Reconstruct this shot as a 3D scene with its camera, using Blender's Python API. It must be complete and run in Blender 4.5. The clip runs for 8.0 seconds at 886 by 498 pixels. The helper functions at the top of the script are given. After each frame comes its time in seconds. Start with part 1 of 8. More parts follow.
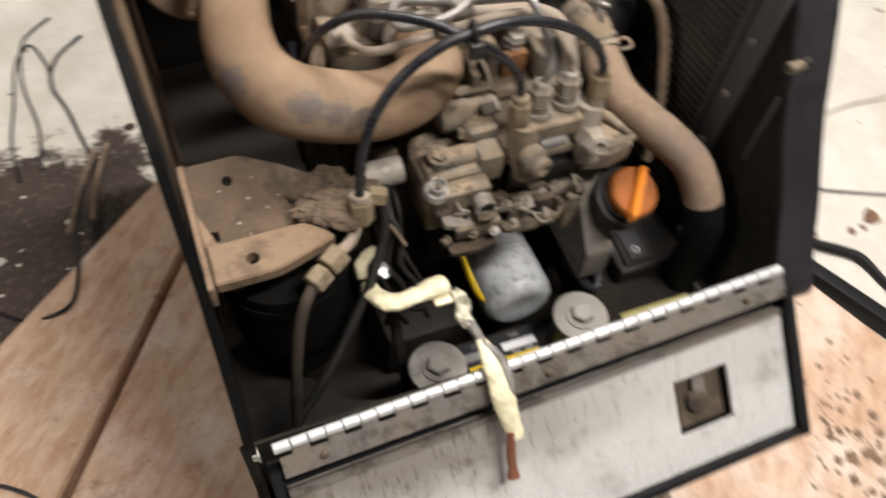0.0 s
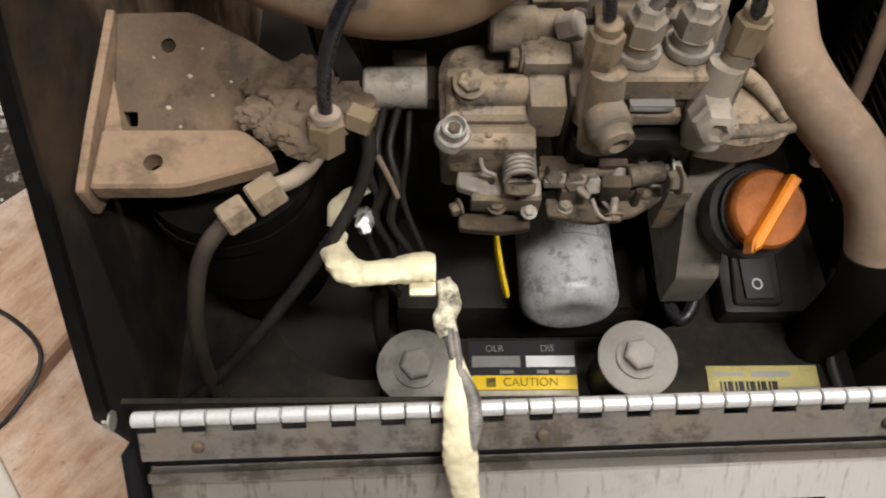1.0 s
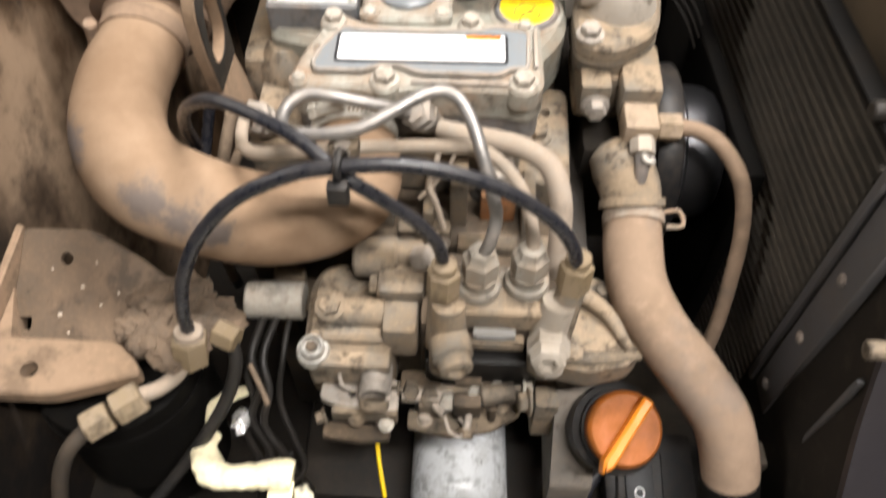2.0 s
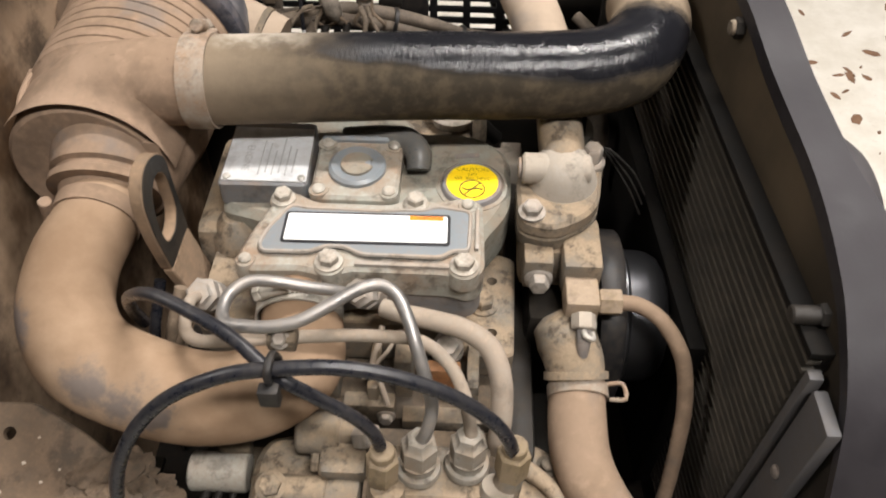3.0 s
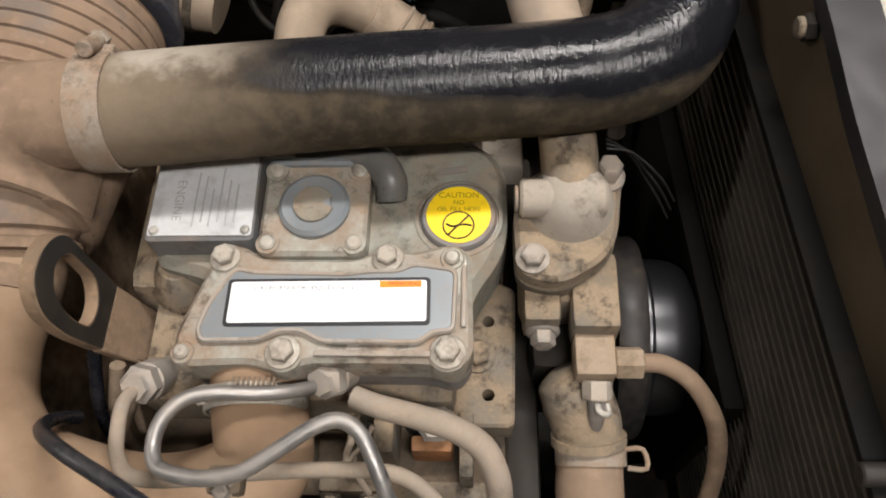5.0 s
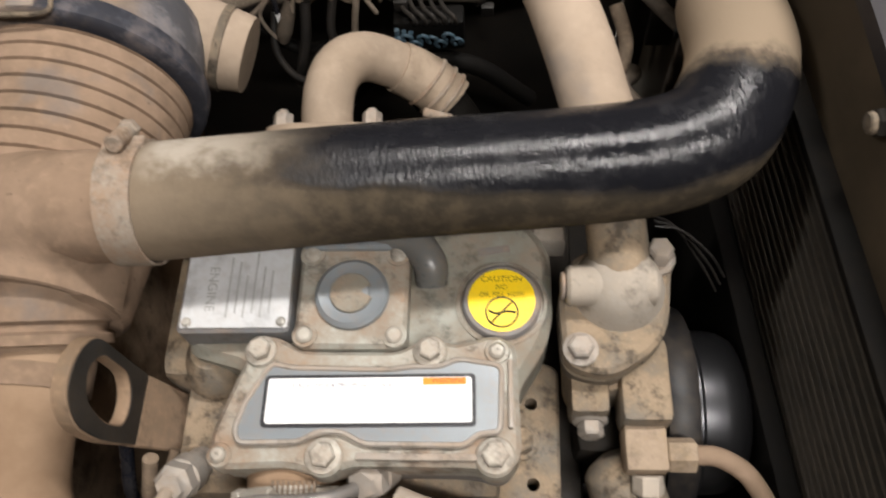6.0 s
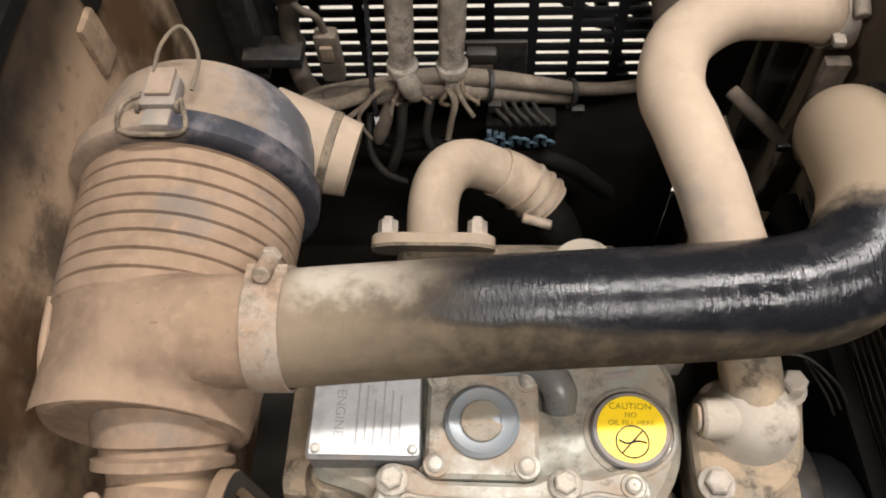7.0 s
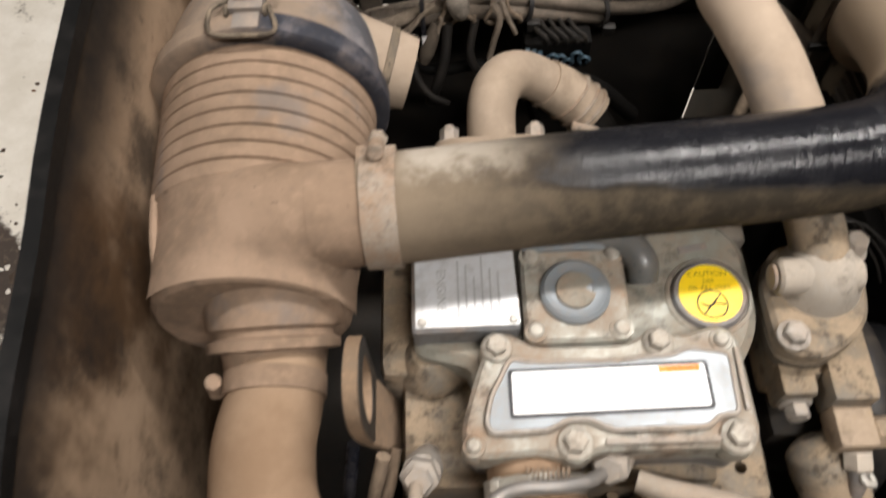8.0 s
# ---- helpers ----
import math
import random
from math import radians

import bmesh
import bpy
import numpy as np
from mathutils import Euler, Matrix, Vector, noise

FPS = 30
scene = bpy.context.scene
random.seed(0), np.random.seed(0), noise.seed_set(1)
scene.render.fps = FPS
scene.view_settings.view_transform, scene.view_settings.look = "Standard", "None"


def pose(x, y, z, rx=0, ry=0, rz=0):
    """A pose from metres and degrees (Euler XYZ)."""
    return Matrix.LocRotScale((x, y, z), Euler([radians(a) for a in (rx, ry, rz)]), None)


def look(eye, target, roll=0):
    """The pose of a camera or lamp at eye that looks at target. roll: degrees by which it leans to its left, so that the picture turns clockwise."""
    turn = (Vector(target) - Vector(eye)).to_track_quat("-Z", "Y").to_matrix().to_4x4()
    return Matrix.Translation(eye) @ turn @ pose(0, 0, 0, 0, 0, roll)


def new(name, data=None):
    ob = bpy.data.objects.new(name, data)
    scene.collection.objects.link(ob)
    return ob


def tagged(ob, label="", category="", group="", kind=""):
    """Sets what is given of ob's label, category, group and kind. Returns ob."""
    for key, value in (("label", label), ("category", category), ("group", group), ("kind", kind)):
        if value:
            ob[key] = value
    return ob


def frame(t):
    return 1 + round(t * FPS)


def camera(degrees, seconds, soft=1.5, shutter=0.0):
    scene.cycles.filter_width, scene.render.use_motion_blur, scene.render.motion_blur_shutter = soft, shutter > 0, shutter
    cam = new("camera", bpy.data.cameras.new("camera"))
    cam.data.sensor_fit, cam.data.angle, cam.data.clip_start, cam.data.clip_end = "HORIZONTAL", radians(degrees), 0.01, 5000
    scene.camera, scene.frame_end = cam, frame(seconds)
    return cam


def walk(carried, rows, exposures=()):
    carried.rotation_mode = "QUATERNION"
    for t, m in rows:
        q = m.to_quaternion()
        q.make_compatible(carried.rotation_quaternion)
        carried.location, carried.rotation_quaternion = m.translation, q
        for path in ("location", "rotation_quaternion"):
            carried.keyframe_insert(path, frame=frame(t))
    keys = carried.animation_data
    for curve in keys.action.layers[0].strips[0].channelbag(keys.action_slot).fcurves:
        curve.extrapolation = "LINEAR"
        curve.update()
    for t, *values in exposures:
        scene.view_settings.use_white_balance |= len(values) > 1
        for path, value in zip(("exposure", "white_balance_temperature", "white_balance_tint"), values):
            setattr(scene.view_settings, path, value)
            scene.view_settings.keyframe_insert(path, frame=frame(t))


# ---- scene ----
cam = camera(57.9, 8.0, 1.9, 0.4)
METRES, EYE, TILT, LEAN, TURN = 1.03, 1.2, -56.36, -3.78, -20.78
ROWS = [
    (0.0, 0.0, 0.0, 0.0, 0.0, 0.0, 0.0),
    (0.5, 0.0578, 0.148, 0.0422, 8.14, -2.35, -10.2),
    (1.0, 0.1117, 0.2542, 0.0569, 14.05, -8.64, -15.04),
    (1.5, 0.1852, 0.2673, 0.0838, 15.73, -6.28, -16.83),
    (2.0, 0.2127, 0.2459, 0.1475, 16.59, 0.05, -17.36),
    (3.5, 0.2265, 0.2518, 0.2534, 15.65, 6.67, -17.33),
    (4.0, 0.2136, 0.2757, 0.3084, 16.21, 2.01, -16.15),
    (5.5, 0.1645, 0.363, 0.4156, 18.37, -10.15, -14.49),
    (6.0, 0.1381, 0.3582, 0.4387, 18.58, -9.62, -14.26),
    (6.5, 0.0827, 0.3454, 0.4476, 18.91, -8.14, -15.88),
    (7.0, 0.0543, 0.3383, 0.465, 18.94, -6.49, -15.26),
    (7.5, 0.0302, 0.3205, 0.4497, 17.27, -5.96, -13.96),
    (8.0, 0.0017, 0.2846, 0.3875, 15.45, -6.72, -12.99),
]

STOPS = [(0.0, -0.28), (0.5, -0.28), (1.0, -0.46), (1.5, -0.09), (2.0, 0.22), (2.2, 0.20), (3.5, -0.48), (4.0, -0.66), (5.5, -0.6), (6.0, -0.54), (6.5, -0.42), (7.0, -0.23), (7.5, -0.12), (8.0, -0.46)]
EARLY = [(0.2, look((0.016, -0.006, 1.151), (0.372, 1.110, -0.470), 4.9))]
walk(cam, sorted(EARLY + [(t, pose(0, 0, EYE, TILT, LEAN, TURN) @ pose(METRES * x, METRES * y, METRES * z, 90 + pitch, roll, yaw)) for t, x, y, z, yaw, pitch, roll in ROWS], key=lambda row: row[0]), STOPS)

# ---- world and light: a workshop hall lit by two inferred and two added ceiling tubes ----
GROUND = -0.10
world = bpy.data.worlds.new("world")
world.use_nodes = True
world.node_tree.nodes["Background"].inputs[0].default_value = (1.0, 0.95, 0.90, 1)
world.node_tree.nodes["Background"].inputs[1].default_value = 0.02
scene.world = world


# First two inferred from highlights; last two added to brighten the floor.
LAMPS = ((0.95, 1.3, 92), (0.95, -0.35, 88), (3.4, 3.4, 38), (-2.4, 0.9, 58))


def strip_light(x, y, z, length, power, turn=0.0):
    lamp = bpy.data.lights.new("tube_light", "AREA")
    lamp.shape, lamp.size, lamp.size_y = "RECTANGLE", length, 0.14
    lamp.energy, lamp.color = power, (1.0, 0.950, 0.910)
    ob = new("tube_light", lamp)
    ob.matrix_world = pose(x, y, z, 0, 0, turn)
    return ob


for sx, sy, power in LAMPS:
    strip_light(sx, sy, 2.85, 1.2, power)


# ---- materials ----
DUST = (0.345, 0.246, 0.172, 1)
DUST_PALE = (0.42, 0.338, 0.262, 1)


class Nodes:
    """A small builder for node materials."""

    def __init__(self, name):
        self.m = bpy.data.materials.new(name)
        self.m.use_nodes = True
        self.t = self.m.node_tree
        self.b = self.t.nodes["Principled BSDF"]
        self.pos = self.t.nodes.new("ShaderNodeNewGeometry")

    def add(self, kind, **inputs):
        n = self.t.nodes.new(kind)
        for k, v in inputs.items():
            self.put(n.inputs[k.replace("_", " ")], v)
        return n

    def put(self, socket, v):
        if isinstance(v, bpy.types.NodeSocket):
            self.t.links.new(v, socket)
        else:
            socket.default_value = v

    def noise(self, scale, detail=5.0, rough=0.6, stretch=None, offset=0.0, turn=0.0):
        vec = self.pos.outputs["Position"]
        if turn:
            rot = self.add("ShaderNodeVectorRotate", Vector=vec)
            rot.rotation_type = "Z_AXIS"
            rot.inputs["Angle"].default_value = radians(turn)
            vec = rot.outputs[0]
        if stretch or offset:
            mp = self.add("ShaderNodeMapping", Vector=vec)
            mp.inputs["Scale"].default_value = stretch or (1, 1, 1)
            mp.inputs["Location"].default_value = (offset, offset * 0.7, offset * 1.3)
            vec = mp.outputs[0]
        n = self.add("ShaderNodeTexNoise", Vector=vec, Scale=scale, Detail=detail, Roughness=rough)
        return n.outputs["Fac"]

    def math(self, op, a, b=0.0, clamp=False):
        n = self.t.nodes.new("ShaderNodeMath")
        n.operation, n.use_clamp = op, clamp
        self.put(n.inputs[0], a)
        self.put(n.inputs[1], b)
        return n.outputs[0]

    def ramp(self, v, lo, hi, a=0.0, b=1.0):
        n = self.t.nodes.new("ShaderNodeMapRange")
        n.interpolation_type = "SMOOTHSTEP"
        for k, x in zip((0, 1, 2, 3, 4), (v, lo, hi, a, b)):
            self.put(n.inputs[k], x)
        return n.outputs[0]

    def mix(self, f, a, b):
        n = self.t.nodes.new("ShaderNodeMix")
        n.data_type = "RGBA"
        self.put(n.inputs[0], f)
        self.put(n.inputs[6], a)
        self.put(n.inputs[7], b)
        return n.outputs[2]

    def normal(self, x, y, z):
        n = self.t.nodes.new("ShaderNodeVectorMath")
        n.operation = "DOT_PRODUCT"
        self.put(n.inputs[0], self.pos.outputs["Normal"])
        n.inputs[1].default_value = (x, y, z)
        return n.outputs["Value"]

    def place(self, axis):
        n = self.add("ShaderNodeSeparateXYZ", Vector=self.pos.outputs["Position"])
        return n.outputs[axis]

    def bump(self, height, strength=0.2, distance=0.002):
        n = self.add("ShaderNodeBump", Strength=strength, Distance=distance, Height=height)
        self.put(self.b.inputs["Normal"], n.outputs[0])

    def done(self, color, rough=0.6, metal=0.0, spec=None):
        self.put(self.b.inputs["Base Color"], color)
        self.put(self.b.inputs["Roughness"], rough)
        self.put(self.b.inputs["Metallic"], metal)
        if spec is not None:
            self.put(self.b.inputs["Specular IOR Level"], spec)
        return self.m


def dusty(name, base, amount=0.6, rough=0.5, metal=0.0, dust=DUST, scale=18.0, up=0.25, spread=1.6, grit=0.25, offset=0.0, stain=0.0, specks=0.0, spec=0.45, rubs=0.0, chips=0.0):
    """A surface under a film of dry dust that lies thicker on faces that look up; rubs: bare grey smudges, chips: small dark nicks."""
    dust = (dust[0] * 0.88, dust[1] * 0.885, dust[2] * 0.905, 1)
    k = Nodes(name)
    n1, n2, n3 = k.noise(scale, 6, 0.65, None, offset + 0.1), k.noise(scale * 9, 4, 0.6), k.noise(scale * 0.3, 3, 0.5, None, 3.1)
    f = k.math("ADD", k.math("MULTIPLY", k.math("SUBTRACT", n1, 0.5), spread), amount)
    f = k.math("ADD", f, k.math("MULTIPLY", k.normal(0, 0, 1), up))
    f = k.math("ADD", f, k.math("MULTIPLY", k.math("SUBTRACT", n2, 0.5), 0.7), True)
    tone = k.mix(k.ramp(k.math("ADD", k.math("MULTIPLY", n3, 0.6), k.math("MULTIPLY", n1, 0.4)), 0.36, 0.62), (dust[0] * 0.66, dust[1] * 0.64, dust[2] * 0.60, 1), dust)
    tone = k.mix(k.ramp(n2, 0.5, 0.75, 0, 0.35), tone, tuple(min(1, c * 1.25) for c in dust[:3]) + (1,))
    color = k.mix(f, base if len(base) == 4 else (*base, 1), tone)
    wet = 0.0
    if stain:
        n4 = k.noise(scale * 1.7, 8, 0.72, None, 7.7 + offset)
        wet = k.ramp(k.math("ADD", n4, k.math("MULTIPLY", k.math("SUBTRACT", n3, 0.5), 0.5)), 0.50, 0.66, 0.0, stain)
        color = k.mix(wet, color, (0.030, 0.023, 0.017, 1))
        if specks:
            n5 = k.noise(scale * 22, 2, 0.5, None, 1.9)
            color = k.mix(k.ramp(n5, 0.66, 0.74, 0.0, specks), color, (0.46, 0.39, 0.30, 1))
        f = k.math("MULTIPLY", f, k.math("SUBTRACT", 1.0, k.math("MULTIPLY", wet, 0.45)))
    if rubs:
        n6 = k.noise(scale * 1.1, 4, 0.62, (1, 1, 1.6), 11.3 + offset)
        color = k.mix(k.ramp(n6, 0.56, 0.68, 0.0, rubs), color, (0.150, 0.142, 0.140, 1))
    if chips:
        n7 = k.noise(170, 2, 0.4, None, 4.9)
        color = k.mix(k.math("MULTIPLY", k.ramp(n7, 0.70, 0.75, 0.0, chips), k.ramp(n1, 0.45, 0.6)), color, (0.055, 0.040, 0.030, 1))
    k.bump(k.math("ADD", k.math("MULTIPLY", n2, 0.6), n1), grit, 0.0015)
    return k.done(color, k.math("ADD", k.math("MULTIPLY", f, 0.92 - rough), rough), k.math("MULTIPLY", k.math("SUBTRACT", 1.0, f), metal), k.math("SUBTRACT", spec, k.math("MULTIPLY", f, spec * 0.75)))


M = {}
KHAKI = (0.328, 0.250, 0.170, 1)
M["dust_metal"] = dusty("dusty_cast_metal", (0.15, 0.145, 0.13), 0.60, 0.5, 0.2, KHAKI, 36, 0.22, 2.6, 0.45, stain=0.75, specks=0.3)
M["dust_steel"] = dusty("dusty_steel", (0.42, 0.41, 0.39), 0.45, 0.35, 0.8, DUST_PALE, stain=0.4, specks=0.2)
M["dust_hose"] = dusty("dusty_rubber_hose", (0.05, 0.045, 0.04), 0.96, 0.6, 0, (0.375, 0.270, 0.192, 1), 9, 0.1, 0.55, 0.12, rubs=0.30)


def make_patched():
    """A dusty hose with a few bare blue-grey patches rubbed clean; its underside is greyed, with shade put into the
    colour.
    """
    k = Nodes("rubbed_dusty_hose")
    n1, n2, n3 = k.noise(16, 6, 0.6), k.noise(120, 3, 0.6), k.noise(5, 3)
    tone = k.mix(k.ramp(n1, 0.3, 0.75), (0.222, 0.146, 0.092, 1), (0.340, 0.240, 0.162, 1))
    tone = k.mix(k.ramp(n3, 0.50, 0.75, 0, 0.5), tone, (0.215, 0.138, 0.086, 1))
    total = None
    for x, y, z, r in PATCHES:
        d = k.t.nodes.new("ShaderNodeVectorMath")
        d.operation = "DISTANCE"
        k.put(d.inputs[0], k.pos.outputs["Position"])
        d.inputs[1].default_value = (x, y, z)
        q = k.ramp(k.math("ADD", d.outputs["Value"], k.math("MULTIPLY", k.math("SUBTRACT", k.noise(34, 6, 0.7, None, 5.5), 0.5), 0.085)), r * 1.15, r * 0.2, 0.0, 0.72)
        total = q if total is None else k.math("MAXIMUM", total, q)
    # Bare grey on faces that look down, which also paints in the underside's shade.
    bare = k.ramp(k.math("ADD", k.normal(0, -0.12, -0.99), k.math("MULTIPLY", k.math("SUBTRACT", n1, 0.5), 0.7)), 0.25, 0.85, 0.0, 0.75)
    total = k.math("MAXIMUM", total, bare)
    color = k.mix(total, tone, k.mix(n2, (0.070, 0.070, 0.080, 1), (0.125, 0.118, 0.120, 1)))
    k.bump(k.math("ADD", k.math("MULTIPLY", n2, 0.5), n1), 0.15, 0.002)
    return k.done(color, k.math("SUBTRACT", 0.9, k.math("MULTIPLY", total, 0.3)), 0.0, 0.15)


PATCHES = ((0.034, 0.530, 0.686, 0.022), (0.030, 0.548, 0.680, 0.018), (0.098, 0.482, 0.686, 0.024), (0.118, 0.476, 0.676, 0.022), (0.140, 0.470, 0.664, 0.014))
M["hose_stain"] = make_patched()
M["dust_plastic"] = dusty("dusty_black_plastic", (0.04, 0.038, 0.036), 0.93, 0.5, 0, (0.342, 0.240, 0.168, 1), 11, 0.12, 0.8, 0.12, stain=0.16, rubs=0.45, chips=0.8)
M["dust_hose_clean"] = dusty("even_dusty_hose", (0.30, 0.22, 0.15), 0.95, 0.7, 0, (0.410, 0.322, 0.240, 1), 7, 0.05, 0.5, 0.08, stain=0.15, rubs=0.55)
M["dust_iron"] = dusty("dusty_iron", (0.09, 0.082, 0.07), 0.50, 0.6, 0.2, (0.25, 0.195, 0.137, 1), 40, 0.25, 2.6, 0.45, stain=0.75)
M["dust_grey"] = dusty("dusty_grey_paint", (0.17, 0.18, 0.19), 0.34, 0.4, 0.1, DUST, 20, 0.15, 1.8, stain=0.45)
M["grey_paint"] = dusty("grey_paint", (0.20, 0.22, 0.235), 0.02, 0.35, 0.15, DUST, 22, 0.04, 0.9, 0.1)
M["oil_black"] = dusty("oily_black_iron", (0.020, 0.018, 0.016), 0.08, 0.5, 0.0, (0.075, 0.058, 0.042, 1), 16, 0.10, 0.9, spec=0.2)
M["black_plastic"] = dusty("black_plastic", (0.012, 0.012, 0.013), 0.06, 0.4, 0, (0.12, 0.092, 0.065, 1), 14, 0.06, 0.6, spec=0.3)
M["black_paint"] = dusty("black_paint", (0.012, 0.012, 0.013), -0.05, 0.5, 0, (0.085, 0.066, 0.047, 1), 9, 0.0, 0.9, spec=0.2)
M["dark_dirt"] = dusty("dark_dirty_sheet", (0.010, 0.009, 0.008), 0.24, 0.6, 0, (0.070, 0.055, 0.038, 1), 13, 0.0, 1.8, spec=0.15)
M["cable"] = dusty("black_cable", (0.011, 0.012, 0.017), 0.0, 0.27, 0, (0.12, 0.105, 0.09, 1), 30, 0.16, 0.7, 0.08)
M["cable_dust"] = dusty("dusty_cable", (0.03, 0.028, 0.026), 0.62, 0.5, 0, (0.36, 0.27, 0.19, 1), 25, 0.15, 0.9, 0.1)
M["steel_pipe"] = dusty("bare_steel_pipe", (0.27, 0.27, 0.27), 0.16, 0.30, 0.9, DUST_PALE, 30, 0.16, 0.9, 0.06)
M["pipe_dust"] = dusty("dusty_pipe", (0.40, 0.38, 0.34), 0.8, 0.5, 0.3, DUST_PALE, 22, 0.1, 0.7, 0.08, stain=0.25)
M["chrome"] = dusty("polished_steel", (0.085, 0.085, 0.09), -0.22, 0.34, 0.9, DUST_PALE, 20, 0.0, 0.3, 0.02)
M["zinc"] = dusty("zinc_bolt", (0.55, 0.54, 0.50), 0.18, 0.35, 0.8, DUST_PALE, 40, 0.12, 1.0, 0.1, stain=0.25)
M["worn_zinc"] = dusty("worn_zinc_boss", (0.50, 0.49, 0.46), 0.30, 0.40, 0.3, (0.34, 0.29, 0.23, 1), 90, 0.0, 2.2, 0.2, stain=0.45)
M["alu"] = dusty("aluminium_plate", (0.66, 0.67, 0.68), 0.02, 0.30, 0.35, DUST_PALE, 18, 0.05, 0.7, 0.05, stain=0.25)
M["filter_paint"] = dusty("grey_filter_paint", (0.60, 0.62, 0.635), 0.12, 0.34, 0.1, (0.30, 0.285, 0.26, 1), 44, -0.05, 2.4, 0.25, stain=0.5, chips=0.8)
M["washer"] = dusty("grey_zinc_washer", (0.30, 0.29, 0.27), 0.35, 0.55, 0.3, (0.27, 0.24, 0.20, 1), 30, 0.1, 1.0, 0.2, stain=0.3)
M["brass"] = dusty("dusty_brass", (0.40, 0.29, 0.15), 0.90, 0.5, 0.4, (0.37, 0.285, 0.205, 1), 30, 0.1, 1.2, stain=0.3)
M["tape"] = dusty("cream_tape", (0.80, 0.73, 0.50), 0.10, 0.45, 0, (0.42, 0.31, 0.17, 1), 30, 0.0, 1.9, 0.15, stain=0.22)
M["tape_dirty"] = dusty("dirty_cream_tape", (0.78, 0.73, 0.55), 0.34, 0.45, 0, (0.05, 0.042, 0.034, 1), 60, 0.0, 4.0, 0.25)
M["hinge"] = dusty("worn_hinge_steel", (0.22, 0.21, 0.195), 0.42, 0.45, 0.45, (0.20, 0.155, 0.11, 1), 20, 0.0, 1.7, 0.15, stain=0.55)
M["orange"] = dusty("orange_plastic", (0.36, 0.098, 0.010), 0.32, 0.45, 0, (0.20, 0.085, 0.028, 1), 45, 0.0, 1.8, 0.2, stain=0.18)
M["yellow"] = dusty("yellow_sticker", (0.90, 0.62, 0.01), -0.02, 0.4, 0, (0.45, 0.36, 0.12, 1), 40, 0.0, 0.5, 0.03)
M["label_yellow"] = dusty("faded_yellow_label", (0.50, 0.44, 0.16), 0.22, 0.5, 0, (0.30, 0.25, 0.13, 1), 50, 0.0, 1.0, 0.05)
M["white"] = dusty("white_label", (0.86, 0.86, 0.86), -0.05, 0.35, 0, (0.6, 0.6, 0.58, 1), 30, 0.0, 0.4, 0.02)
M["silver_label"] = dusty("silver_label", (0.34, 0.345, 0.345), 0.45, 0.35, 0.3, (0.30, 0.27, 0.23, 1), 60, 0.0, 1.2, 0.03)
M["ink"] = dusty("black_ink", (0.012, 0.012, 0.014), 0.0, 0.5, 0, (0.05, 0.05, 0.05, 1), 30, 0.0, 0.4, 0.02)
M["ink_grey"] = dusty("worn_ink", (0.32, 0.32, 0.32), 0.2, 0.5, 0, (0.45, 0.44, 0.42, 1), 60, 0.0, 1.0, 0.02)
M["warn_orange"] = dusty("orange_print", (0.80, 0.25, 0.01), 0.0, 0.5, 0, (0.5, 0.3, 0.1, 1), 60, 0.0, 0.6, 0.02)
M["wire_blue"] = dusty("blue_grey_connector", (0.045, 0.095, 0.135), 0.20, 0.5, 0, (0.13, 0.115, 0.095, 1), 60, 0.0, 1.0, 0.1)
M["red_wire"] = dusty("red_wire", (0.17, 0.035, 0.02), 0.2, 0.5, 0, (0.25, 0.16, 0.10, 1), 60)


def make_foil():
    k = Nodes("grimy_foil_sheet")
    n1, n2, n3 = k.noise(14, 6, 0.65), k.noise(30, 6, 0.7, (6, 1, 1)), k.noise(160, 3)
    grime = k.math("ADD", k.ramp(n1, 0.52, 0.74, 0, 0.4), k.ramp(n2, 0.52, 0.74, 0, 0.42), True)
    # Darker towards the top left: smudges plus a dark reflection put into the colour.
    top_left_dark = k.math("MULTIPLY", k.ramp(k.math("ADD", k.place(1), k.math("MULTIPLY", k.math("SUBTRACT", n1, 0.5), 0.06)), 0.180, 0.228), k.ramp(k.place(0), 0.42, 0.10, 0.2, 0.85))
    grime = k.math("ADD", grime, top_left_dark, True)
    color = k.mix(grime, (0.80, 0.785, 0.76, 1), (0.17, 0.145, 0.115, 1))
    k.bump(k.math("ADD", n2, k.math("MULTIPLY", n3, 0.4)), 0.3, 0.002)
    return k.done(color, k.math("ADD", 0.27, k.math("MULTIPLY", grime, 0.3)), 0.3)


M["foil"] = make_foil()


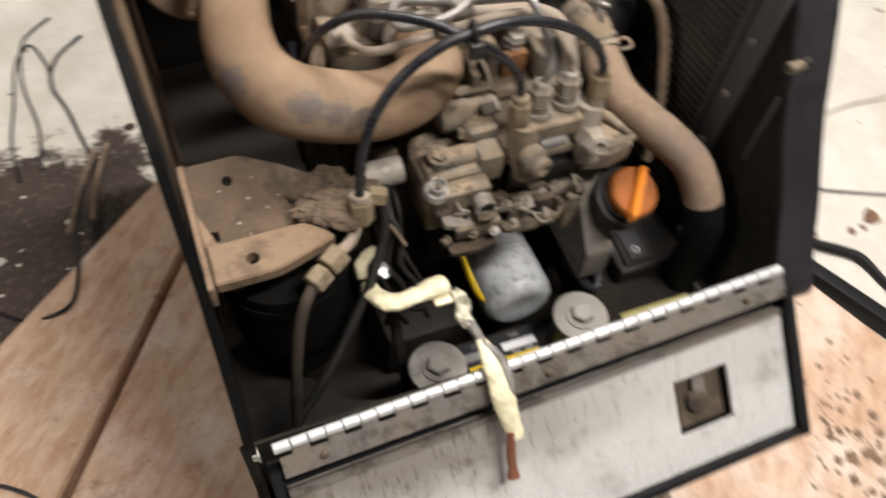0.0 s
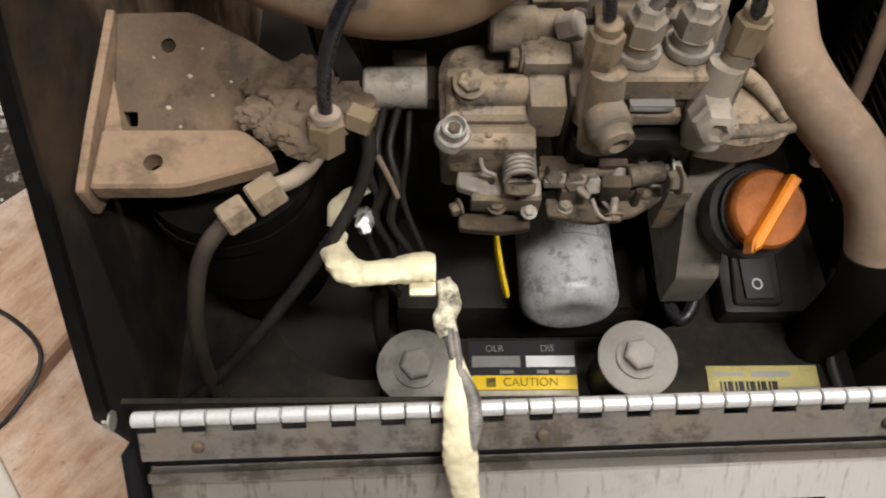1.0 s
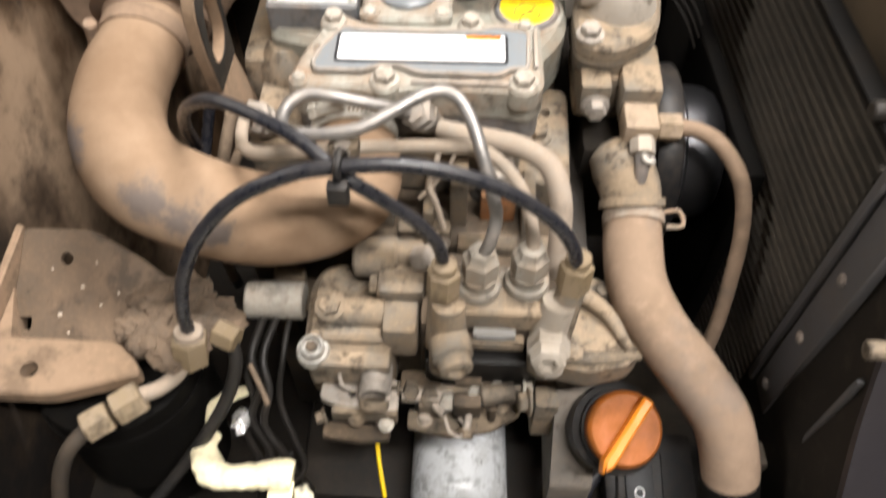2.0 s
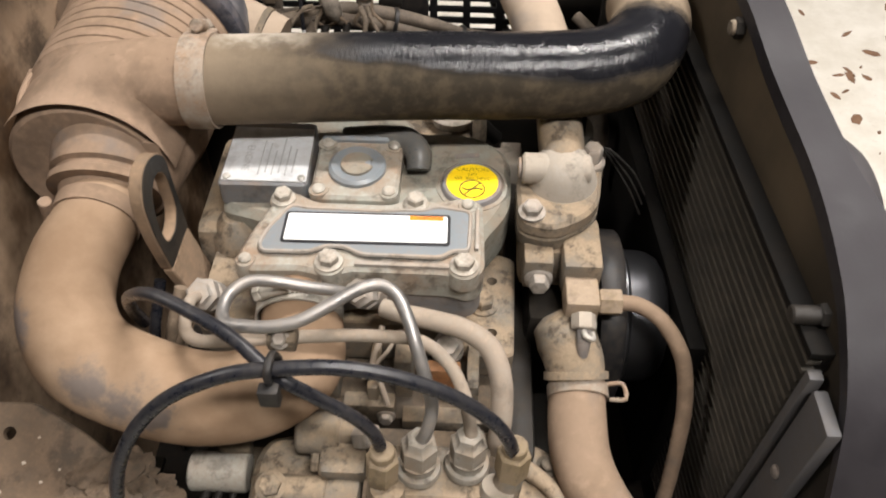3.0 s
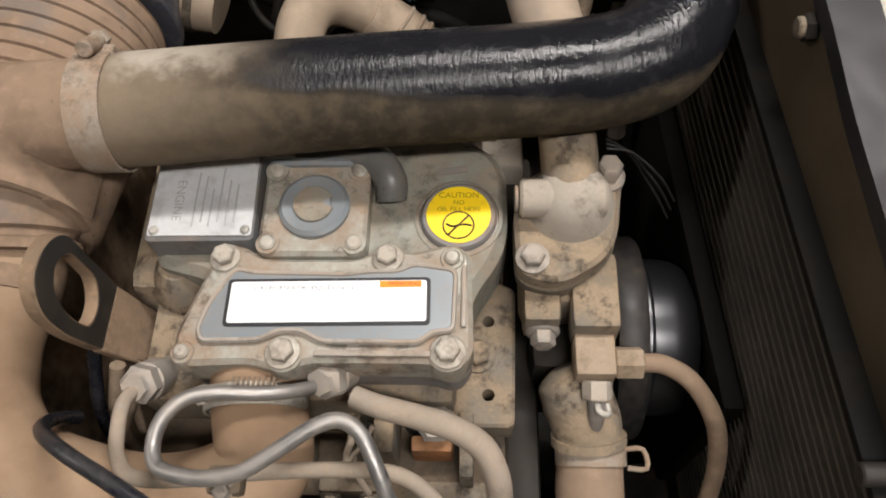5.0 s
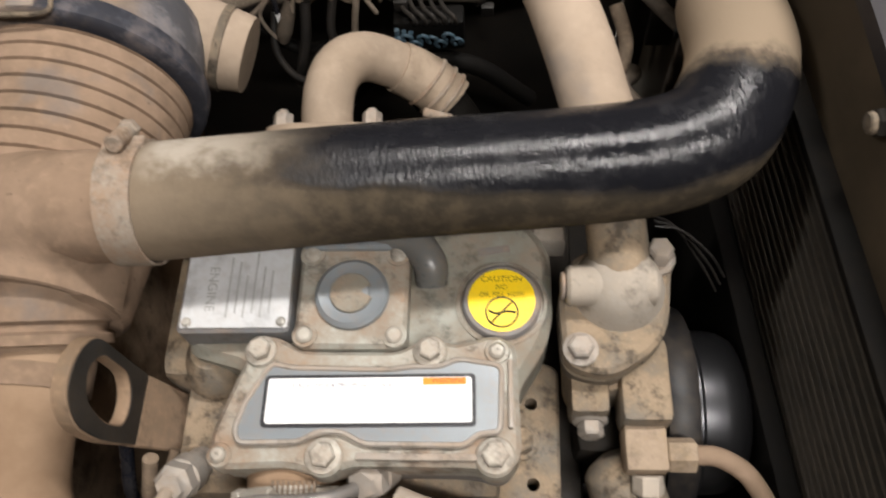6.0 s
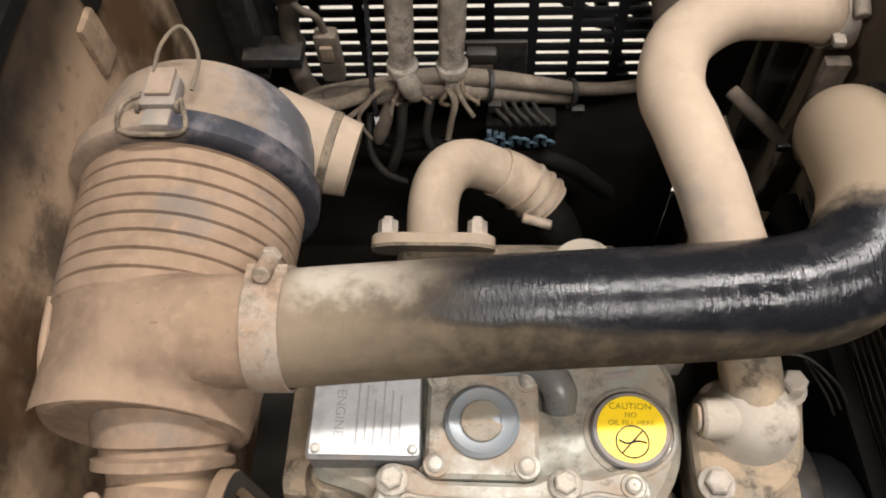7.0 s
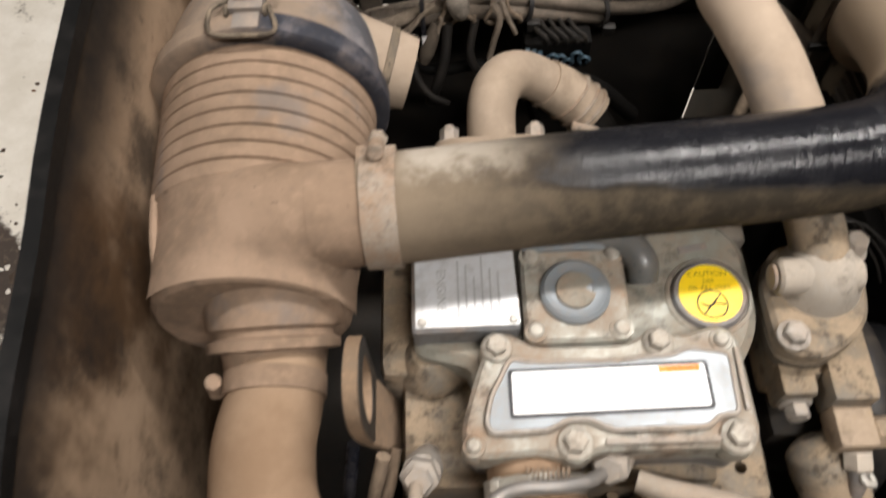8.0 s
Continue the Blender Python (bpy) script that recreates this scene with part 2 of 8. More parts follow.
def make_tube():
    """A long rubber tube: dust on its flanks, a glossy black wiped stretch along its top."""
    k = Nodes("wiped_rubber_tube")
    n1, n2, n3, n4 = k.noise(22, 6, 0.68), k.noise(620, 3, 0.6), k.noise(70, 4, 0.6), k.noise(310, 3, 0.6, (1.4, 0.5, 0.5))
    n5 = k.noise(34, 7, 0.72, (0.5, 1, 1), 2.7)
    side = k.math("ADD", k.normal(0, 0.62, 0.78), k.math("MULTIPLY", k.math("SUBTRACT", n5, 0.5), 0.62))
    along = k.ramp(k.math("ADD", k.place(0), k.math("MULTIPLY", k.math("SUBTRACT", n1, 0.5), 0.10)), 0.19, 0.275)
    reach = k.ramp(k.place(0), 0.20, 0.46, 0.42, -0.22)
    black = k.math("MULTIPLY", along, k.ramp(side, k.math("SUBTRACT", reach, 0.16), k.math("ADD", reach, 0.13)))
    back = k.ramp(k.math("ADD", k.place(1), k.math("MULTIPLY", k.math("SUBTRACT", n1, 0.5), 0.05)), 0.776, 0.796)
    black = k.math("MULTIPLY", black, k.math("SUBTRACT", 1.0, back), True)
    thin = k.math("MULTIPLY", k.ramp(k.math("ADD", k.place(0), k.math("MULTIPLY", k.math("SUBTRACT", n5, 0.5), 0.07)), 0.10, 0.285, 0.12, 0.95), k.math("SUBTRACT", 1.0, back))
    film = k.mix(thin, (0.245, 0.190, 0.135, 1), k.mix(k.ramp(n3, 0.40, 0.66), (0.032, 0.027, 0.020, 1), (0.070, 0.055, 0.037, 1)))
    pale = k.math("MULTIPLY", k.ramp(k.place(0), 0.25, 0.17), k.ramp(k.math("ADD", side, k.math("MULTIPLY", n3, 0.6)), 0.92, 1.30, 0, 0.75))
    pale = k.math("MULTIPLY", pale, k.ramp(k.place(0), 0.142, 0.158))
    film = k.mix(pale, film, (0.43, 0.385, 0.325, 1))
    color = k.mix(black, film, k.mix(k.ramp(n3, 0.52, 0.72, 0, 0.6), (0.009, 0.0092, 0.0115, 1), (0.024, 0.0235, 0.0255, 1)))
    k.bump(k.math("ADD", k.math("MULTIPLY", n2, 0.20), k.math("ADD", n4, k.math("MULTIPLY", n3, 0.5))), k.math("ADD", 0.10, k.math("MULTIPLY", black, 0.31)), 0.0016)
    wiped = k.ramp(black, 0.35, 1.0)
    gloss = k.math("SUBTRACT", k.ramp(k.place(0), 0.22, 0.42, 0.60, 0.74), k.math("MULTIPLY", k.ramp(n5, 0.38, 0.62), 0.16))
    return k.done(color, k.math("SUBTRACT", 0.85, k.math("MULTIPLY", wiped, gloss)), 0.0, k.math("ADD", 0.06, k.math("MULTIPLY", wiped, 0.24)))


M["tube"] = make_tube()


def make_flank():
    """Side sheet: black paint with a brown crust that has caked on beside the air cleaner."""
    k = Nodes("crusted_side_sheet")
    n1, n2, n3 = k.noise(9, 7, 0.7), k.noise(60, 4, 0.6), k.noise(5.5, 5, 0.62, (1, 1, 0.8))
    crust = k.math("MULTIPLY", k.ramp(k.math("ADD", k.place(1), k.math("MULTIPLY", k.math("SUBTRACT", n3, 0.5), 0.5)), 0.44, 0.66), k.ramp(n1, 0.30, 0.52, 0.25, 1.0))
    edge = k.ramp(k.math("ADD", k.place(2), k.math("MULTIPLY", k.math("SUBTRACT", n3, 0.5), 0.09)), 0.815, 0.745)
    crust = k.math("MULTIPLY", crust, edge)
    tone = k.mix(k.ramp(n3, 0.40, 0.60), (0.075, 0.042, 0.021, 1), (0.33, 0.232, 0.155, 1))
    tone = k.mix(k.ramp(n2, 0.55, 0.75, 0, 0.5), tone, (0.07, 0.045, 0.028, 1))
    color = k.mix(crust, k.mix(k.ramp(n1, 0.4, 0.7), (0.014, 0.012, 0.011, 1), (0.050, 0.034, 0.021, 1)), tone)
    k.bump(k.math("ADD", n1, k.math("MULTIPLY", n2, 0.4)), 0.35, 0.003)
    return k.done(color, 0.75, 0.0, 0.15)


M["tan_wall"] = make_flank()


def make_concrete():
    k = Nodes("painted_concrete")
    n1, n2, n3, n4 = k.noise(1.6, 8, 0.62), k.noise(9, 7, 0.65), k.noise(70, 3), k.noise(2.6, 10, 0.7, None, 5.3)
    color = k.mix(k.ramp(n2, 0.3, 0.75), (0.60, 0.555, 0.48, 1), (0.74, 0.70, 0.63, 1))
    color = k.mix(k.ramp(n3, 0.6, 0.8, 0, 0.5), color, (0.42, 0.36, 0.30, 1))
    near = k.math("SUBTRACT", 1.0, k.ramp(k.place(0), -0.75, -0.1, 0, 1))
    dist = k.ramp(k.math("ABSOLUTE", k.math("ADD", k.place(0), 0.55)), 0.15, 0.75, 0.20, -0.15)
    lengthy = k.ramp(k.math("ABSOLUTE", k.math("SUBTRACT", k.place(1), 0.85)), 0.25, 0.7, 1, 0)
    dirt = k.math("MULTIPLY", k.ramp(k.place(0), 0.4, 0.1), k.ramp(k.math("ADD", n4, k.math("MULTIPLY", dist, lengthy)), 0.575, 0.635))
    color = k.mix(dirt, color, k.mix(k.ramp(n3, 0.5, 0.75, 0, 0.6), k.mix(n2, (0.016, 0.012, 0.009, 1), (0.075, 0.052, 0.038, 1)), (0.16, 0.12, 0.09, 1)))
    k.bump(k.math("ADD", n2, k.math("MULTIPLY", n3, 0.3)), 0.3, 0.004)
    return k.done(color, 0.75)


M["concrete"] = make_concrete()


def make_wood():
    k = Nodes("rough_sawn_board")
    n1, n2, n3 = k.noise(7, 8, 0.68), k.noise(14, 7, 0.7, (1, 3.2, 1), 0.0, -50), k.noise(80, 5, 0.7)
    n4 = k.noise(11, 8, 0.7, None, 4.4)
    color = k.mix(k.ramp(n2, 0.32, 0.70), (0.47, 0.285, 0.180, 1), (0.67, 0.485, 0.350, 1))
    color = k.mix(k.ramp(n1, 0.46, 0.68, 0, 0.8), color, (0.76, 0.64, 0.55, 1))
    color = k.mix(k.ramp(n4, 0.56, 0.70, 0, 0.65), color, (0.27, 0.145, 0.085, 1))
    color = k.mix(k.ramp(n3, 0.58, 0.74, 0, 0.6), color, (0.12, 0.065, 0.04, 1))
    k.bump(k.math("ADD", n2, n3), 0.35, 0.003)
    return k.done(color, 0.8)


M["wood"] = make_wood()


def make_cloth():
    """Dusty cloth-wrapped rubber: fine crossing ridges under pale dust."""
    k = Nodes("cloth_wrapped_hose")
    n1, n2, n3 = k.noise(30, 5, 0.6), k.noise(420, 3, 0.6), k.noise(9, 3, 0.5)
    color = k.mix(k.ramp(n1, 0.40, 0.66), (0.345, 0.270, 0.200, 1), (0.235, 0.180, 0.130, 1))
    color = k.mix(k.ramp(n3, 0.56, 0.72, 0, 0.6), color, (0.10, 0.078, 0.058, 1))
    k.bump(k.math("ADD", n2, k.math("MULTIPLY", n1, 0.6)), 0.25, 0.0012)
    return k.done(color, 0.85, 0.0, 0.2)


M["hose_cloth"] = make_cloth()
k = Nodes("plain_wall_paint")
n = k.noise(3, 4)
M["wall"] = k.done(k.mix(n, (0.23, 0.223, 0.208, 1), (0.30, 0.292, 0.274, 1)), 0.8)
k = Nodes("lamp_glow")
k.b.inputs["Emission Color"].default_value = (1.0, 0.95, 0.88, 1)
k.b.inputs["Emission Strength"].default_value = 6.0
M["glow"] = k.done((0.8, 0.8, 0.8, 1), 0.5)


# ---- mesh helpers ----
def V(*p):
    return Vector(p)


def thing(name, at, label="", category="", group="", kind=""):
    ob = new(name)
    ob.location, ob.empty_display_size = at, 0.02
    return tagged(ob, label, category, group, kind)


def finish(me, material, angle=38):
    me.materials.append(material)
    me.shade_smooth()
    me.set_sharp_from_angle(angle=radians(angle))
    return me


def part(name, bm, material, parent=None, label="", m=None, angle=38, recalc=True):
    """Links a bmesh as one mesh object under a thing or a part."""
    if recalc:
        bmesh.ops.recalc_face_normals(bm, faces=bm.faces)
    me = bpy.data.meshes.new(name)
    bm.to_mesh(me)
    bm.free()
    finish(me, material, angle)
    return place(name, me, parent, label, m)


def place(name, me, parent=None, label="", m=None):
    ob = new(name, me)
    if parent is not None:
        ob.parent = parent
        if parent.type == "EMPTY":
            ob.matrix_parent_inverse = Matrix.Translation(-parent.location)
    if m is not None:
        ob.matrix_basis = m
    return tagged(ob, label)


def solid(name, bm, material, label, category, group="", kind="", angle=38):
    return tagged(part(name, bm, material, None, "", None, angle), label, category, group, kind)


def axis_frame(d):
    """A turn whose z lies along d."""
    return Vector(d).normalized().to_track_quat("Z", "Y").to_matrix()


def lathe(bm, p, d, profile, seg=28, cap=True):
    """Turns rows of (distance along d, radius) round the line from p along d."""
    R, p = axis_frame(d), Vector(p)
    rings = []
    for h, r in profile:
        rings.append([bm.verts.new(p + R @ V(r * math.cos(a), r * math.sin(a), h)) for a in (2 * math.pi * i / seg for i in range(seg))])
    for a, b in zip(rings, rings[1:]):
        for i in range(seg):
            bm.faces.new((a[i], a[(i + 1) % seg], b[(i + 1) % seg], b[i]))
    if cap:
        bm.faces.new(rings[0][::-1])
        bm.faces.new(rings[-1])
    return bm


def cyl(bm, p0, p1, r0, r1=None, seg=24, edge=0.0):
    p0, p1 = Vector(p0), Vector(p1)
    r1, h = r0 if r1 is None else r1, (p1 - p0).length
    rows = [(0, r0), (h, r1)]
    if edge:
        rows = [(0, r0 - edge), (edge, r0), (h - edge, r1), (h, r1 - edge)]
    return lathe(bm, p0, p1 - p0, rows, seg)


def smooth_path(pts, n=8):
    """Catmull-Rom through the given points."""
    P = [Vector(p) for p in pts]
    P = [2 * P[0] - P[1]] + P + [2 * P[-1] - P[-2]]
    out = []
    for a, b, c, d in zip(P, P[1:], P[2:], P[3:]):
        for i in range(n):
            t = i / n
            out.append(0.5 * ((2 * b) + (c - a) * t + (2 * a - 5 * b + 4 * c - d) * t * t + (3 * b - a - 3 * c + d) * t ** 3))
    out.append(P[-2])
    return out


def sweep(bm, pts, r, seg=14, n=8, flat=1.0, start=(0, 0, 1), wobble=0.0):
    """A round bar along a smooth path; r is one radius or one for each point. flat squeezes the section."""
    path = smooth_path(pts, n) if n > 1 else [Vector(p) for p in pts]
    radii = [r] * len(pts) if isinstance(r, (int, float)) else list(r)
    side, rings = None, []
    for i, p in enumerate(path):
        d = (path[min(i + 1, len(path) - 1)] - path[max(i - 1, 0)]).normalized()
        if side is None:
            side = d.cross(Vector(start))
            side = (side if side.length > 0.05 else d.cross(V(0, 1, 0.2))).normalized()
        side = (side - d * side.dot(d)).normalized()
        up = side.cross(d)
        k = i / max(n, 1)
        a = min(int(k), len(radii) - 1)
        rr = radii[a] + (radii[min(a + 1, len(radii) - 1)] - radii[a]) * (k - a)
        ring = []
        for j in range(seg):
            t = 2 * math.pi * j / seg
            at = p + side * math.cos(t) * rr + up * math.sin(t) * rr
            q = rr * (1 + wobble * (noise.noise(at * 60) + 0.55 * noise.noise(at * 190))) if wobble else rr
            ring.append(bm.verts.new(p + side * (math.cos(t) * q) + up * (math.sin(t) * q * flat)))
        rings.append(ring)
    for a, b in zip(rings, rings[1:]):
        for i in range(seg):
            bm.faces.new((a[i], a[(i + 1) % seg], b[(i + 1) % seg], b[i]))
    bm.faces.new(rings[0][::-1])
    bm.faces.new(rings[-1])
    return bm


def box(bm, lo, hi, edge=0.0, m=None, seg=2):
    lo, hi = Vector(lo), Vector(hi)
    made = bmesh.ops.create_cube(bm, size=1.0)["verts"]
    for v in made:
        v.co = V(*[(lo[i] + hi[i]) / 2 + v.co[i] * (hi[i] - lo[i]) for i in range(3)])
        if m is not None:
            v.co = m @ v.co
    if edge:
        bmesh.ops.bevel(bm, geom=list({e for v in made for e in v.link_edges}), offset=edge, segments=seg, affect="EDGES", profile=0.6)
    return bm


def rounded(outline, r, n=4):
    """A polygon with its corners rounded; r is one radius or one for each corner."""
    out, N = [], len(outline)
    for i in range(N):
        p, a, b = (Vector((*outline[j % N], 0)) for j in (i, i - 1, i + 1))
        q = r[i] if isinstance(r, (list, tuple)) else r
        u, w = (a - p), (b - p)
        q = min(q, u.length * 0.48, w.length * 0.48)
        u, w = p + u.normalized() * q, p + w.normalized() * q
        for k in range(n + 1):
            t = k / n
            c = u * (1 - t) ** 2 + p * 2 * t * (1 - t) + w * t * t
            out.append((c.x, c.y))
    return out


def circle(x, y, r, n=20):
    return [(x + r * math.cos(2 * math.pi * i / n), y + r * math.sin(2 * math.pi * i / n)) for i in range(n)]


def plate(bm, outline, z0, z1, holes=(), m=None, chamfer=0.0):
    """A flat slab with the given outline and holes, from z0 up to z1, laid by m."""
    m = m or Matrix()

    def wall(loop, za, zb, grow=0.0):
        N = len(loop)
        a = [bm.verts.new(m @ V(x, y, za)) for x, y in loop]
        top = shrink(loop, grow) if grow else loop
        b = [bm.verts.new(m @ V(x, y, zb)) for x, y in top]
        for i in range(N):
            bm.faces.new((a[i], a[(i + 1) % N], b[(i + 1) % N], b[i]))
        return a, b

    def shrink(loop, g):
        out, N = [], len(loop)
        area = sum(loop[i][0] * loop[(i + 1) % N][1] - loop[(i + 1) % N][0] * loop[i][1] for i in range(N))
        s = 1 if area > 0 else -1
        for i in range(N):
            a, p, b = (Vector(loop[j % N]) for j in (i - 1, i, i + 1))
            e1, e2 = (p - a), (b - p)
            n1 = Vector((-e1.y, e1.x)).normalized() if e1.length > 1e-9 else Vector((0, 0))
            n2 = Vector((-e2.y, e2.x)).normalized() if e2.length > 1e-9 else n1
            nn = (n1 + n2)
            nn = nn.normalized() if nn.length > 1e-6 else n1
            out.append(tuple(p + nn * (g * s)))
        return out

    edges = [[], []]
    for loop, hole in [(outline, False)] + [(h, True) for h in holes]:
        if chamfer and not hole:
            a, mid = wall(loop, z0, z1 - chamfer)
            N = len(loop)
            b = [bm.verts.new(m @ V(x, y, z1)) for x, y in shrink(loop, chamfer)]
            for i in range(N):
                bm.faces.new((mid[i], mid[(i + 1) % N], b[(i + 1) % N], b[i]))
        else:
            a, b = wall(loop, z0, z1)
        for side, ring in zip(edges, (a, b)):
            side += [bm.edges.get((ring[i], ring[(i + 1) % len(ring)])) for i in range(len(ring))]
    if not holes:
        for side in edges:
            ring = [side[0].verts[0]]
            used = {side[0]}
            v = side[0].verts[1]
            while v is not ring[0]:
                ring.append(v)
                e = next(e for e in v.link_edges if e in side and e not in used)
                used.add(e)
                v = e.other_vert(v)
            bm.faces.new(ring)
        return bm
    for side in edges:
        bmesh.ops.triangle_fill(bm, edges=side, use_beauty=True, use_dissolve=False)
    return bm


SHARED = {}


def bolt_mesh(kind, r, h):
    """A hexagon head on a flange, a cross-head screw or a plain nut on a stud, standing on z = 0."""
    key = (kind, round(r, 4), round(h, 4))
    if key in SHARED:
        return SHARED[key]
    bm = bmesh.new()
    if kind == "hex":
        lathe(bm, (0, 0, 0), (0, 0, 1), [(0, r * 1.42), (h * 0.18, r * 1.42), (h * 0.3, r * 1.15)], 20)
        lathe(bm, (0, 0, h * 0.2), (0, 0, 1), [(0, r * 1.04), (h * 0.68, r * 1.04), (h * 0.8, r * 0.86)], 6)
        lathe(bm, (0, 0, h * 0.98), (0, 0, 1), [(0, r * 0.80), (h * 0.03, r * 0.74), (h * 0.035, r * 0.5), (0.0, r * 0.42)], 20)
    elif kind == "cross":
        lathe(bm, (0, 0, 0), (0, 0, 1), [(0, r), (h * 0.5, r), (h * 0.9, r * 0.72), (h, r * 0.4)], 18)
        for t in (0.3, 0.3 + math.pi / 2):
            box(bm, (-r * 0.55, -r * 0.12, h * 0.82), (r * 0.55, r * 0.12, h * 1.02), 0, Matrix.Rotation(t, 4, "Z"))
    else:
        lathe(bm, (0, 0, 0), (0, 0, 1), [(0, r * 1.3), (h * 0.15, r * 1.3)], 20)
        lathe(bm, (0, 0, h * 0.15), (0, 0, 1), [(0, r), (h * 0.6, r), (h * 0.68, r * 0.85)], 6)
        lathe(bm, (0, 0, h * 0.6), (0, 0, 1), [(0, r * 0.5), (h * 0.36, r * 0.5), (h * 0.4, r * 0.4)], 14)
    bmesh.ops.recalc_face_normals(bm, faces=bm.faces)
    me = bpy.data.meshes.new(kind + "_bolt")
    bm.to_mesh(me)
    bm.free()
    SHARED[key] = me
    return me


def bolt(parent, at, d=(0, 0, 1), r=0.006, h=0.008, kind="hex", mat="dust_steel", name="bolt", turn=0.0, label=""):
    base = bolt_mesh(kind, r, h)
    key = (base.name, mat)
    if key not in SHARED:
        SHARED[key] = finish(base.copy(), M[mat], 30)
    rot = axis_frame(d).to_4x4() @ Matrix.Rotation(radians(turn), 4, "Z")
    return place(name, SHARED[key], parent, label, Matrix.Translation(at) @ rot)


def letters(text, size, parent, m, mat, name="lettering", bold=0.0):
    """Flat lettering in the built-in font, centred on m."""
    cu = bpy.data.curves.new(name, "FONT")
    cu.body, cu.size, cu.align_x, cu.align_y, cu.offset = text, size, "CENTER", "CENTER", bold
    tmp = bpy.data.objects.new("tmp", cu)
    scene.collection.objects.link(tmp)
    me = bpy.data.meshes.new_from_object(tmp.evaluated_get(bpy.context.evaluated_depsgraph_get()))
    bpy.data.objects.remove(tmp)
    me.materials.clear()
    me.materials.append(M[mat])
    return place(name, me, parent, "", m)


def bars(rows, parent, m, mat, name="printed_bar", thick=0.0003):
    """Bars of print: rows of (x, y, width, height) on the plane of m."""
    for x, y, w, h in rows:
        bm = box(bmesh.new(), (x, y, 0), (x + w, y + h, thick))
        part(name, bm, M[mat], parent, "", m)


def hose_clamp(parent, p, d, r, width=0.012, screw=(0, 0, 1), mat="dust_steel", name="hose_clamp"):
    """A worm-drive band round a hose, with its screw housing."""
    p, d = Vector(p), Vector(d).normalized()
    bm = bmesh.new()
    lathe(bm, p - d * width / 2, d, [(0, r), (0, r + 0.0016), (width, r + 0.0016), (width, r)], 36, False)
    s = Vector(screw)
    s = (s - d * s.dot(d)).normalized()
    q, c = p + s * (r + 0.006), s.cross(d)
    band = part(name, bm, M[mat], parent)
    bm = bmesh.new()
    cyl(bm, q - c * 0.012, q + c * 0.008, 0.0052, None, 14, 0.001)
    cyl(bm, q + c * 0.008, q + c * 0.014, 0.0062, None, 6, 0.0008)
    part("clamp_screw", bm, M[mat], band)
    return band


def spring_clamp(parent, p, d, r, ear, mat="dust_steel"):
    """A wire spring clamp with a squared ear standing off."""
    p, d, ear = Vector(p), Vector(d).normalized(), Vector(ear)
    bm = bmesh.new()
    lathe(bm, p - d * 0.005, d, [(0, r), (0, r + 0.0014), (0.010, r + 0.0014), (0.010, r)], 32, False)
    e = (ear - d * ear.dot(d)).normalized()
    a = p + e * r
    pts = [a - d * 0.006, a - d * 0.006 + e * 0.012, a + d * 0.006 + e * 0.014, a + d * 0.006 + e * 0.002]
    sweep(bm, pts, 0.0018, 8, 3)
    return part("spring_clamp", bm, M[mat], parent)

# ---- the hall ----
def hall():
    bm = bmesh.new()
    N = 24
    grid = [[bm.verts.new((-6 + 12 * i / N, -5.5 + 12 * j / N, GROUND)) for i in range(N + 1)] for j in range(N + 1)]
    for j in range(N):
        for i in range(N):
            bm.faces.new((grid[j][i], grid[j][i + 1], grid[j + 1][i + 1], grid[j + 1][i]))
    solid("ground", bm, M["concrete"], "cream painted concrete floor with dark oily dirt patches", "floor", "", "structure")
    z1 = 2.95
    for name, lo, hi in (("wall_west", (-6.2, -5.5, GROUND), (-6, 6.5, z1)), ("wall_east", (6, -5.5, GROUND), (6.2, 6.5, z1)),
                         ("wall_south", (-6.2, -5.7, GROUND), (6.2, -5.5, z1)), ("wall_north", (-6.2, 6.5, GROUND), (6.2, 6.7, z1))):
        solid(name, box(bmesh.new(), lo, hi), M["wall"], "plain pale painted workshop wall", "wall", "", "structure")
    solid("ceiling", box(bmesh.new(), (-6.2, -5.7, z1), (6.2, 6.7, z1 + 0.2)), M["wall"], "plain pale workshop ceiling", "ceiling", "", "structure")
    for sx, sy in [l[:2] for l in LAMPS]:
        lamp = thing("ceiling_light", (sx, sy, 2.92), "unseen white strip ceiling light with two tubes", "ceiling light", "workshop ceiling lights")
        part("housing", box(bmesh.new(), (sx - 0.64, sy - 0.09, 2.90), (sx + 0.64, sy + 0.09, 2.945), 0.008), M["wall"], lamp)
        for dy in (-0.045, 0.045):
            part("lamp_tube", cyl(bmesh.new(), (sx - 0.62, sy + dy, 2.885), (sx + 0.62, sy + dy, 2.885), 0.013), M["glow"], lamp)


hall()


def boards():
    """Rough boards lying on the floor beside the machine."""
    def board(quad, z0, z1, label):
        bm = plate(bmesh.new(), quad, z0, z1, (), None, 0.006)
        solid("board", bm, M["wood"], label, "wooden board", "boards under the machine")

    z = GROUND
    board([(-0.60, 0.64), (-0.42, 0.40), (-0.087, 0.90), (-0.02, 1.04), (-0.06, 1.12)], z, z + 0.04, "rough brown wooden board lying on the floor")
    board([(-0.41, 0.385), (-0.20, 0.10), (0.12, 0.55), (0.18, 0.95), (0.0, 1.02), (-0.075, 0.90)], z, z + 0.038, "rough brown wooden board beside another board")
    board([(0.58, 0.515), (0.50, -0.40), (1.37, -0.40), (1.0, 0.515)], z, z + 0.04, "worn pale brown board on the floor")


boards()


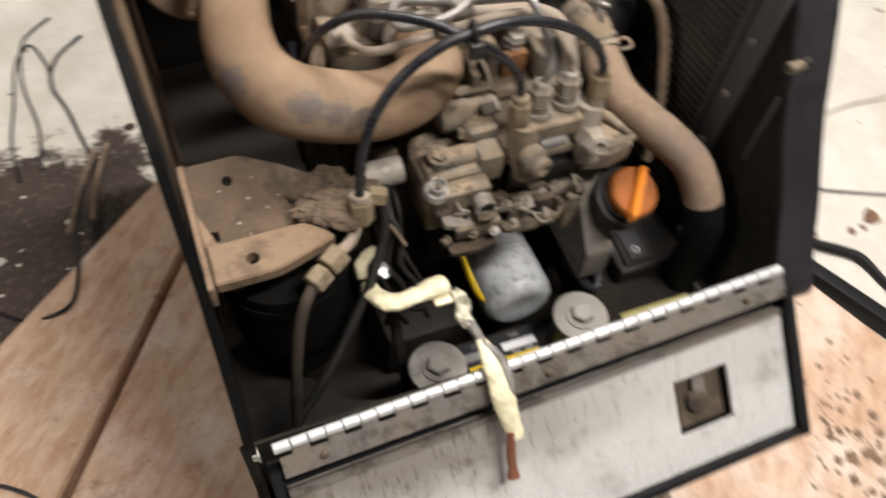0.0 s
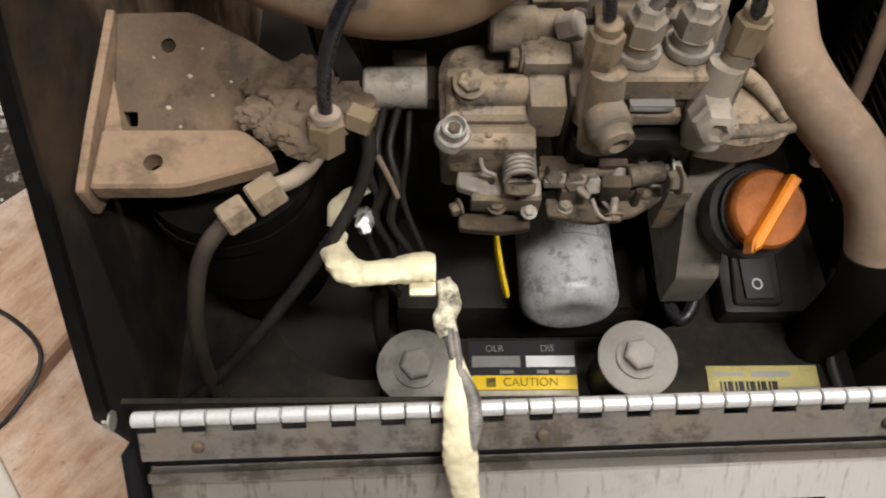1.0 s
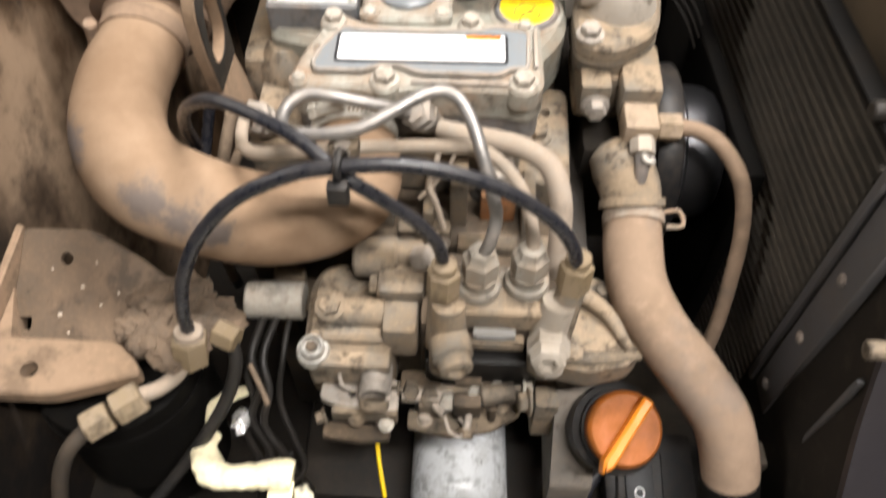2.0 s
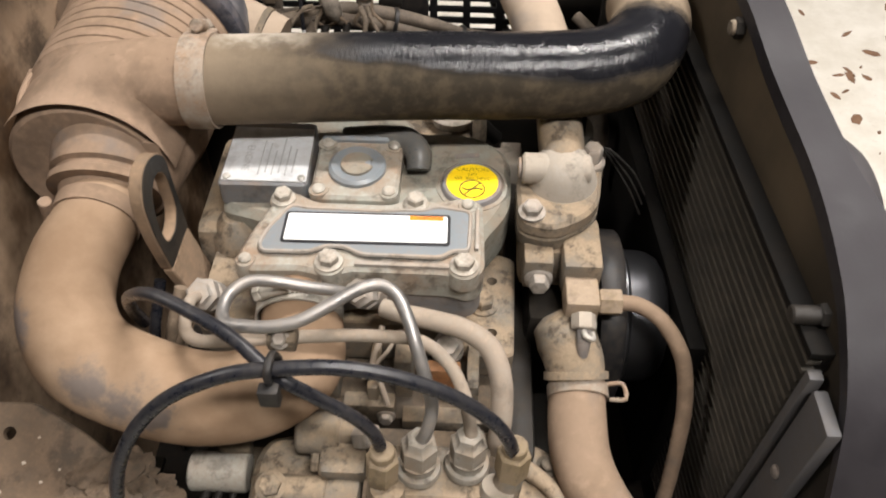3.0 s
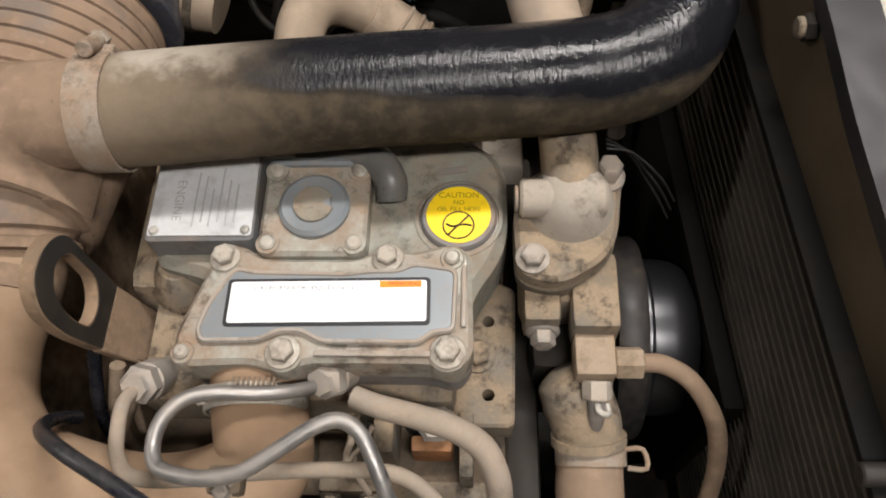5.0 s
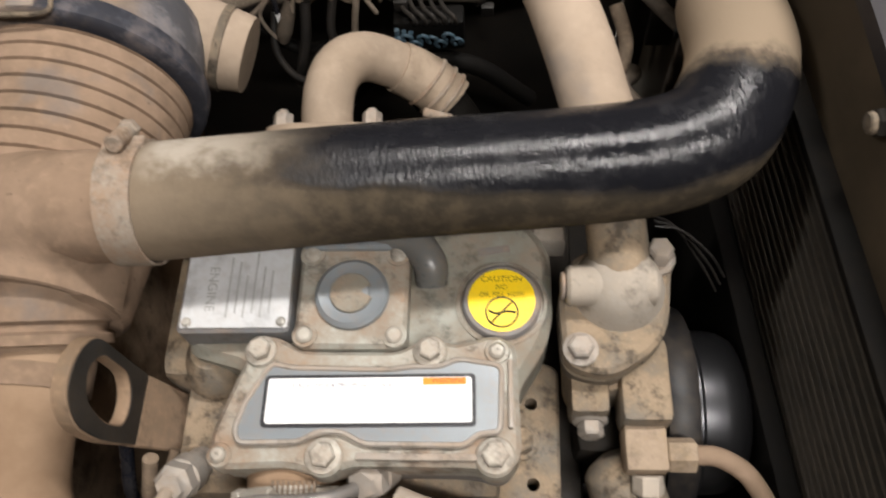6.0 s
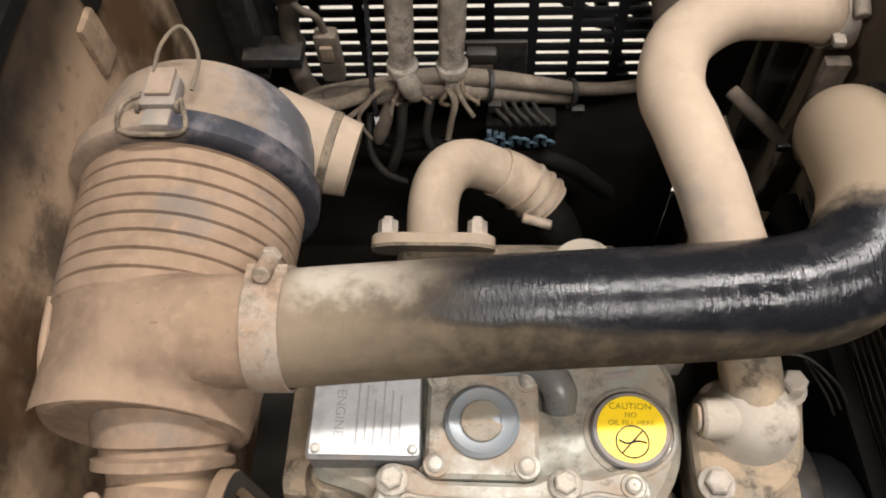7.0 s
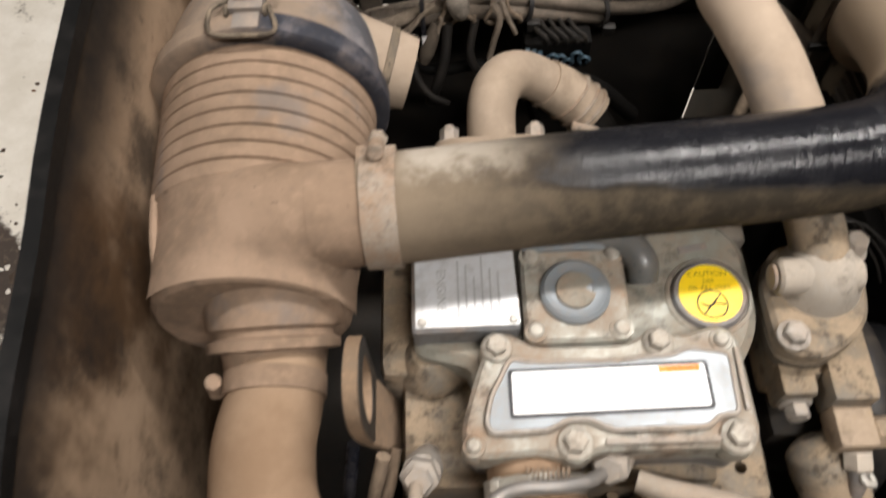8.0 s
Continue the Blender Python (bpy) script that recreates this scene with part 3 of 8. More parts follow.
def flakes():
    """Brown chips scattered on the floor."""
    rnd = random.Random(5)
    bm = bmesh.new()
    for i in range(378):
        if i >= 330:
            x, y = rnd.uniform(1.18, 1.75), rnd.uniform(1.55, 2.5)
        elif i < 280:
            x, y = rnd.uniform(0.95, 2.6), rnd.uniform(1.1, 4.2)
        else:
            x, y = rnd.uniform(-1.6, -0.4), rnd.uniform(0.6, 2.2)
        r, n, a0 = rnd.choice((0.006, 0.009, 0.014, 0.024)) * rnd.uniform(0.8, 1.2), rnd.randint(5, 8), rnd.uniform(0, 6)
        tilt = rnd.uniform(0.3, 0.6)
        vs = []
        for j in range(n):
            a = 2 * math.pi * j / n
            q = r * rnd.uniform(0.6, 1.25)
            dx, dy = q * math.cos(a), q * math.sin(a) * tilt
            vs.append((x + dx * math.cos(a0) - dy * math.sin(a0), y + dx * math.sin(a0) + dy * math.cos(a0)))
        top = bm.verts.new((x, y, GROUND + rnd.uniform(0.003, 0.008)))
        ring = [bm.verts.new((*p, GROUND + 0.0006)) for p in vs]
        for j in range(n):
            bm.faces.new((ring[j], ring[(j + 1) % n], top))
    for i in range(26):
        x, y = rnd.uniform(1.12, 1.7), rnd.uniform(0.40, 1.1)
        r, n, a0 = rnd.uniform(0.003, 0.012), 6, rnd.uniform(0, 6)
        if i == 0:
            x, y, r = 1.273, 0.572, 0.026
        top = bm.verts.new((x, y, GROUND + 0.3 * r))
        ring = [bm.verts.new((x + r * rnd.uniform(0.6, 1.2) * math.cos(a0 + 1.047 * j), y + r * rnd.uniform(0.6, 1.2) * math.sin(a0 + 1.047 * j), GROUND + 0.0006)) for j in range(n)]
        for j in range(n):
            bm.faces.new((ring[j], ring[(j + 1) % n], top))
    solid("floor_chips", bm, M["bark"], "scattered dark brown chips on the floor", "debris", "", "stuff")


k = Nodes("brown_chip")
M["bark"] = k.done(k.mix(k.noise(40), (0.09, 0.05, 0.03, 1), (0.27, 0.15, 0.085, 1)), 0.8)
flakes()


M["rim_black"] = dusty("glossy_black_rim", (0.006, 0.006, 0.006), 0.05, 0.36, 0, (0.035, 0.031, 0.029, 1), 14, 0.0, 1.6, spec=0.12)
M["rim_grey"] = dusty("scuffed_black_rim", (0.020, 0.018, 0.021), 0.12, 0.40, 0, (0.060, 0.054, 0.058, 1), 7, 0.0, 1.8, spec=0.3)
M["loom_dark"] = dusty("dark_loose_wire", (0.012, 0.011, 0.010), 0.12, 0.5, 0, (0.050, 0.038, 0.028, 1), 40, 0.1, 1.0, 0.2)
M["oil_dust"] = dusty("oily_dusty_iron", (0.018, 0.016, 0.014), 0.34, 0.5, 0.1, (0.19, 0.142, 0.098, 1), 28, 0.35, 2.0, 0.25)


def make_right_flank():
    """Black side sheet that turns browner towards the back, in uneven blotches."""
    k = Nodes("brown_black_side_sheet")
    n1, n2, n3 = k.noise(6, 6, 0.66), k.noise(70, 4, 0.6), k.noise(3.2, 3, 0.5, (1, 1.4, 0.6))
    f = k.math("MULTIPLY", k.ramp(k.math("ADD", k.place(1), k.math("MULTIPLY", k.math("SUBTRACT", n3, 0.5), 0.35)), 0.44, 0.66, 0.08, 1.0), k.ramp(n1, 0.25, 0.6, 0.55, 1.0))
    tone = k.mix(k.ramp(n3, 0.40, 0.62), (0.052, 0.041, 0.028, 1), (0.102, 0.077, 0.050, 1))
    color = k.mix(f, k.mix(k.ramp(n2, 0.5, 0.75), (0.010, 0.009, 0.008, 1), (0.024, 0.020, 0.016, 1)), tone)
    k.bump(k.math("ADD", n1, k.math("MULTIPLY", n2, 0.3)), 0.15, 0.002)
    return k.done(color, 0.68, 0.0, 0.18)


M["flank_dark"] = make_right_flank()
M["grey_dirty"] = dusty("worn_black_paint", (0.045, 0.042, 0.046), 0.10, 0.45, 0, (0.13, 0.115, 0.11, 1), 9, 0.05, 1.2)


# ---- machine body ----
# top edge (y, z) of the flanks, from the front sill up and back
REAR = [(0.463, 0.762), (0.513, 0.792), (0.572, 0.811), (0.66, 0.820), (0.78, 0.836), (1.14, 0.85)]
FRONT = {"right": [(0.268, 0.450), (0.295, 0.488), (0.322, 0.535), (0.350, 0.577), (0.378, 0.621), (0.400, 0.664), (0.436, 0.730)],
         "left": [(0.268, 0.498), (0.303, 0.553), (0.332, 0.596), (0.360, 0.638), (0.410, 0.706)]}
TOP = {side: [(p.y, p.z) for p in smooth_path([(0, y, z) for y, z in FRONT[side] + REAR], 5)] for side in FRONT}


def taper(bm):
    """The right flank draws in towards the back, the left one towards the front."""
    for v in bm.verts:
        if v.co.x > 0.45:
            v.co.x -= 0.085 * max(0.0, v.co.y - 0.5)
        else:
            v.co.x += 0.0095 * min(1.0, max(0.0, (0.52 - v.co.y) / 0.16))
    return bm


def flank_wall(name, x0, x1, mat, label):
    """An upright side sheet with the given thickness."""
    m = Matrix(((0, 0, 1, 0), (1, 0, 0, 0), (0, 1, 0, 0), (0, 0, 0, 1)))
    top = TOP["right" if x0 > 0.3 else "left"]
    bm = plate(bmesh.new(), [(0.268, 0.195)] + top + [(1.14, 0.195)], x0, x1, (), m)
    return solid(name, taper(bm), M[mat], label, "machine panel", "", "structure")


def rim(name, x0, x1, mat, label, lift=0.002, drop=0.012, narrow=0.0):
    """A folded flange along the top edge of a flank."""
    bm = bmesh.new()
    rows = []
    for y, z in TOP["right" if x0 > 0.3 else "left"]:
        x2 = x1 - narrow * min(1.0, max(0.0, (y - 0.50) / 0.08))
        rows.append([bm.verts.new(p) for p in ((x0, y, z + lift), (x2, y, z + lift), (x2, y, z + lift - drop), (x0, y, z + lift - drop))])
    for a, b in zip(rows, rows[1:]):
        for i in range(4):
            bm.faces.new((a[i], a[(i + 1) % 4], b[(i + 1) % 4], b[i]))
    bm.faces.new(rows[0])
    bm.faces.new(rows[-1][::-1])
    return solid(name, taper(bm), M[mat], label, "machine panel", "", "structure", 50)


def body():
    flank_wall("wall_right_flank", 0.556, 0.563, "flank_dark", "black painted steel side panel, dusty inside")
    rim("trim_right_flank", 0.5535, 0.602, "rim_grey", "folded black steel edge of the side panel", narrow=0.022)
    flank_wall("wall_left_flank", -0.0425, -0.0375, "tan_wall", "steel side panel caked with brown dust")
    rim("trim_left_flank", -0.0440, -0.0345, "rim_black", "folded black steel edge of the side panel")
    # tray with a wide round cut-out
    out = [(-0.040, 0.270), (0.552, 0.270), (0.552, 0.60), (0.44, 0.60), (0.43, 0.44), (0.40, 0.385), (0.36, 0.374), (0.20, 0.374), (0.168, 0.366)]
    for a in range(9):
        t = radians(-72 - a * 13.5)
        out.append((0.131 + 0.095 * math.cos(t), 0.432 + 0.095 * math.sin(t)))
    out += [(0.036, 0.60), (-0.040, 0.60)]
    bm = plate(bmesh.new(), out, 0.350, 0.356)
    solid("floor_tray", bm, M["dark_dirt"], "dark dirty steel tray with a wide cut-out", "machine floor", "", "structure")
    solid("floor_pan", box(bmesh.new(), (-0.040, 0.27, 0.20), (0.552, 1.13, 0.21)), M["oil_black"], "oily black belly pan under the engine", "machine floor", "", "structure")
    # front sill under the hinge
    bm = bmesh.new()
    box(bm, (-0.040, 0.2853, 0.20), (0.552, 0.2895, 0.476), 0.001)
    solid("wall_front_sill", bm, M["dark_dirt"], "dark steel sill below the hinge", "machine panel", "", "structure")
    # back of the bay round the vent
    for name, lo, hi in (("wall_back_low", (-0.040, 1.085, 0.20), (0.474, 1.093, 0.535)), ("wall_back_edge", (0.512, 1.085, 0.20), (0.552, 1.093, 0.535)),
                         ("wall_back_sill", (0.476, 1.085, 0.20), (0.510, 1.093, 0.340)), ("wall_back_head", (0.476, 1.085, 0.405), (0.510, 1.093, 0.535)),
                         ("wall_back_left", (-0.040, 1.085, 0.537), (0.052, 1.093, 0.84)),
                         ("wall_back_right", (0.425, 1.085, 0.537), (0.552, 1.093, 0.84))):
        solid(name, box(bmesh.new(), lo, hi), M["oil_black"], "black steel back panel of the engine bay", "machine panel", "", "structure")
    # upright legs below the sill
    for x in (-0.04, 0.43):
        solid("frame_leg", box(bmesh.new(), (x, 0.20, GROUND), (x + 0.035, 0.235, 0.30), 0.003), M["black_paint"], "black square steel leg under the sill", "machine leg")


body()


def side_stud(y, z, mat):
    dx = -0.085 * max(0.0, y - 0.5) + 0.004
    t = thing("panel_stud", (0.552, y, z), "dusty steel stud through the black side panel", "bolt", "side panel studs")
    part("shank", cyl(bmesh.new(), (0.553 + dx, y, z), (0.531 + dx * 0.3, y, z), 0.0058, None, 18, 0.001), M[mat], t)
    part("collar", cyl(bmesh.new(), (0.5525 + dx, y, z), (0.545 + dx, y, z), 0.0078, None, 6, 0.001), M["oil_black"], t)


# The middle stud is darker, with its shade put into the colour.
for y, z, mat in ((0.727, 0.813, "dust_metal"), (0.506, 0.765, "loom_dark"), (0.394, 0.690, "dust_iron")):
    side_stud(y, z, mat)


def vent():
    """The slotted vent at the back."""
    t = thing("vent_grille", (0.24, 1.088, 0.54), "black slotted steel vent grille with daylight-white floor behind", "grille")
    x0, x1, z0, z1 = 0.052, 0.425, 0.537, 0.80
    px, pz = 0.0405, 0.0152
    part("grille_frame", box(bmesh.new(), (x0, 1.085, z0), (x1, 1.090, z0 + 0.010)), M["black_paint"], t)
    part("grille_frame", box(bmesh.new(), (x0, 1.085, z1 - 0.01), (x1, 1.090, z1)), M["black_paint"], t)
    x = x0
    while x < x1 + 0.001:
        part("upright_bar", box(bmesh.new(), (x - 0.0045, 1.0845, z0), (x + 0.0045, 1.0905, z1)), M["black_paint"], t)
        x += px
    z = z0 + pz
    while z < z1 - 0.005:
        part("cross_bar", box(bmesh.new(), (x0, 1.085, z - 0.0031), (x1, 1.090, z + 0.0031)), M["black_paint"], t)
        z += pz


vent()


def fender():
    t = thing("side_roller", (0.62, 0.705, 0.595), "black rubber roller fixed outside the side panel", "roller")
    part("rubber", lathe(bmesh.new(), (0.564, 0.705, 0.595), (1, 0, 0), [(0, 0.05), (0.02, 0.105), (0.03, 0.114), (0.09, 0.114), (0.105, 0.104), (0.11, 0.04)], 48), M["grey_dirty"], t)
    part("hub", cyl(bmesh.new(), (0.668, 0.705, 0.595), (0.683, 0.705, 0.595), 0.03, None, 24, 0.003), M["grey_dirty"], t)
    t = thing("corner_post", (0.585, 0.80, 0.8), "black bolted bracket on the panel edge", "bracket")
    part("bracket_plate", box(bmesh.new(), (0.536, 0.785, 0.80), (0.570, 0.83, 0.834), 0.003), M["black_paint"], t)
    part("pin", cyl(bmesh.new(), (0.568, 0.80, 0.822), (0.590, 0.80, 0.822), 0.010, None, 18, 0.001), M["zinc"], t)


fender()

HX0, HX1, HY, HZ = -0.012, 0.548, 0.277, 0.495
DOWN = Vector((0, -0.707, -0.707))


def hinge():
    t = thing("piano_hinge", (0.27, HY, HZ), "long worn steel piano hinge along the sill", "hinge")
    n = 34
    w = (HX1 - HX0) / n
    for i in range(n):
        a = HX0 + i * w
        r = 0.0051 if i % 2 else 0.0054
        part("knuckle", cyl(bmesh.new(), (a + 0.0006, HY, HZ), (a + w - 0.0006, HY, HZ), r, None, 14, 0.0007), M["hinge_bright"], t)
    # lower leaf, notched between the knuckles
    m = Matrix.Translation((0, HY, HZ)) @ Matrix(((1, 0, 0, 0), (0, -0.707, -0.707, 0), (0, -0.707, 0.707, 0), (0, 0, 0, 1)))
    out = [(HX1, 0.030), (HX0 + 0.004, 0.030)]
    for i in range(n):
        a = HX0 + i * w
        y = 0.0015 if i % 2 else 0.0095
        out += [(max(a, HX0 + 0.004), y), (a + w, y)]
    part("lower_leaf", plate(bmesh.new(), out, 0.001, 0.0032, (), m), M["hinge"], t)
    part("upper_leaf", box(bmesh.new(), (HX0, HY + 0.004, HZ - 0.014), (HX1, HY + 0.0068, HZ - 0.003)), M["hinge"], t)
    for x in (0.031, 0.261, 0.497):
        bolt(t, Vector((x, HY, HZ)) + DOWN * 0.0195 + V(0, -0.707, 0.707) * 0.0028, (0, -0.707, 0.707), 0.0042, 0.005, "cross", "oil_dust", "rivet")
    bolt(t, (HX0 - 0.012, HY, HZ), (-1, 0, 0), 0.005, 0.006, "hex", "zinc", "pin_nut")
    return t


M["hinge_bright"] = dusty("polished_hinge_knuckle", (0.72, 0.72, 0.72), 0.06, 0.28, 0.35, (0.25, 0.22, 0.20, 1), 50, 0.0, 1.3, 0.1)
hinge().rotation_euler = (0, 0, radians(1.6))


def tailgate():
    """The folded-down door: a shallow pan with a foil-faced sheet."""
    t = thing("tailgate_door", (0.27, HY, HZ), "open steel tailgate with grimy silver inner sheet and a latch", "machine door")
    m = Matrix.Translation((0, HY, HZ)) @ Matrix(((1, 0, 0, 0), (0, -0.707, -0.707, 0), (0, -0.707, 0.707, 0), (0, 0, 0, 1)))
    # outer pan
    bm = bmesh.new()
    box(bm, (-0.02, 0.024, -0.030), (0.556, 0.200, -0.026), 0, m)
    part("outer_sheet", bm, M["black_paint"], t)
    for lo, hi in (((0.548, 0.024, -0.026), (0.556, 0.200, 0.004)), ((-0.02, 0.024, -0.026), (-0.012, 0.200, 0.004)),
                   ((-0.012, 0.024, -0.026), (0.548, 0.028, -0.0015)), ((-0.012, 0.192, -0.026), (0.548, 0.200, 0.002))):
        part("edge_flange", box(bmesh.new(), lo, hi, 0.001, m), M["black_paint"], t)
    hx0, hx1, hy0, hy1 = 0.400, 0.468, 0.085, 0.150
    out = rounded([(-0.008, 0.052), (0.545, 0.052), (0.545, 0.190), (-0.008, 0.190)], 0.004)
    hole = [(hx0, hy0), (hx1, hy0), (hx1, hy1), (hx0, hy1)]
    part("inner_sheet", plate(bmesh.new(), out, -0.010, -0.006, [hole], m), M["foil"], t, "grimy silver foil-faced sheet")
    part("sheet_lip", box(bmesh.new(), (-0.008, 0.0465, -0.014), (0.545, 0.0515, -0.0045), 0.0012, m), M["hinge"], t, "grimy worn upper edge")
    # latch in its square opening
    latch = part("latch", box(bmesh.new(), (hx0 + 0.008, hy0 + 0.004, -0.0258), (hx1 - 0.006, hy1 - 0.006, -0.016), 0.002, m), M["oil_dust"], t, "dirty steel latch")
    bm = bmesh.new()
    lathe(bm, m @ V(0.430, 0.118, -0.0158), m.to_3x3() @ V(0, 0, 1), [(0, 0.014), (0.006, 0.013), (0.008, 0.009)], 18)
    part("latch_boss", bm, M["oil_dust"], latch)
    part("latch_tongue", box(bmesh.new(), (0.425, 0.090, -0.0157), (0.440, 0.112, -0.009), 0.001, m), M["hinge"], latch)
    # crumbs caught in the gap
    for x, mat, r in ((0.075, "white", 0.0042), (0.105, "yellow_crumb", 0.0035), (0.150, "white", 0.002)):
        bm = bmesh.new()
        lathe(bm, m @ V(x, 0.039, -0.014), m.to_3x3() @ V(0, 0, 1), [(0, r * 0.7), (r * 0.7, r), (r * 1.6, r * 0.4)], 7)
        solid("crumb", bm, M[mat], "small pale crumb lying on the door edge", "debris", "crumbs on the door")
    return t


M["yellow_crumb"] = dusty("yellow_crumb", (0.6, 0.4, 0.12), 0.0, 0.6, 0)
tailgate().rotation_euler = (0, 0, radians(1.6))


# ---- labels and mounts on the tray ----
def mounts():
    for x, y, z in ((0.175, 0.330, 0.416), (0.350, 0.336, 0.418)):
        t = thing("engine_mount", (x, y, 0.356), "round rubber engine mount under a grey steel washer", "engine mount", "engine mounts")
        part("rubber", lathe(bmesh.new(), (x, y, 0.356), (0, 0, 1), [(0, 0.030), (0.02, 0.026), (0.045, 0.024), (z - 0.0045 - 0.356, 0.027)], 32), M["black_plastic"], t)
        part("washer", lathe(bmesh.new(), (x, y, z - 0.0045), (0, 0, 1), [(0, 0.0305), (0.001, 0.0315), (0.0035, 0.0315), (0.0045, 0.0302)], 48), M["washer"], t, "thick grey washer")
        bolt(t, (x, y, z), (0, 0, 1), 0.0125, 0.012, "hex", "washer", "bolt", 12)


mounts()


def sticker(name, x0, x1, y0, y1, z, mat, label):
    t = thing(name, ((x0 + x1) / 2, (y0 + y1) / 2, z), label, "label")
    part("backing", box(bmesh.new(), (x0, y0, z), (x1, y1, z + 0.0006)), M[mat], t)
    return t, pose((x0 + x1) / 2, (y0 + y1) / 2, z + 0.0007)


M["worn_black"] = dusty("worn_black_print", (0.03, 0.028, 0.02), 0.42, 0.5, 0, (0.45, 0.33, 0.03, 1), 130, 0.0, 2.4, 0.02)


def tray_labels():
    t, m = sticker("caution_label", 0.219, 0.312, 0.300, 0.372, 0.3565, "ink", "black label with silver and yellow caution panels")
    bars([(-0.044, 0.012, 0.042, 0.010)], t, m, "silver_label", "silver_panel")
    bars([(0.003, 0.012, 0.042, 0.010)], t, m, "white", "silver_panel")
    bars([(-0.044, -0.0080, 0.090, 0.0125)], t, m, "yellow", "yellow_panel")
    bars([(-0.044, -0.030, 0.090, 0.0212)], t, m, "cream_label", "cream_panel")
    m2 = m @ pose(0, 0, 0.0004)
    letters("DIS", 0.0085, t, m2 @ pose(0.022, 0.0285, 0), "silver_label")
    letters("OLR", 0.0085, t, m2 @ pose(-0.024, 0.0285, 0), "silver_label")
    bars([(-0.020, 0.006, 0.012, 0.003), (0.012, 0.006, 0.010, 0.003), (0.028, 0.006, 0.012, 0.003)], t, m2, "silver_label")
    letters("CAUTION", 0.0105, t, m2 @ pose(0.006, -0.0018, 0), "worn_black")
    bars([(-0.032, -0.0058, 0.008, 0.008)], t, m2, "worn_black")
    bars([(-0.036 + 0.011 * i, -0.0155, 0.009, 0.003) for i in range(7)] + [(-0.036, -0.0215, 0.07, 0.002)], t, m2, "ink_grey")
    t, m = sticker("serial_label", 0.424, 0.520, 0.298, 0.348, 0.3565, "label_yellow", "dusty yellow serial label with a bar code")
    bars([(-0.042, 0.016, 0.026, 0.003), (-0.010, 0.015, 0.034, 0.005), (-0.038, -0.004, 0.072, 0.002), (-0.044, -0.012, 0.012, 0.003), (-0.012, -0.012, 0.012, 0.003), (0.024, -0.012, 0.010, 0.003), (0.018, 0.003, 0.028, 0.003)], t, m, "ink_grey")
    bars([(-0.038 + 0.0032 * i, 0.002, 0.0014 + 0.0008 * (i % 3), 0.009) for i in range(16)], t, m, "ink")


M["cream_label"] = dusty("cream_label", (0.62, 0.56, 0.36), 0.2, 0.5, 0, (0.25, 0.2, 0.12, 1), 60, 0, 1.6, 0.05)
tray_labels()


# ---- engine ----
def engine():
    t = thing("diesel_engine", (0.26, 0.65, 0.22), "small dust-covered diesel engine block", "engine")
    bm = bmesh.new()
    box(bm, (0.135, 0.520, 0.30), (0.380, 0.820, 0.598), 0.012)
    part("crankcase", bm, M["oil_dust"], t)
    for x in (0.17, 0.23, 0.29, 0.35):
        part("rib", box(bmesh.new(), (x - 0.006, 0.508, 0.34), (x + 0.006, 0.525, 0.56), 0.003), M["oil_black"], t)
    bm = bmesh.new()
    box(bm, (0.140, 0.570, 0.600), (0.345, 0.815, 0.650), 0.008)
    box(bm, (0.125, 0.640, 0.600), (0.200, 0.760, 0.668), 0.012)
    part("cylinder_head", bm, M["dust_metal"], t)
    ear = plate(bmesh.new(), rounded([(0.335, 0.562), (0.383, 0.562), (0.385, 0.66), (0.335, 0.68)], 0.006), 0.600, 0.627, [circle(0.366, 0.635, 0.0042, 14), circle(0.366, 0.583, 0.0042, 14)], None, 0.002)
    part("head_ear", ear, M["dust_metal"], t)
    bolt(t, (0.359, 0.610, 0.627), (0, 0, 1), 0.0085, 0.011, "hex", "dust_metal", "head_bolt", 20)
    bolt(t, (0.320, 0.573, 0.600), (0, 0, 1), 0.0085, 0.011, "hex", "oil_black", "head_bolt", 5)
    bm = bmesh.new()
    box(bm, (0.378, 0.50, 0.25), (0.402, 0.80, 0.585), 0.008)
    part("gear_case", bm, M["oil_black"], t)
    bm = bmesh.new()
    box(bm, (0.150, 0.42, 0.22), (0.40, 0.80, 0.31), 0.015)
    part("sump", bm, M["oil_black"], t)
    # front of the head and crankcase behind the pump
    part("rusty_plate", box(bmesh.new(), (0.316, 0.545, 0.598), (0.343, 0.556, 0.628), 0.003), M["rust_plate"], t, "rusty orange-brown steel plate")
    for x, y, w, z in ((0.246, 0.548, 0.010, 0.640), (0.278, 0.540, 0.008, 0.628), (0.300, 0.552, 0.013, 0.645), (0.352, 0.540, 0.009, 0.634)):
        part("web", box(bmesh.new(), (x - w / 2, y - 0.012, 0.585), (x + w / 2, y + 0.030, z), 0.002), M["dust_metal"], t)
    part("tappet_cover", box(bmesh.new(), (0.255, 0.522, 0.560), (0.295, 0.536, 0.612), 0.004), M["dust_iron"], t)
    part("ledge", box(bmesh.new(), (0.300, 0.518, 0.588), (0.372, 0.532, 0.600), 0.002), M["dust_metal"], t)
    for x, z in ((0.262, 0.604), (0.288, 0.604)):
        bolt(t, (x, 0.522, z - 0.004), (0, -1, 0.1), 0.005, 0.006, "hex", "dust_steel")
    bm = bmesh.new()
    box(bm, (0.235, 0.500, 0.42), (0.39, 0.522, 0.55), 0.006)
    part("pump_flange", bm, M["dust_iron"], t)


M["rust_plate"] = dusty("rusty_steel", (0.30, 0.125, 0.045), 0.35, 0.7, 0.1, (0.22, 0.14, 0.085, 1), 40, 0.1, 2.2, 0.3, stain=0.4)
engine()


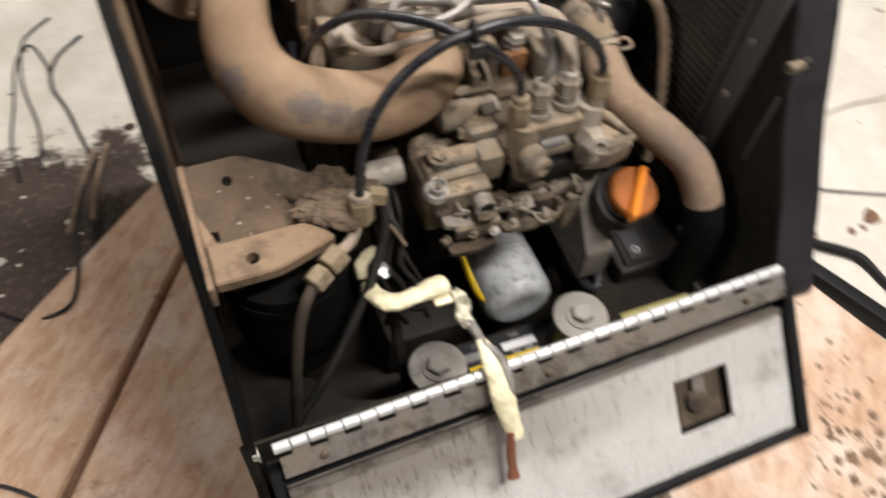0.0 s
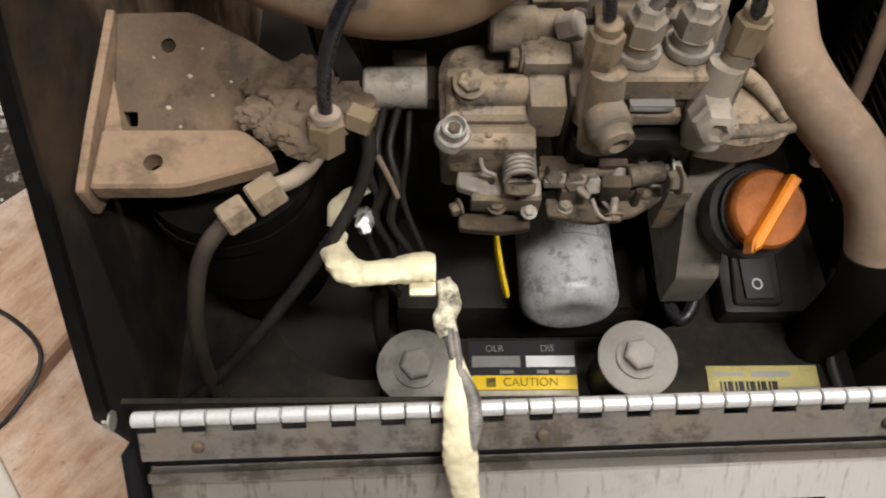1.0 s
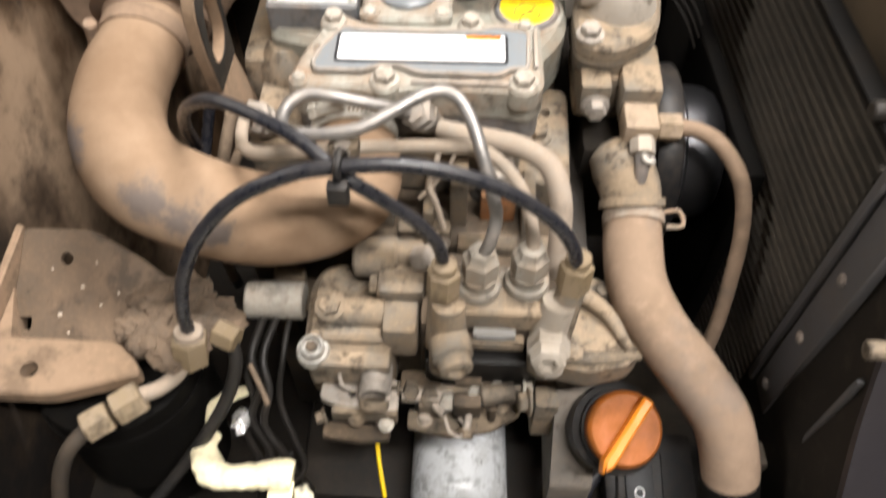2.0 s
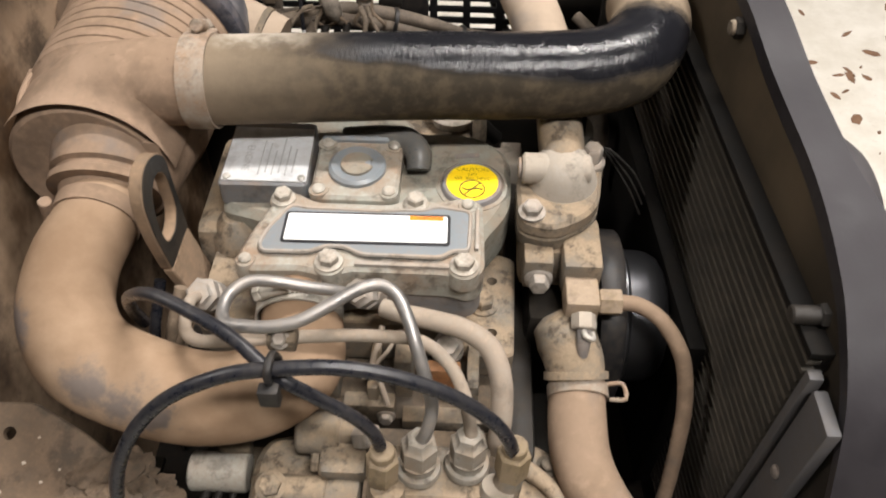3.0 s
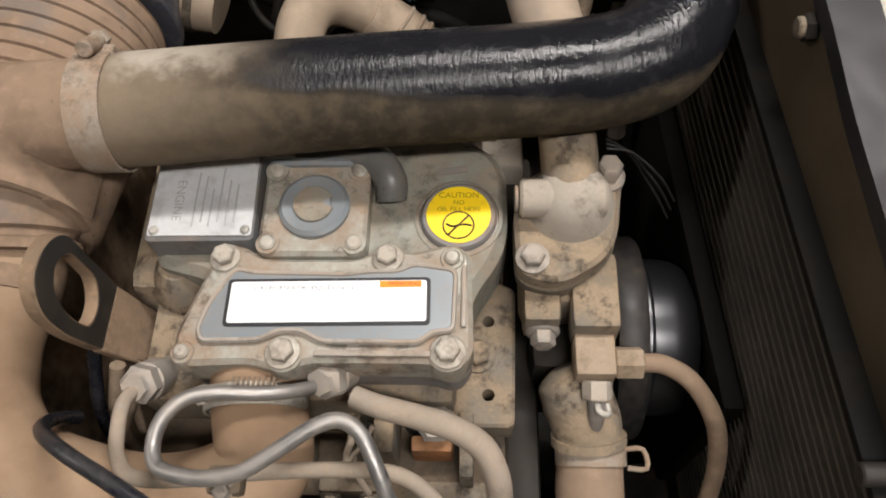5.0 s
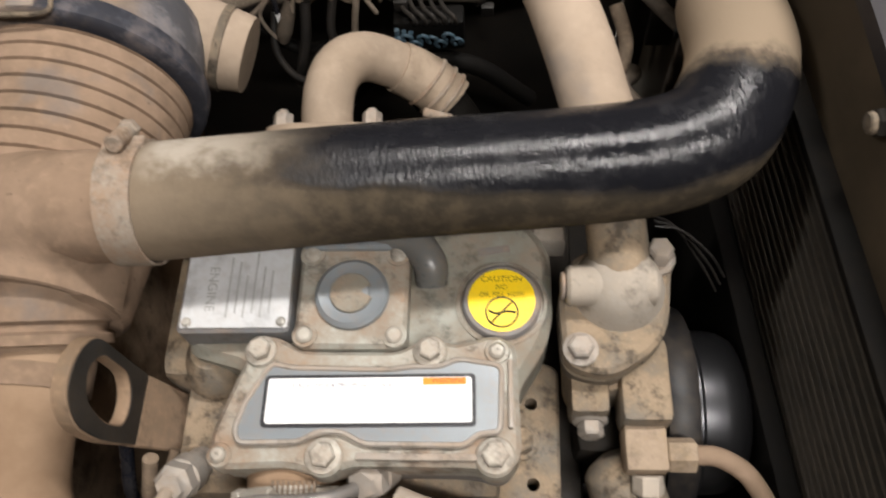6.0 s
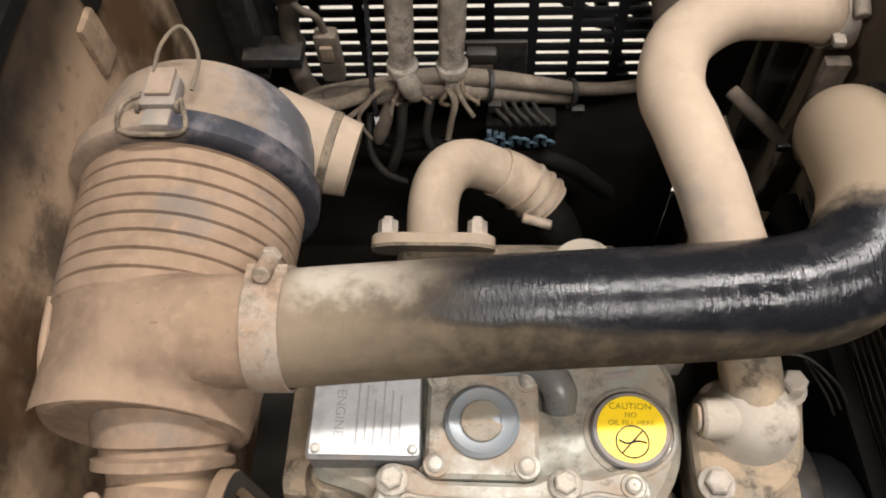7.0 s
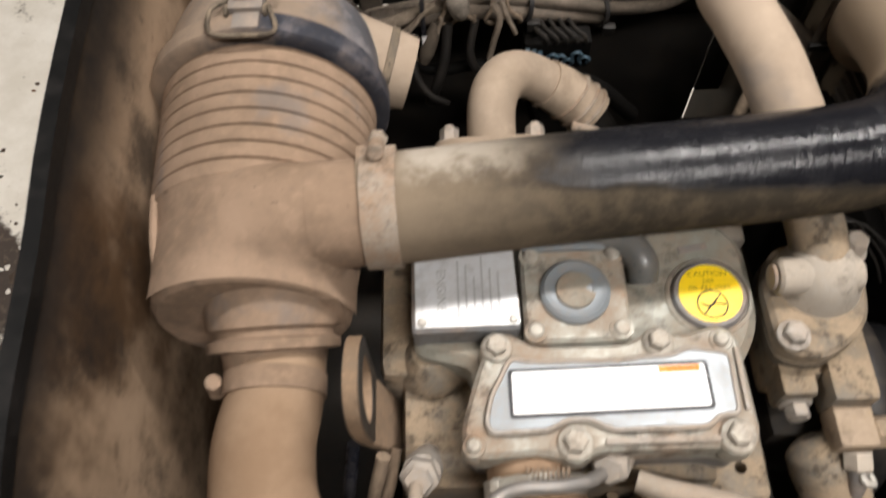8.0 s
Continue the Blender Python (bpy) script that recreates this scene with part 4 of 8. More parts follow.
def valve_cover():
    t = thing("valve_cover", (0.26, 0.66, 0.65), "dusty grey cast valve cover with breather and filler boss", "engine cover")
    out = rounded([(0.150, 0.650), (0.187, 0.640), (0.187, 0.600), (0.352, 0.600), (0.356, 0.628), (0.378, 0.662), (0.378, 0.728), (0.345, 0.752), (0.300, 0.750), (0.290, 0.770), (0.160, 0.770), (0.150, 0.755)],
                  [0.008, 0.006, 0.004, 0.004, 0.01, 0.02, 0.03, 0.02, 0.006, 0.01, 0.012, 0.01], 5)
    part("casting", plate(bmesh.new(), out, 0.645, 0.688, (), None, 0.006), M["cover_cast"], t)
    # lower skirt at the left corner
    part("skirt", lathe(bmesh.new(), (0.160, 0.655, 0.640), (0, 0, 1), [(0, 0.026), (0.02, 0.024), (0.035, 0.012)], 20), M["dust_metal"], t)
    # front rail
    out = rounded([(0.199, 0.655), (0.187, 0.622), (0.178, 0.592), (0.184, 0.576), (0.225, 0.578), (0.245, 0.573), (0.262, 0.579), (0.330, 0.579), (0.348, 0.574), (0.357, 0.585), (0.355, 0.650), (0.343, 0.657), (0.318, 0.650), (0.303, 0.656), (0.285, 0.646), (0.228, 0.646), (0.210, 0.656)],
                  [0.006, 0.02, 0.01, 0.008, 0.006, 0.008, 0.006, 0.006, 0.010, 0.01, 0.006, 0.008, 0.006, 0.008, 0.006, 0.006, 0.008], 4)
    rail = part("intake_rail", plate(bmesh.new(), out, 0.676, 0.703, (), None, 0.003), M["rail"], t)
    bm = plate(bmesh.new(), [(0.26 + (x - 0.26) * 0.985, 0.615 + (y - 0.615) * 0.96) for x, y in out], 0.655, 0.6758, (), None, 0.0)
    part("rail_base", bm, M["dust_grey"], t)
    # raised rib round the painted field
    field = rounded([(0.211, 0.637), (0.198, 0.613), (0.194, 0.597), (0.197, 0.590), (0.232, 0.591), (0.242, 0.597), (0.256, 0.597), (0.268, 0.590), (0.326, 0.590), (0.333, 0.597), (0.345, 0.597), (0.346, 0.636), (0.320, 0.640), (0.311, 0.635), (0.292, 0.635), (0.282, 0.633), (0.222, 0.634)], 0.005, 3)
    part("painted_field", plate(bmesh.new(), field, 0.7025, 0.7065, (), None, 0.0012), M["grey_paint"], rail, "bare blue-grey painted field")
    edge = bmesh.new()
    pts = [(x, y, 0.7062) for x, y in field]
    sweep(edge, pts + [pts[0]], 0.0017, 6, 1)
    part("field_rib", edge, M["dust_steel"], rail)
    part("rail_rib", box(bmesh.new(), (0.264, 0.5815, 0.702), (0.332, 0.5855, 0.7055), 0.0012), M["dust_steel"], rail)
    part("rail_rib", box(bmesh.new(), (0.3495, 0.600, 0.702), (0.3525, 0.640, 0.7060), 0.0012), M["dust_steel"], rail)
    for x, y, r, k in ((0.203, 0.645, 0.0065, "hex"), (0.304, 0.645, 0.0065, "hex"), (0.246, 0.5835, 0.0072, "hex"), (0.342, 0.5845, 0.0072, "hex"), (0.3435, 0.6455, 0.0048, "cross"), (0.186, 0.5835, 0.0046, "cross")):
        part("bolt_boss", lathe(bmesh.new(), (x, y, 0.690), (0, 0, 1), [(0, r * 1.7), (0.013, r * 1.6), (0.014, r * 1.45)], 20), M["rail"], t)
        bolt(t, (x, y, 0.704), (0, 0, 1), r, 0.0085 if k == "hex" else 0.004, k, "zinc_dust", "bolt", 7 * x * 100)
    # warning label
    lab = part("warning_label", plate(bmesh.new(), rounded([(0.2085, 0.5985), (0.3315, 0.6005), (0.331, 0.6310), (0.2085, 0.6290)], 0.003), 0.7066, 0.7074), M["ink"], t, "white warning label with black border")
    part("white_field", plate(bmesh.new(), rounded([(0.2108, 0.6006), (0.3292, 0.6026), (0.3287, 0.6289), (0.2108, 0.6270)], 0.002), 0.7074, 0.7078), M["white"], lab)
    m = pose(0, 0, 0.7079, 0, 0, 0.9)
    bars([(0.3105, 0.6190, 0.0250, 0.0042)], lab, m, "warn_orange", "orange_bar")
    letters("WARNING", 0.0040, lab, pose(0.3155, 0.6263, 0.7083, 0, 0, 0.9), "warn_red")
    letters("CALIFORNIA PROPOSITION 65", 0.0044, lab, pose(0.255, 0.6232, 0.7080, 0, 0, 0.9), "ink_faint")
    # maker's plate
    block = part("plate_block", plate(bmesh.new(), rounded([(0.150, 0.655), (0.219, 0.656), (0.217, 0.730), (0.150, 0.730)], 0.004), 0.686, 0.709, (), None, 0.002), M["dust_grey"], t)
    pl = part("data_plate", plate(bmesh.new(), rounded([(0.1525, 0.6575), (0.2185, 0.6580), (0.2165, 0.7200), (0.1520, 0.7200)], 0.002), 0.7092, 0.7102), M["alu"], t, "engraved aluminium data plate")
    for x, y in ((0.1565, 0.6610), (0.2145, 0.6615)):
        bolt(t, (x, y, 0.7102), (0, 0, 1), 0.0030, 0.0022, "cross", "zinc", "plate_screw")
    letters("ENGINE", 0.0085, pl, pose(0.1690, 0.6830, 0.7104, 0, 0, -90), "ink_grey")
    bars([(0.1795 + 0.0052 * i, 0.664 + 0.003 * (i % 2), 0.0011, 0.040 - 0.006 * (i % 3)) for i in range(6)], pl, pose(0, 0, 0.7103), "ink_grey")
    # breather
    br = part("breather_base", plate(bmesh.new(), rounded([(0.2215, 0.6470), (0.2895, 0.6470), (0.2895, 0.7150), (0.2215, 0.7150)], 0.009), 0.684, 0.7055, (), None, 0.0025), M["rail"], t)
    part("breather_rim", plate(bmesh.new(), rounded([(0.2235, 0.7105), (0.2875, 0.7105), (0.2875, 0.7165), (0.2235, 0.7165)], 0.002), 0.7035, 0.7105, (), None, 0.002), M["grey_paint"], br)
    cap = part("breather_cap", lathe(bmesh.new(), (0.2555, 0.6805, 0.7045), (0, 0, 1), [(0, 0.0228), (0.004, 0.0225), (0.0062, 0.0200), (0.0052, 0.0165), (0.0052, 0.0118), (0.0072, 0.0105), (0.0074, 0.0)], 40, False), M["grey_paint"], t, "round grey breather cap")
    disc = [(0.2555 + q * math.cos(radians(a)), 0.6800 + q * math.sin(radians(a))) for a, q in [(a, 0.0128 if not 348 < a % 360 < 372 and not a % 360 < 24 else 0.0070) for a in range(0, 360, 12)]]
    part("cap_centre", plate(bmesh.new(), disc, 0.7098, 0.7119, (), None, 0.0005), M["cover_cast"], cap, "dull grey centre disc")
    for x, y in ((0.2285, 0.6545), (0.2825, 0.6545), (0.2285, 0.7075), (0.2825, 0.7075)):
        part("screw_boss", lathe(bmesh.new(), (x, y, 0.7030), (0, 0, 1), [(0, 0.0080), (0.0035, 0.0075)], 18), M["rail"], br)
        bolt(t, (x, y, 0.7062), (0, 0, 1), 0.0052, 0.0035, "cross", "zinc_dust", "breather_screw", 20)
    part("breather_pipe", sweep(bmesh.new(), [(0.240, 0.722, 0.702), (0.272, 0.721, 0.704), (0.292, 0.716, 0.705), (0.302, 0.703, 0.703), (0.303, 0.692, 0.695)], [0.008, 0.0098, 0.011, 0.011, 0.0100], 16), M["dark_grey_plastic"], t, "grey moulded breather pipe")
    # filler boss and its yellow sticker
    part("filler_boss", lathe(bmesh.new(), (0.3465, 0.6825, 0.684), (0, 0, 1), [(0, 0.0300), (0.005, 0.0285), (0.0065, 0.0262), (0.0042, 0.0255)], 44), M["rail"], t)
    cap = part("filler_plug", lathe(bmesh.new(), (0.3465, 0.6825, 0.685), (0, 0, 1), [(0, 0.0250), (0.0055, 0.0248), (0.0075, 0.0232), (0.0078, 0.0212)], 44), M["dust_grey"], t)
    st = part("caution_sticker", lathe(bmesh.new(), (0.3465, 0.6825, 0.6929), (0, 0, 1), [(0, 0.0208), (0.0004, 0.0208)], 48), M["yellow"], cap, "round yellow caution sticker")
    for text, dy, size in (("CAUTION", 0.0140, 0.0058), ("NO", 0.0085, 0.0046), ("OIL FILL HERE", 0.0035, 0.0046)):
        letters(text, size, cap, pose(0.3465, 0.6825 + dy, 0.6935), "ink_brown")
    ring = bmesh.new()
    c = [(0.3465 + 0.0098 * math.cos(a), 0.6745 + 0.0098 * math.sin(a), 0.6934) for a in [2 * math.pi * i / 28 for i in range(29)]]
    sweep(ring, c, 0.00055, 5, 1)
    sweep(ring, [(0.3400, 0.6675, 0.6934), (0.3530, 0.6815, 0.6934)], 0.0006, 5, 1)
    sweep(ring, [(0.3385, 0.6755, 0.6934), (0.3430, 0.6735, 0.6934), (0.3500, 0.6750, 0.6934), (0.3550, 0.6740, 0.6934)], 0.0007, 5, 3)
    part("no_fill_mark", ring, M["ink"], cap)
    part("cast_mark", box(bmesh.new(), (0.332, 0.7165, 0.6875), (0.352, 0.7215, 0.6890), 0.0006, Matrix.Translation((0.342, 0.719, 0)) @ Matrix.Rotation(0.15, 4, "Z") @ Matrix.Translation((-0.342, -0.719, 0))), M["dust_grey"], t)


M["dark_grey_plastic"] = dusty("dark_grey_plastic", (0.105, 0.108, 0.106), 0.12, 0.26, 0, (0.24, 0.19, 0.14, 1), 30, 0.08, 1.3, 0.06)
M["cover_cast"] = dusty("dusty_grey_casting", (0.24, 0.24, 0.205), 0.34, 0.38, 0.15, (0.31, 0.24, 0.175, 1), 34, 0.08, 2.8, 0.35, stain=0.55)
M["rail"] = dusty("dusty_cast_aluminium", (0.37, 0.365, 0.32), 0.40, 0.34, 0.25, DUST, 34, 0.10, 2.6, 0.35, stain=0.6)
M["zinc_dust"] = dusty("dusty_zinc_bolt", (0.50, 0.49, 0.44), 0.40, 0.4, 0.6, DUST_PALE, 50, 0.1, 1.4, 0.15, stain=0.4)
M["ink_faint"] = dusty("faint_print", (0.10, 0.10, 0.12), 0.20, 0.5, 0, (0.60, 0.60, 0.60, 1), 160, 0.0, 2.5, 0.02)
M["ink_brown"] = dusty("brown_print", (0.16, 0.10, 0.01), 0.3, 0.5, 0, (0.75, 0.5, 0.02, 1), 150, 0.0, 2.0, 0.02)
M["warn_red"] = dusty("red_print", (0.30, 0.04, 0.01), 0.0, 0.5, 0, (0.5, 0.12, 0.02, 1), 80, 0.0, 1.0, 0.02)
valve_cover()


# ---- air cleaner ----
def fairing(ax, az):
    """The canister's shoulder swelling up into the tangential side branch, as one radial sheet."""
    bm = bmesh.new()
    by, bz, r, end = 0.7148, 0.7565 - az, 0.0338, 0.112 - ax
    cols, rows = 96, 44
    grid = []
    for j in range(rows + 1):
        y = 0.668 + 0.092 * j / rows
        line = []
        for i in range(cols + 1):
            a = radians(8 + 132 * i / cols)
            c, q = math.cos(a), math.sin(a)
            shell = 0.0695
            h = r * r - (y - by) ** 2
            if h > 0:
                half = math.sqrt(h)
                top = (bz + half) / q
                if top * c > end and c > 0:
                    top = end / c if end / c * q > bz - half else 0.0
                fade = min(1.0, max(0.0, (118 - math.degrees(a)) / 62))
                shell = max(shell, shell + (top - shell) * fade * fade * (3 - 2 * fade))
            line.append([shell, a, y])
        grid.append(line)
    for _ in range(14):
        old = [[p[0] for p in line] for line in grid]
        for j in range(1, rows):
            for i in range(1, cols):
                grid[j][i][0] = 0.4 * old[j][i] + 0.15 * (old[j - 1][i] + old[j + 1][i] + old[j][i - 1] + old[j][i + 1])
    rings = [[bm.verts.new((ax + p * math.cos(a), y, az + p * math.sin(a))) for p, a, y in line] for line in grid]
    for u, v in zip(rings, rings[1:]):
        for i in range(cols):
            bm.faces.new((u[i], u[i + 1], v[i + 1], v[i]))
    return bm


def air_cleaner():
    t = thing("air_cleaner", (0.046, 0.78, 0.62), "ribbed plastic air cleaner canister under tan dust", "air cleaner")
    ax, az = 0.046, 0.700
    p, d = (ax, 0.670, az), (0, 1, 0)
    prof = [(0, 0.030), (0.0, 0.060), (0.004, 0.064), (0.066, 0.0720)]
    y = 0.068
    for i in range(8):
        r = 0.0740 + i * 0.0005
        prof += [(y, r), (y + 0.0090, r + 0.0006), (y + 0.0099, r - 0.0026), (y + 0.0110, r - 0.0026), (y + 0.0119, r + 0.0002)]
        y += 0.0124
    part("canister", lathe(bmesh.new(), p, d, prof, 64), M["dust_plastic"], t)
    part("clamp_band", lathe(bmesh.new(), (ax, 0.839, az), d, [(0, 0.0780), (0.001, 0.0858), (0.003, 0.0878), (0.015, 0.0880), (0.0185, 0.0866), (0.0190, 0.080)], 64), M["band"], t, "dark clamp band")
    lid = part("lid", lathe(bmesh.new(), (ax, 0.851, az), d, [(0, 0.0830), (0.012, 0.0815), (0.040, 0.0785), (0.056, 0.0745), (0.066, 0.0670), (0.070, 0.0520), (0.072, 0.0)], 64, False), M["lid"], t, "dusty blue-grey lid")
    part("outlet_stub", sweep(bmesh.new(), [(0.080, 0.9208, 0.6745), (0.100, 0.9176, 0.6690), (0.124, 0.9138, 0.6625), (0.147, 0.9100, 0.6560)], [0.0400, 0.0375, 0.0340, 0.0305], 32, 4), M["dust_hose_clean"], t)
    part("outlet_band", lathe(bmesh.new(), (0.128, 0.9131, 0.6614), (0.951, -0.155, -0.267), [(-0.004, 0.0325), (-0.003, 0.0352), (0.003, 0.0345), (0.004, 0.0315)], 36, False), M["dust_iron"], t)
    # wire latch on the lid
    latch = part("lid_latch", box(bmesh.new(), (0.034, 0.855, 0.781), (0.058, 0.879, 0.7925), 0.003), M["latch_grey"], t, "grey toggle latch with a wire bail")
    part("latch_lever", box(bmesh.new(), (0.0375, 0.862, 0.7915), (0.0545, 0.884, 0.7955), 0.0015), M["lid"], latch)
    for x in (0.0315, 0.0575):
        part("latch_lug", cyl(bmesh.new(), (x, 0.857, 0.787), (x + 0.003, 0.857, 0.787), 0.0050, None, 14, 0.0006), M["dust_iron"], latch)
    part("latch_foot", box(bmesh.new(), (0.037, 0.842, 0.7845), (0.055, 0.856, 0.7885), 0.0015), M["latch_grey"], latch)
    bm = bmesh.new()
    sweep(bm, [(0.030, 0.872, 0.783), (0.022, 0.857, 0.789), (0.024, 0.839, 0.787), (0.045, 0.834, 0.789), (0.066, 0.839, 0.787), (0.060, 0.862, 0.789)], 0.0017, 8, 5)
    sweep(bm, [(0.040, 0.864, 0.790), (0.042, 0.897, 0.799), (0.055, 0.912, 0.803), (0.068, 0.892, 0.796), (0.066, 0.869, 0.790)], 0.0014, 8, 6)
    part("latch_wire", bm, M["dust_iron"], latch)
    # side branch, faired into the canister where it leaves it
    part("branch", cyl(bmesh.new(), (0.094, 0.7148, 0.7565), (0.150, 0.7165, 0.758), 0.0336, 0.0330, 48), M["dust_plastic"], t)
    part("branch_fairing", fairing(ax, az), M["dust_plastic"], t, "", None, 60)
    part("body_lug", box(bmesh.new(), (0.088, 0.668, 0.690), (0.108, 0.700, 0.735), 0.006), M["dust_plastic"], t)
    part("body_slot", sweep(bmesh.new(), [(-0.014, 0.742, 0.742), (-0.010, 0.712, 0.743), (-0.006, 0.690, 0.740)], 0.003, 8, 4), M["dust_plastic"], t)
    # neck towards the engine
    nd = Vector((0.03, -0.78, -0.30)).normalized()
    q = Vector((0.060, 0.676, 0.705))
    prof = [(-0.03, 0.046), (0, 0.044), (0.012, 0.0425), (0.014, 0.0385), (0.018, 0.0385), (0.020, 0.0425), (0.026, 0.0425), (0.027, 0.034), (0.05, 0.0305)]
    part("neck", lathe(bmesh.new(), q, nd, prof, 44), M["dust_plastic"], t)


M["latch_grey"] = dusty("dusty_grey_clip", (0.17, 0.165, 0.165), 0.45, 0.5, 0.1, (0.34, 0.27, 0.21, 1), 50, 0.1, 1.6, 0.15)


def make_wiped(name, bare, dust, lo, hi, rough):
    """Plastic with dust caked on one side and rubbed to bare blue-grey blotches on the other."""
    k = Nodes(name)
    n1, n2, n3 = k.noise(16, 6, 0.68), k.noise(140, 4, 0.6), k.noise(34, 5, 0.66, None, 2.2)
    f = k.math("ADD", k.ramp(k.math("ADD", k.place(0), k.math("MULTIPLY", k.math("SUBTRACT", n1, 0.5), 0.16)), hi, lo), k.math("MULTIPLY", k.math("SUBTRACT", n3, 0.5), 1.5), True)
    f = k.math("ADD", f, k.math("MULTIPLY", k.math("SUBTRACT", n2, 0.5), 0.35), True)
    tone = k.mix(k.ramp(n1, 0.36, 0.64), tuple(c * 0.74 for c in dust) + (1,), (*dust, 1))
    color = k.mix(f, k.mix(k.ramp(n3, 0.45, 0.65), tuple(c * 0.7 for c in bare) + (1,), tuple(c * 1.5 for c in bare) + (1,)), tone)
    k.bump(k.math("ADD", n1, k.math("MULTIPLY", n2, 0.5)), 0.14, 0.0015)
    return k.done(color, k.math("ADD", rough, k.math("MULTIPLY", f, 0.9 - rough)), 0.0, 0.2)


M["band"] = make_wiped("dark_band", (0.050, 0.052, 0.064), (0.285, 0.212, 0.155), 0.020, 0.075, 0.42)
M["lid"] = make_wiped("blue_grey_lid", (0.125, 0.124, 0.136), (0.300, 0.228, 0.170), 0.055, 0.125, 0.5)
air_cleaner()


def inlet_tube():
    t = thing("inlet_tube", (0.30, 0.72, 0.72), "long rubber air inlet tube, dusty with a wiped glossy black stretch", "air hose")
    pts = [(0.124, 0.7155, 0.7573), (0.16, 0.719, 0.758), (0.28, 0.730, 0.758), (0.38, 0.738, 0.757), (0.435, 0.745, 0.757), (0.466, 0.757, 0.760), (0.483, 0.783, 0.763), (0.491, 0.812, 0.762), (0.493, 0.843, 0.754), (0.495, 0.866, 0.743), (0.500, 0.881, 0.729), (0.506, 0.892, 0.712), (0.512, 0.901, 0.695)]
    part("tube", sweep(bmesh.new(), pts, [0.0345, 0.0345, 0.034, 0.034, 0.034, 0.0337, 0.0333, 0.033, 0.033, 0.033, 0.033, 0.0325, 0.032], 40, 8), M["tube"], t)
    hose_clamp(t, (0.136, 0.717, 0.7575), (1, 0.02, 0.02), 0.0352, 0.021, (0, 0.55, 0.8), "clamp_dust")
    part("clamp_tail", box(bmesh.new(), (0.122, 0.728, 0.784), (0.146, 0.744, 0.7875), 0.001), M["clamp_dust"], t)


M["clamp_dust"] = dusty("dust_filmed_clamp", (0.40, 0.37, 0.32), 0.72, 0.5, 0.3, DUST, 40, 0.1, 2.2, 0.2, stain=0.4)
inlet_tube()


def intake_elbow():
    t = thing("intake_elbow_hose", (0.10, 0.52, 0.60), "dust-covered rubber elbow hose with bare grey patches", "air hose")
    pts = [(0.063, 0.655, 0.697), (0.063, 0.622, 0.694), (0.057, 0.588, 0.688), (0.060, 0.550, 0.676), (0.082, 0.521, 0.664), (0.124, 0.507, 0.653), (0.165, 0.504, 0.645), (0.205, 0.513, 0.645), (0.228, 0.531, 0.653), (0.226, 0.560, 0.664), (0.222, 0.584, 0.667)]
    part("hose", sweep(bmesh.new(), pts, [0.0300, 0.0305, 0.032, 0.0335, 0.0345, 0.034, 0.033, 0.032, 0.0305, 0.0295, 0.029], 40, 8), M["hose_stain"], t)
    hose_clamp(t, (0.0625, 0.628, 0.694), (0, 1, 0.1), 0.0310, 0.014, (-1, 0, 0.15), "dust_plastic")
    c = hose_clamp(t, (0.2235, 0.565, 0.6655), (-0.05, 1, 0.1), 0.0302, 0.013, (-0.45, 0, 1), "zinc_dust")
    bars([(0.2165 + 0.0030 * i, 0.5600, 0.0014, 0.011) for i in range(9)], c, pose(0, 0, 0.6972), "clamp_slot", "band_slot", 0.0009)
    part("port", cyl(bmesh.new(), (0.221, 0.575, 0.665), (0.221, 0.60, 0.665), 0.027), M["dust_metal"], t)


M["clamp_slot"] = dusty("dark_slot", (0.10, 0.08, 0.06), 0.3, 0.6, 0, DUST, 40)
intake_elbow()


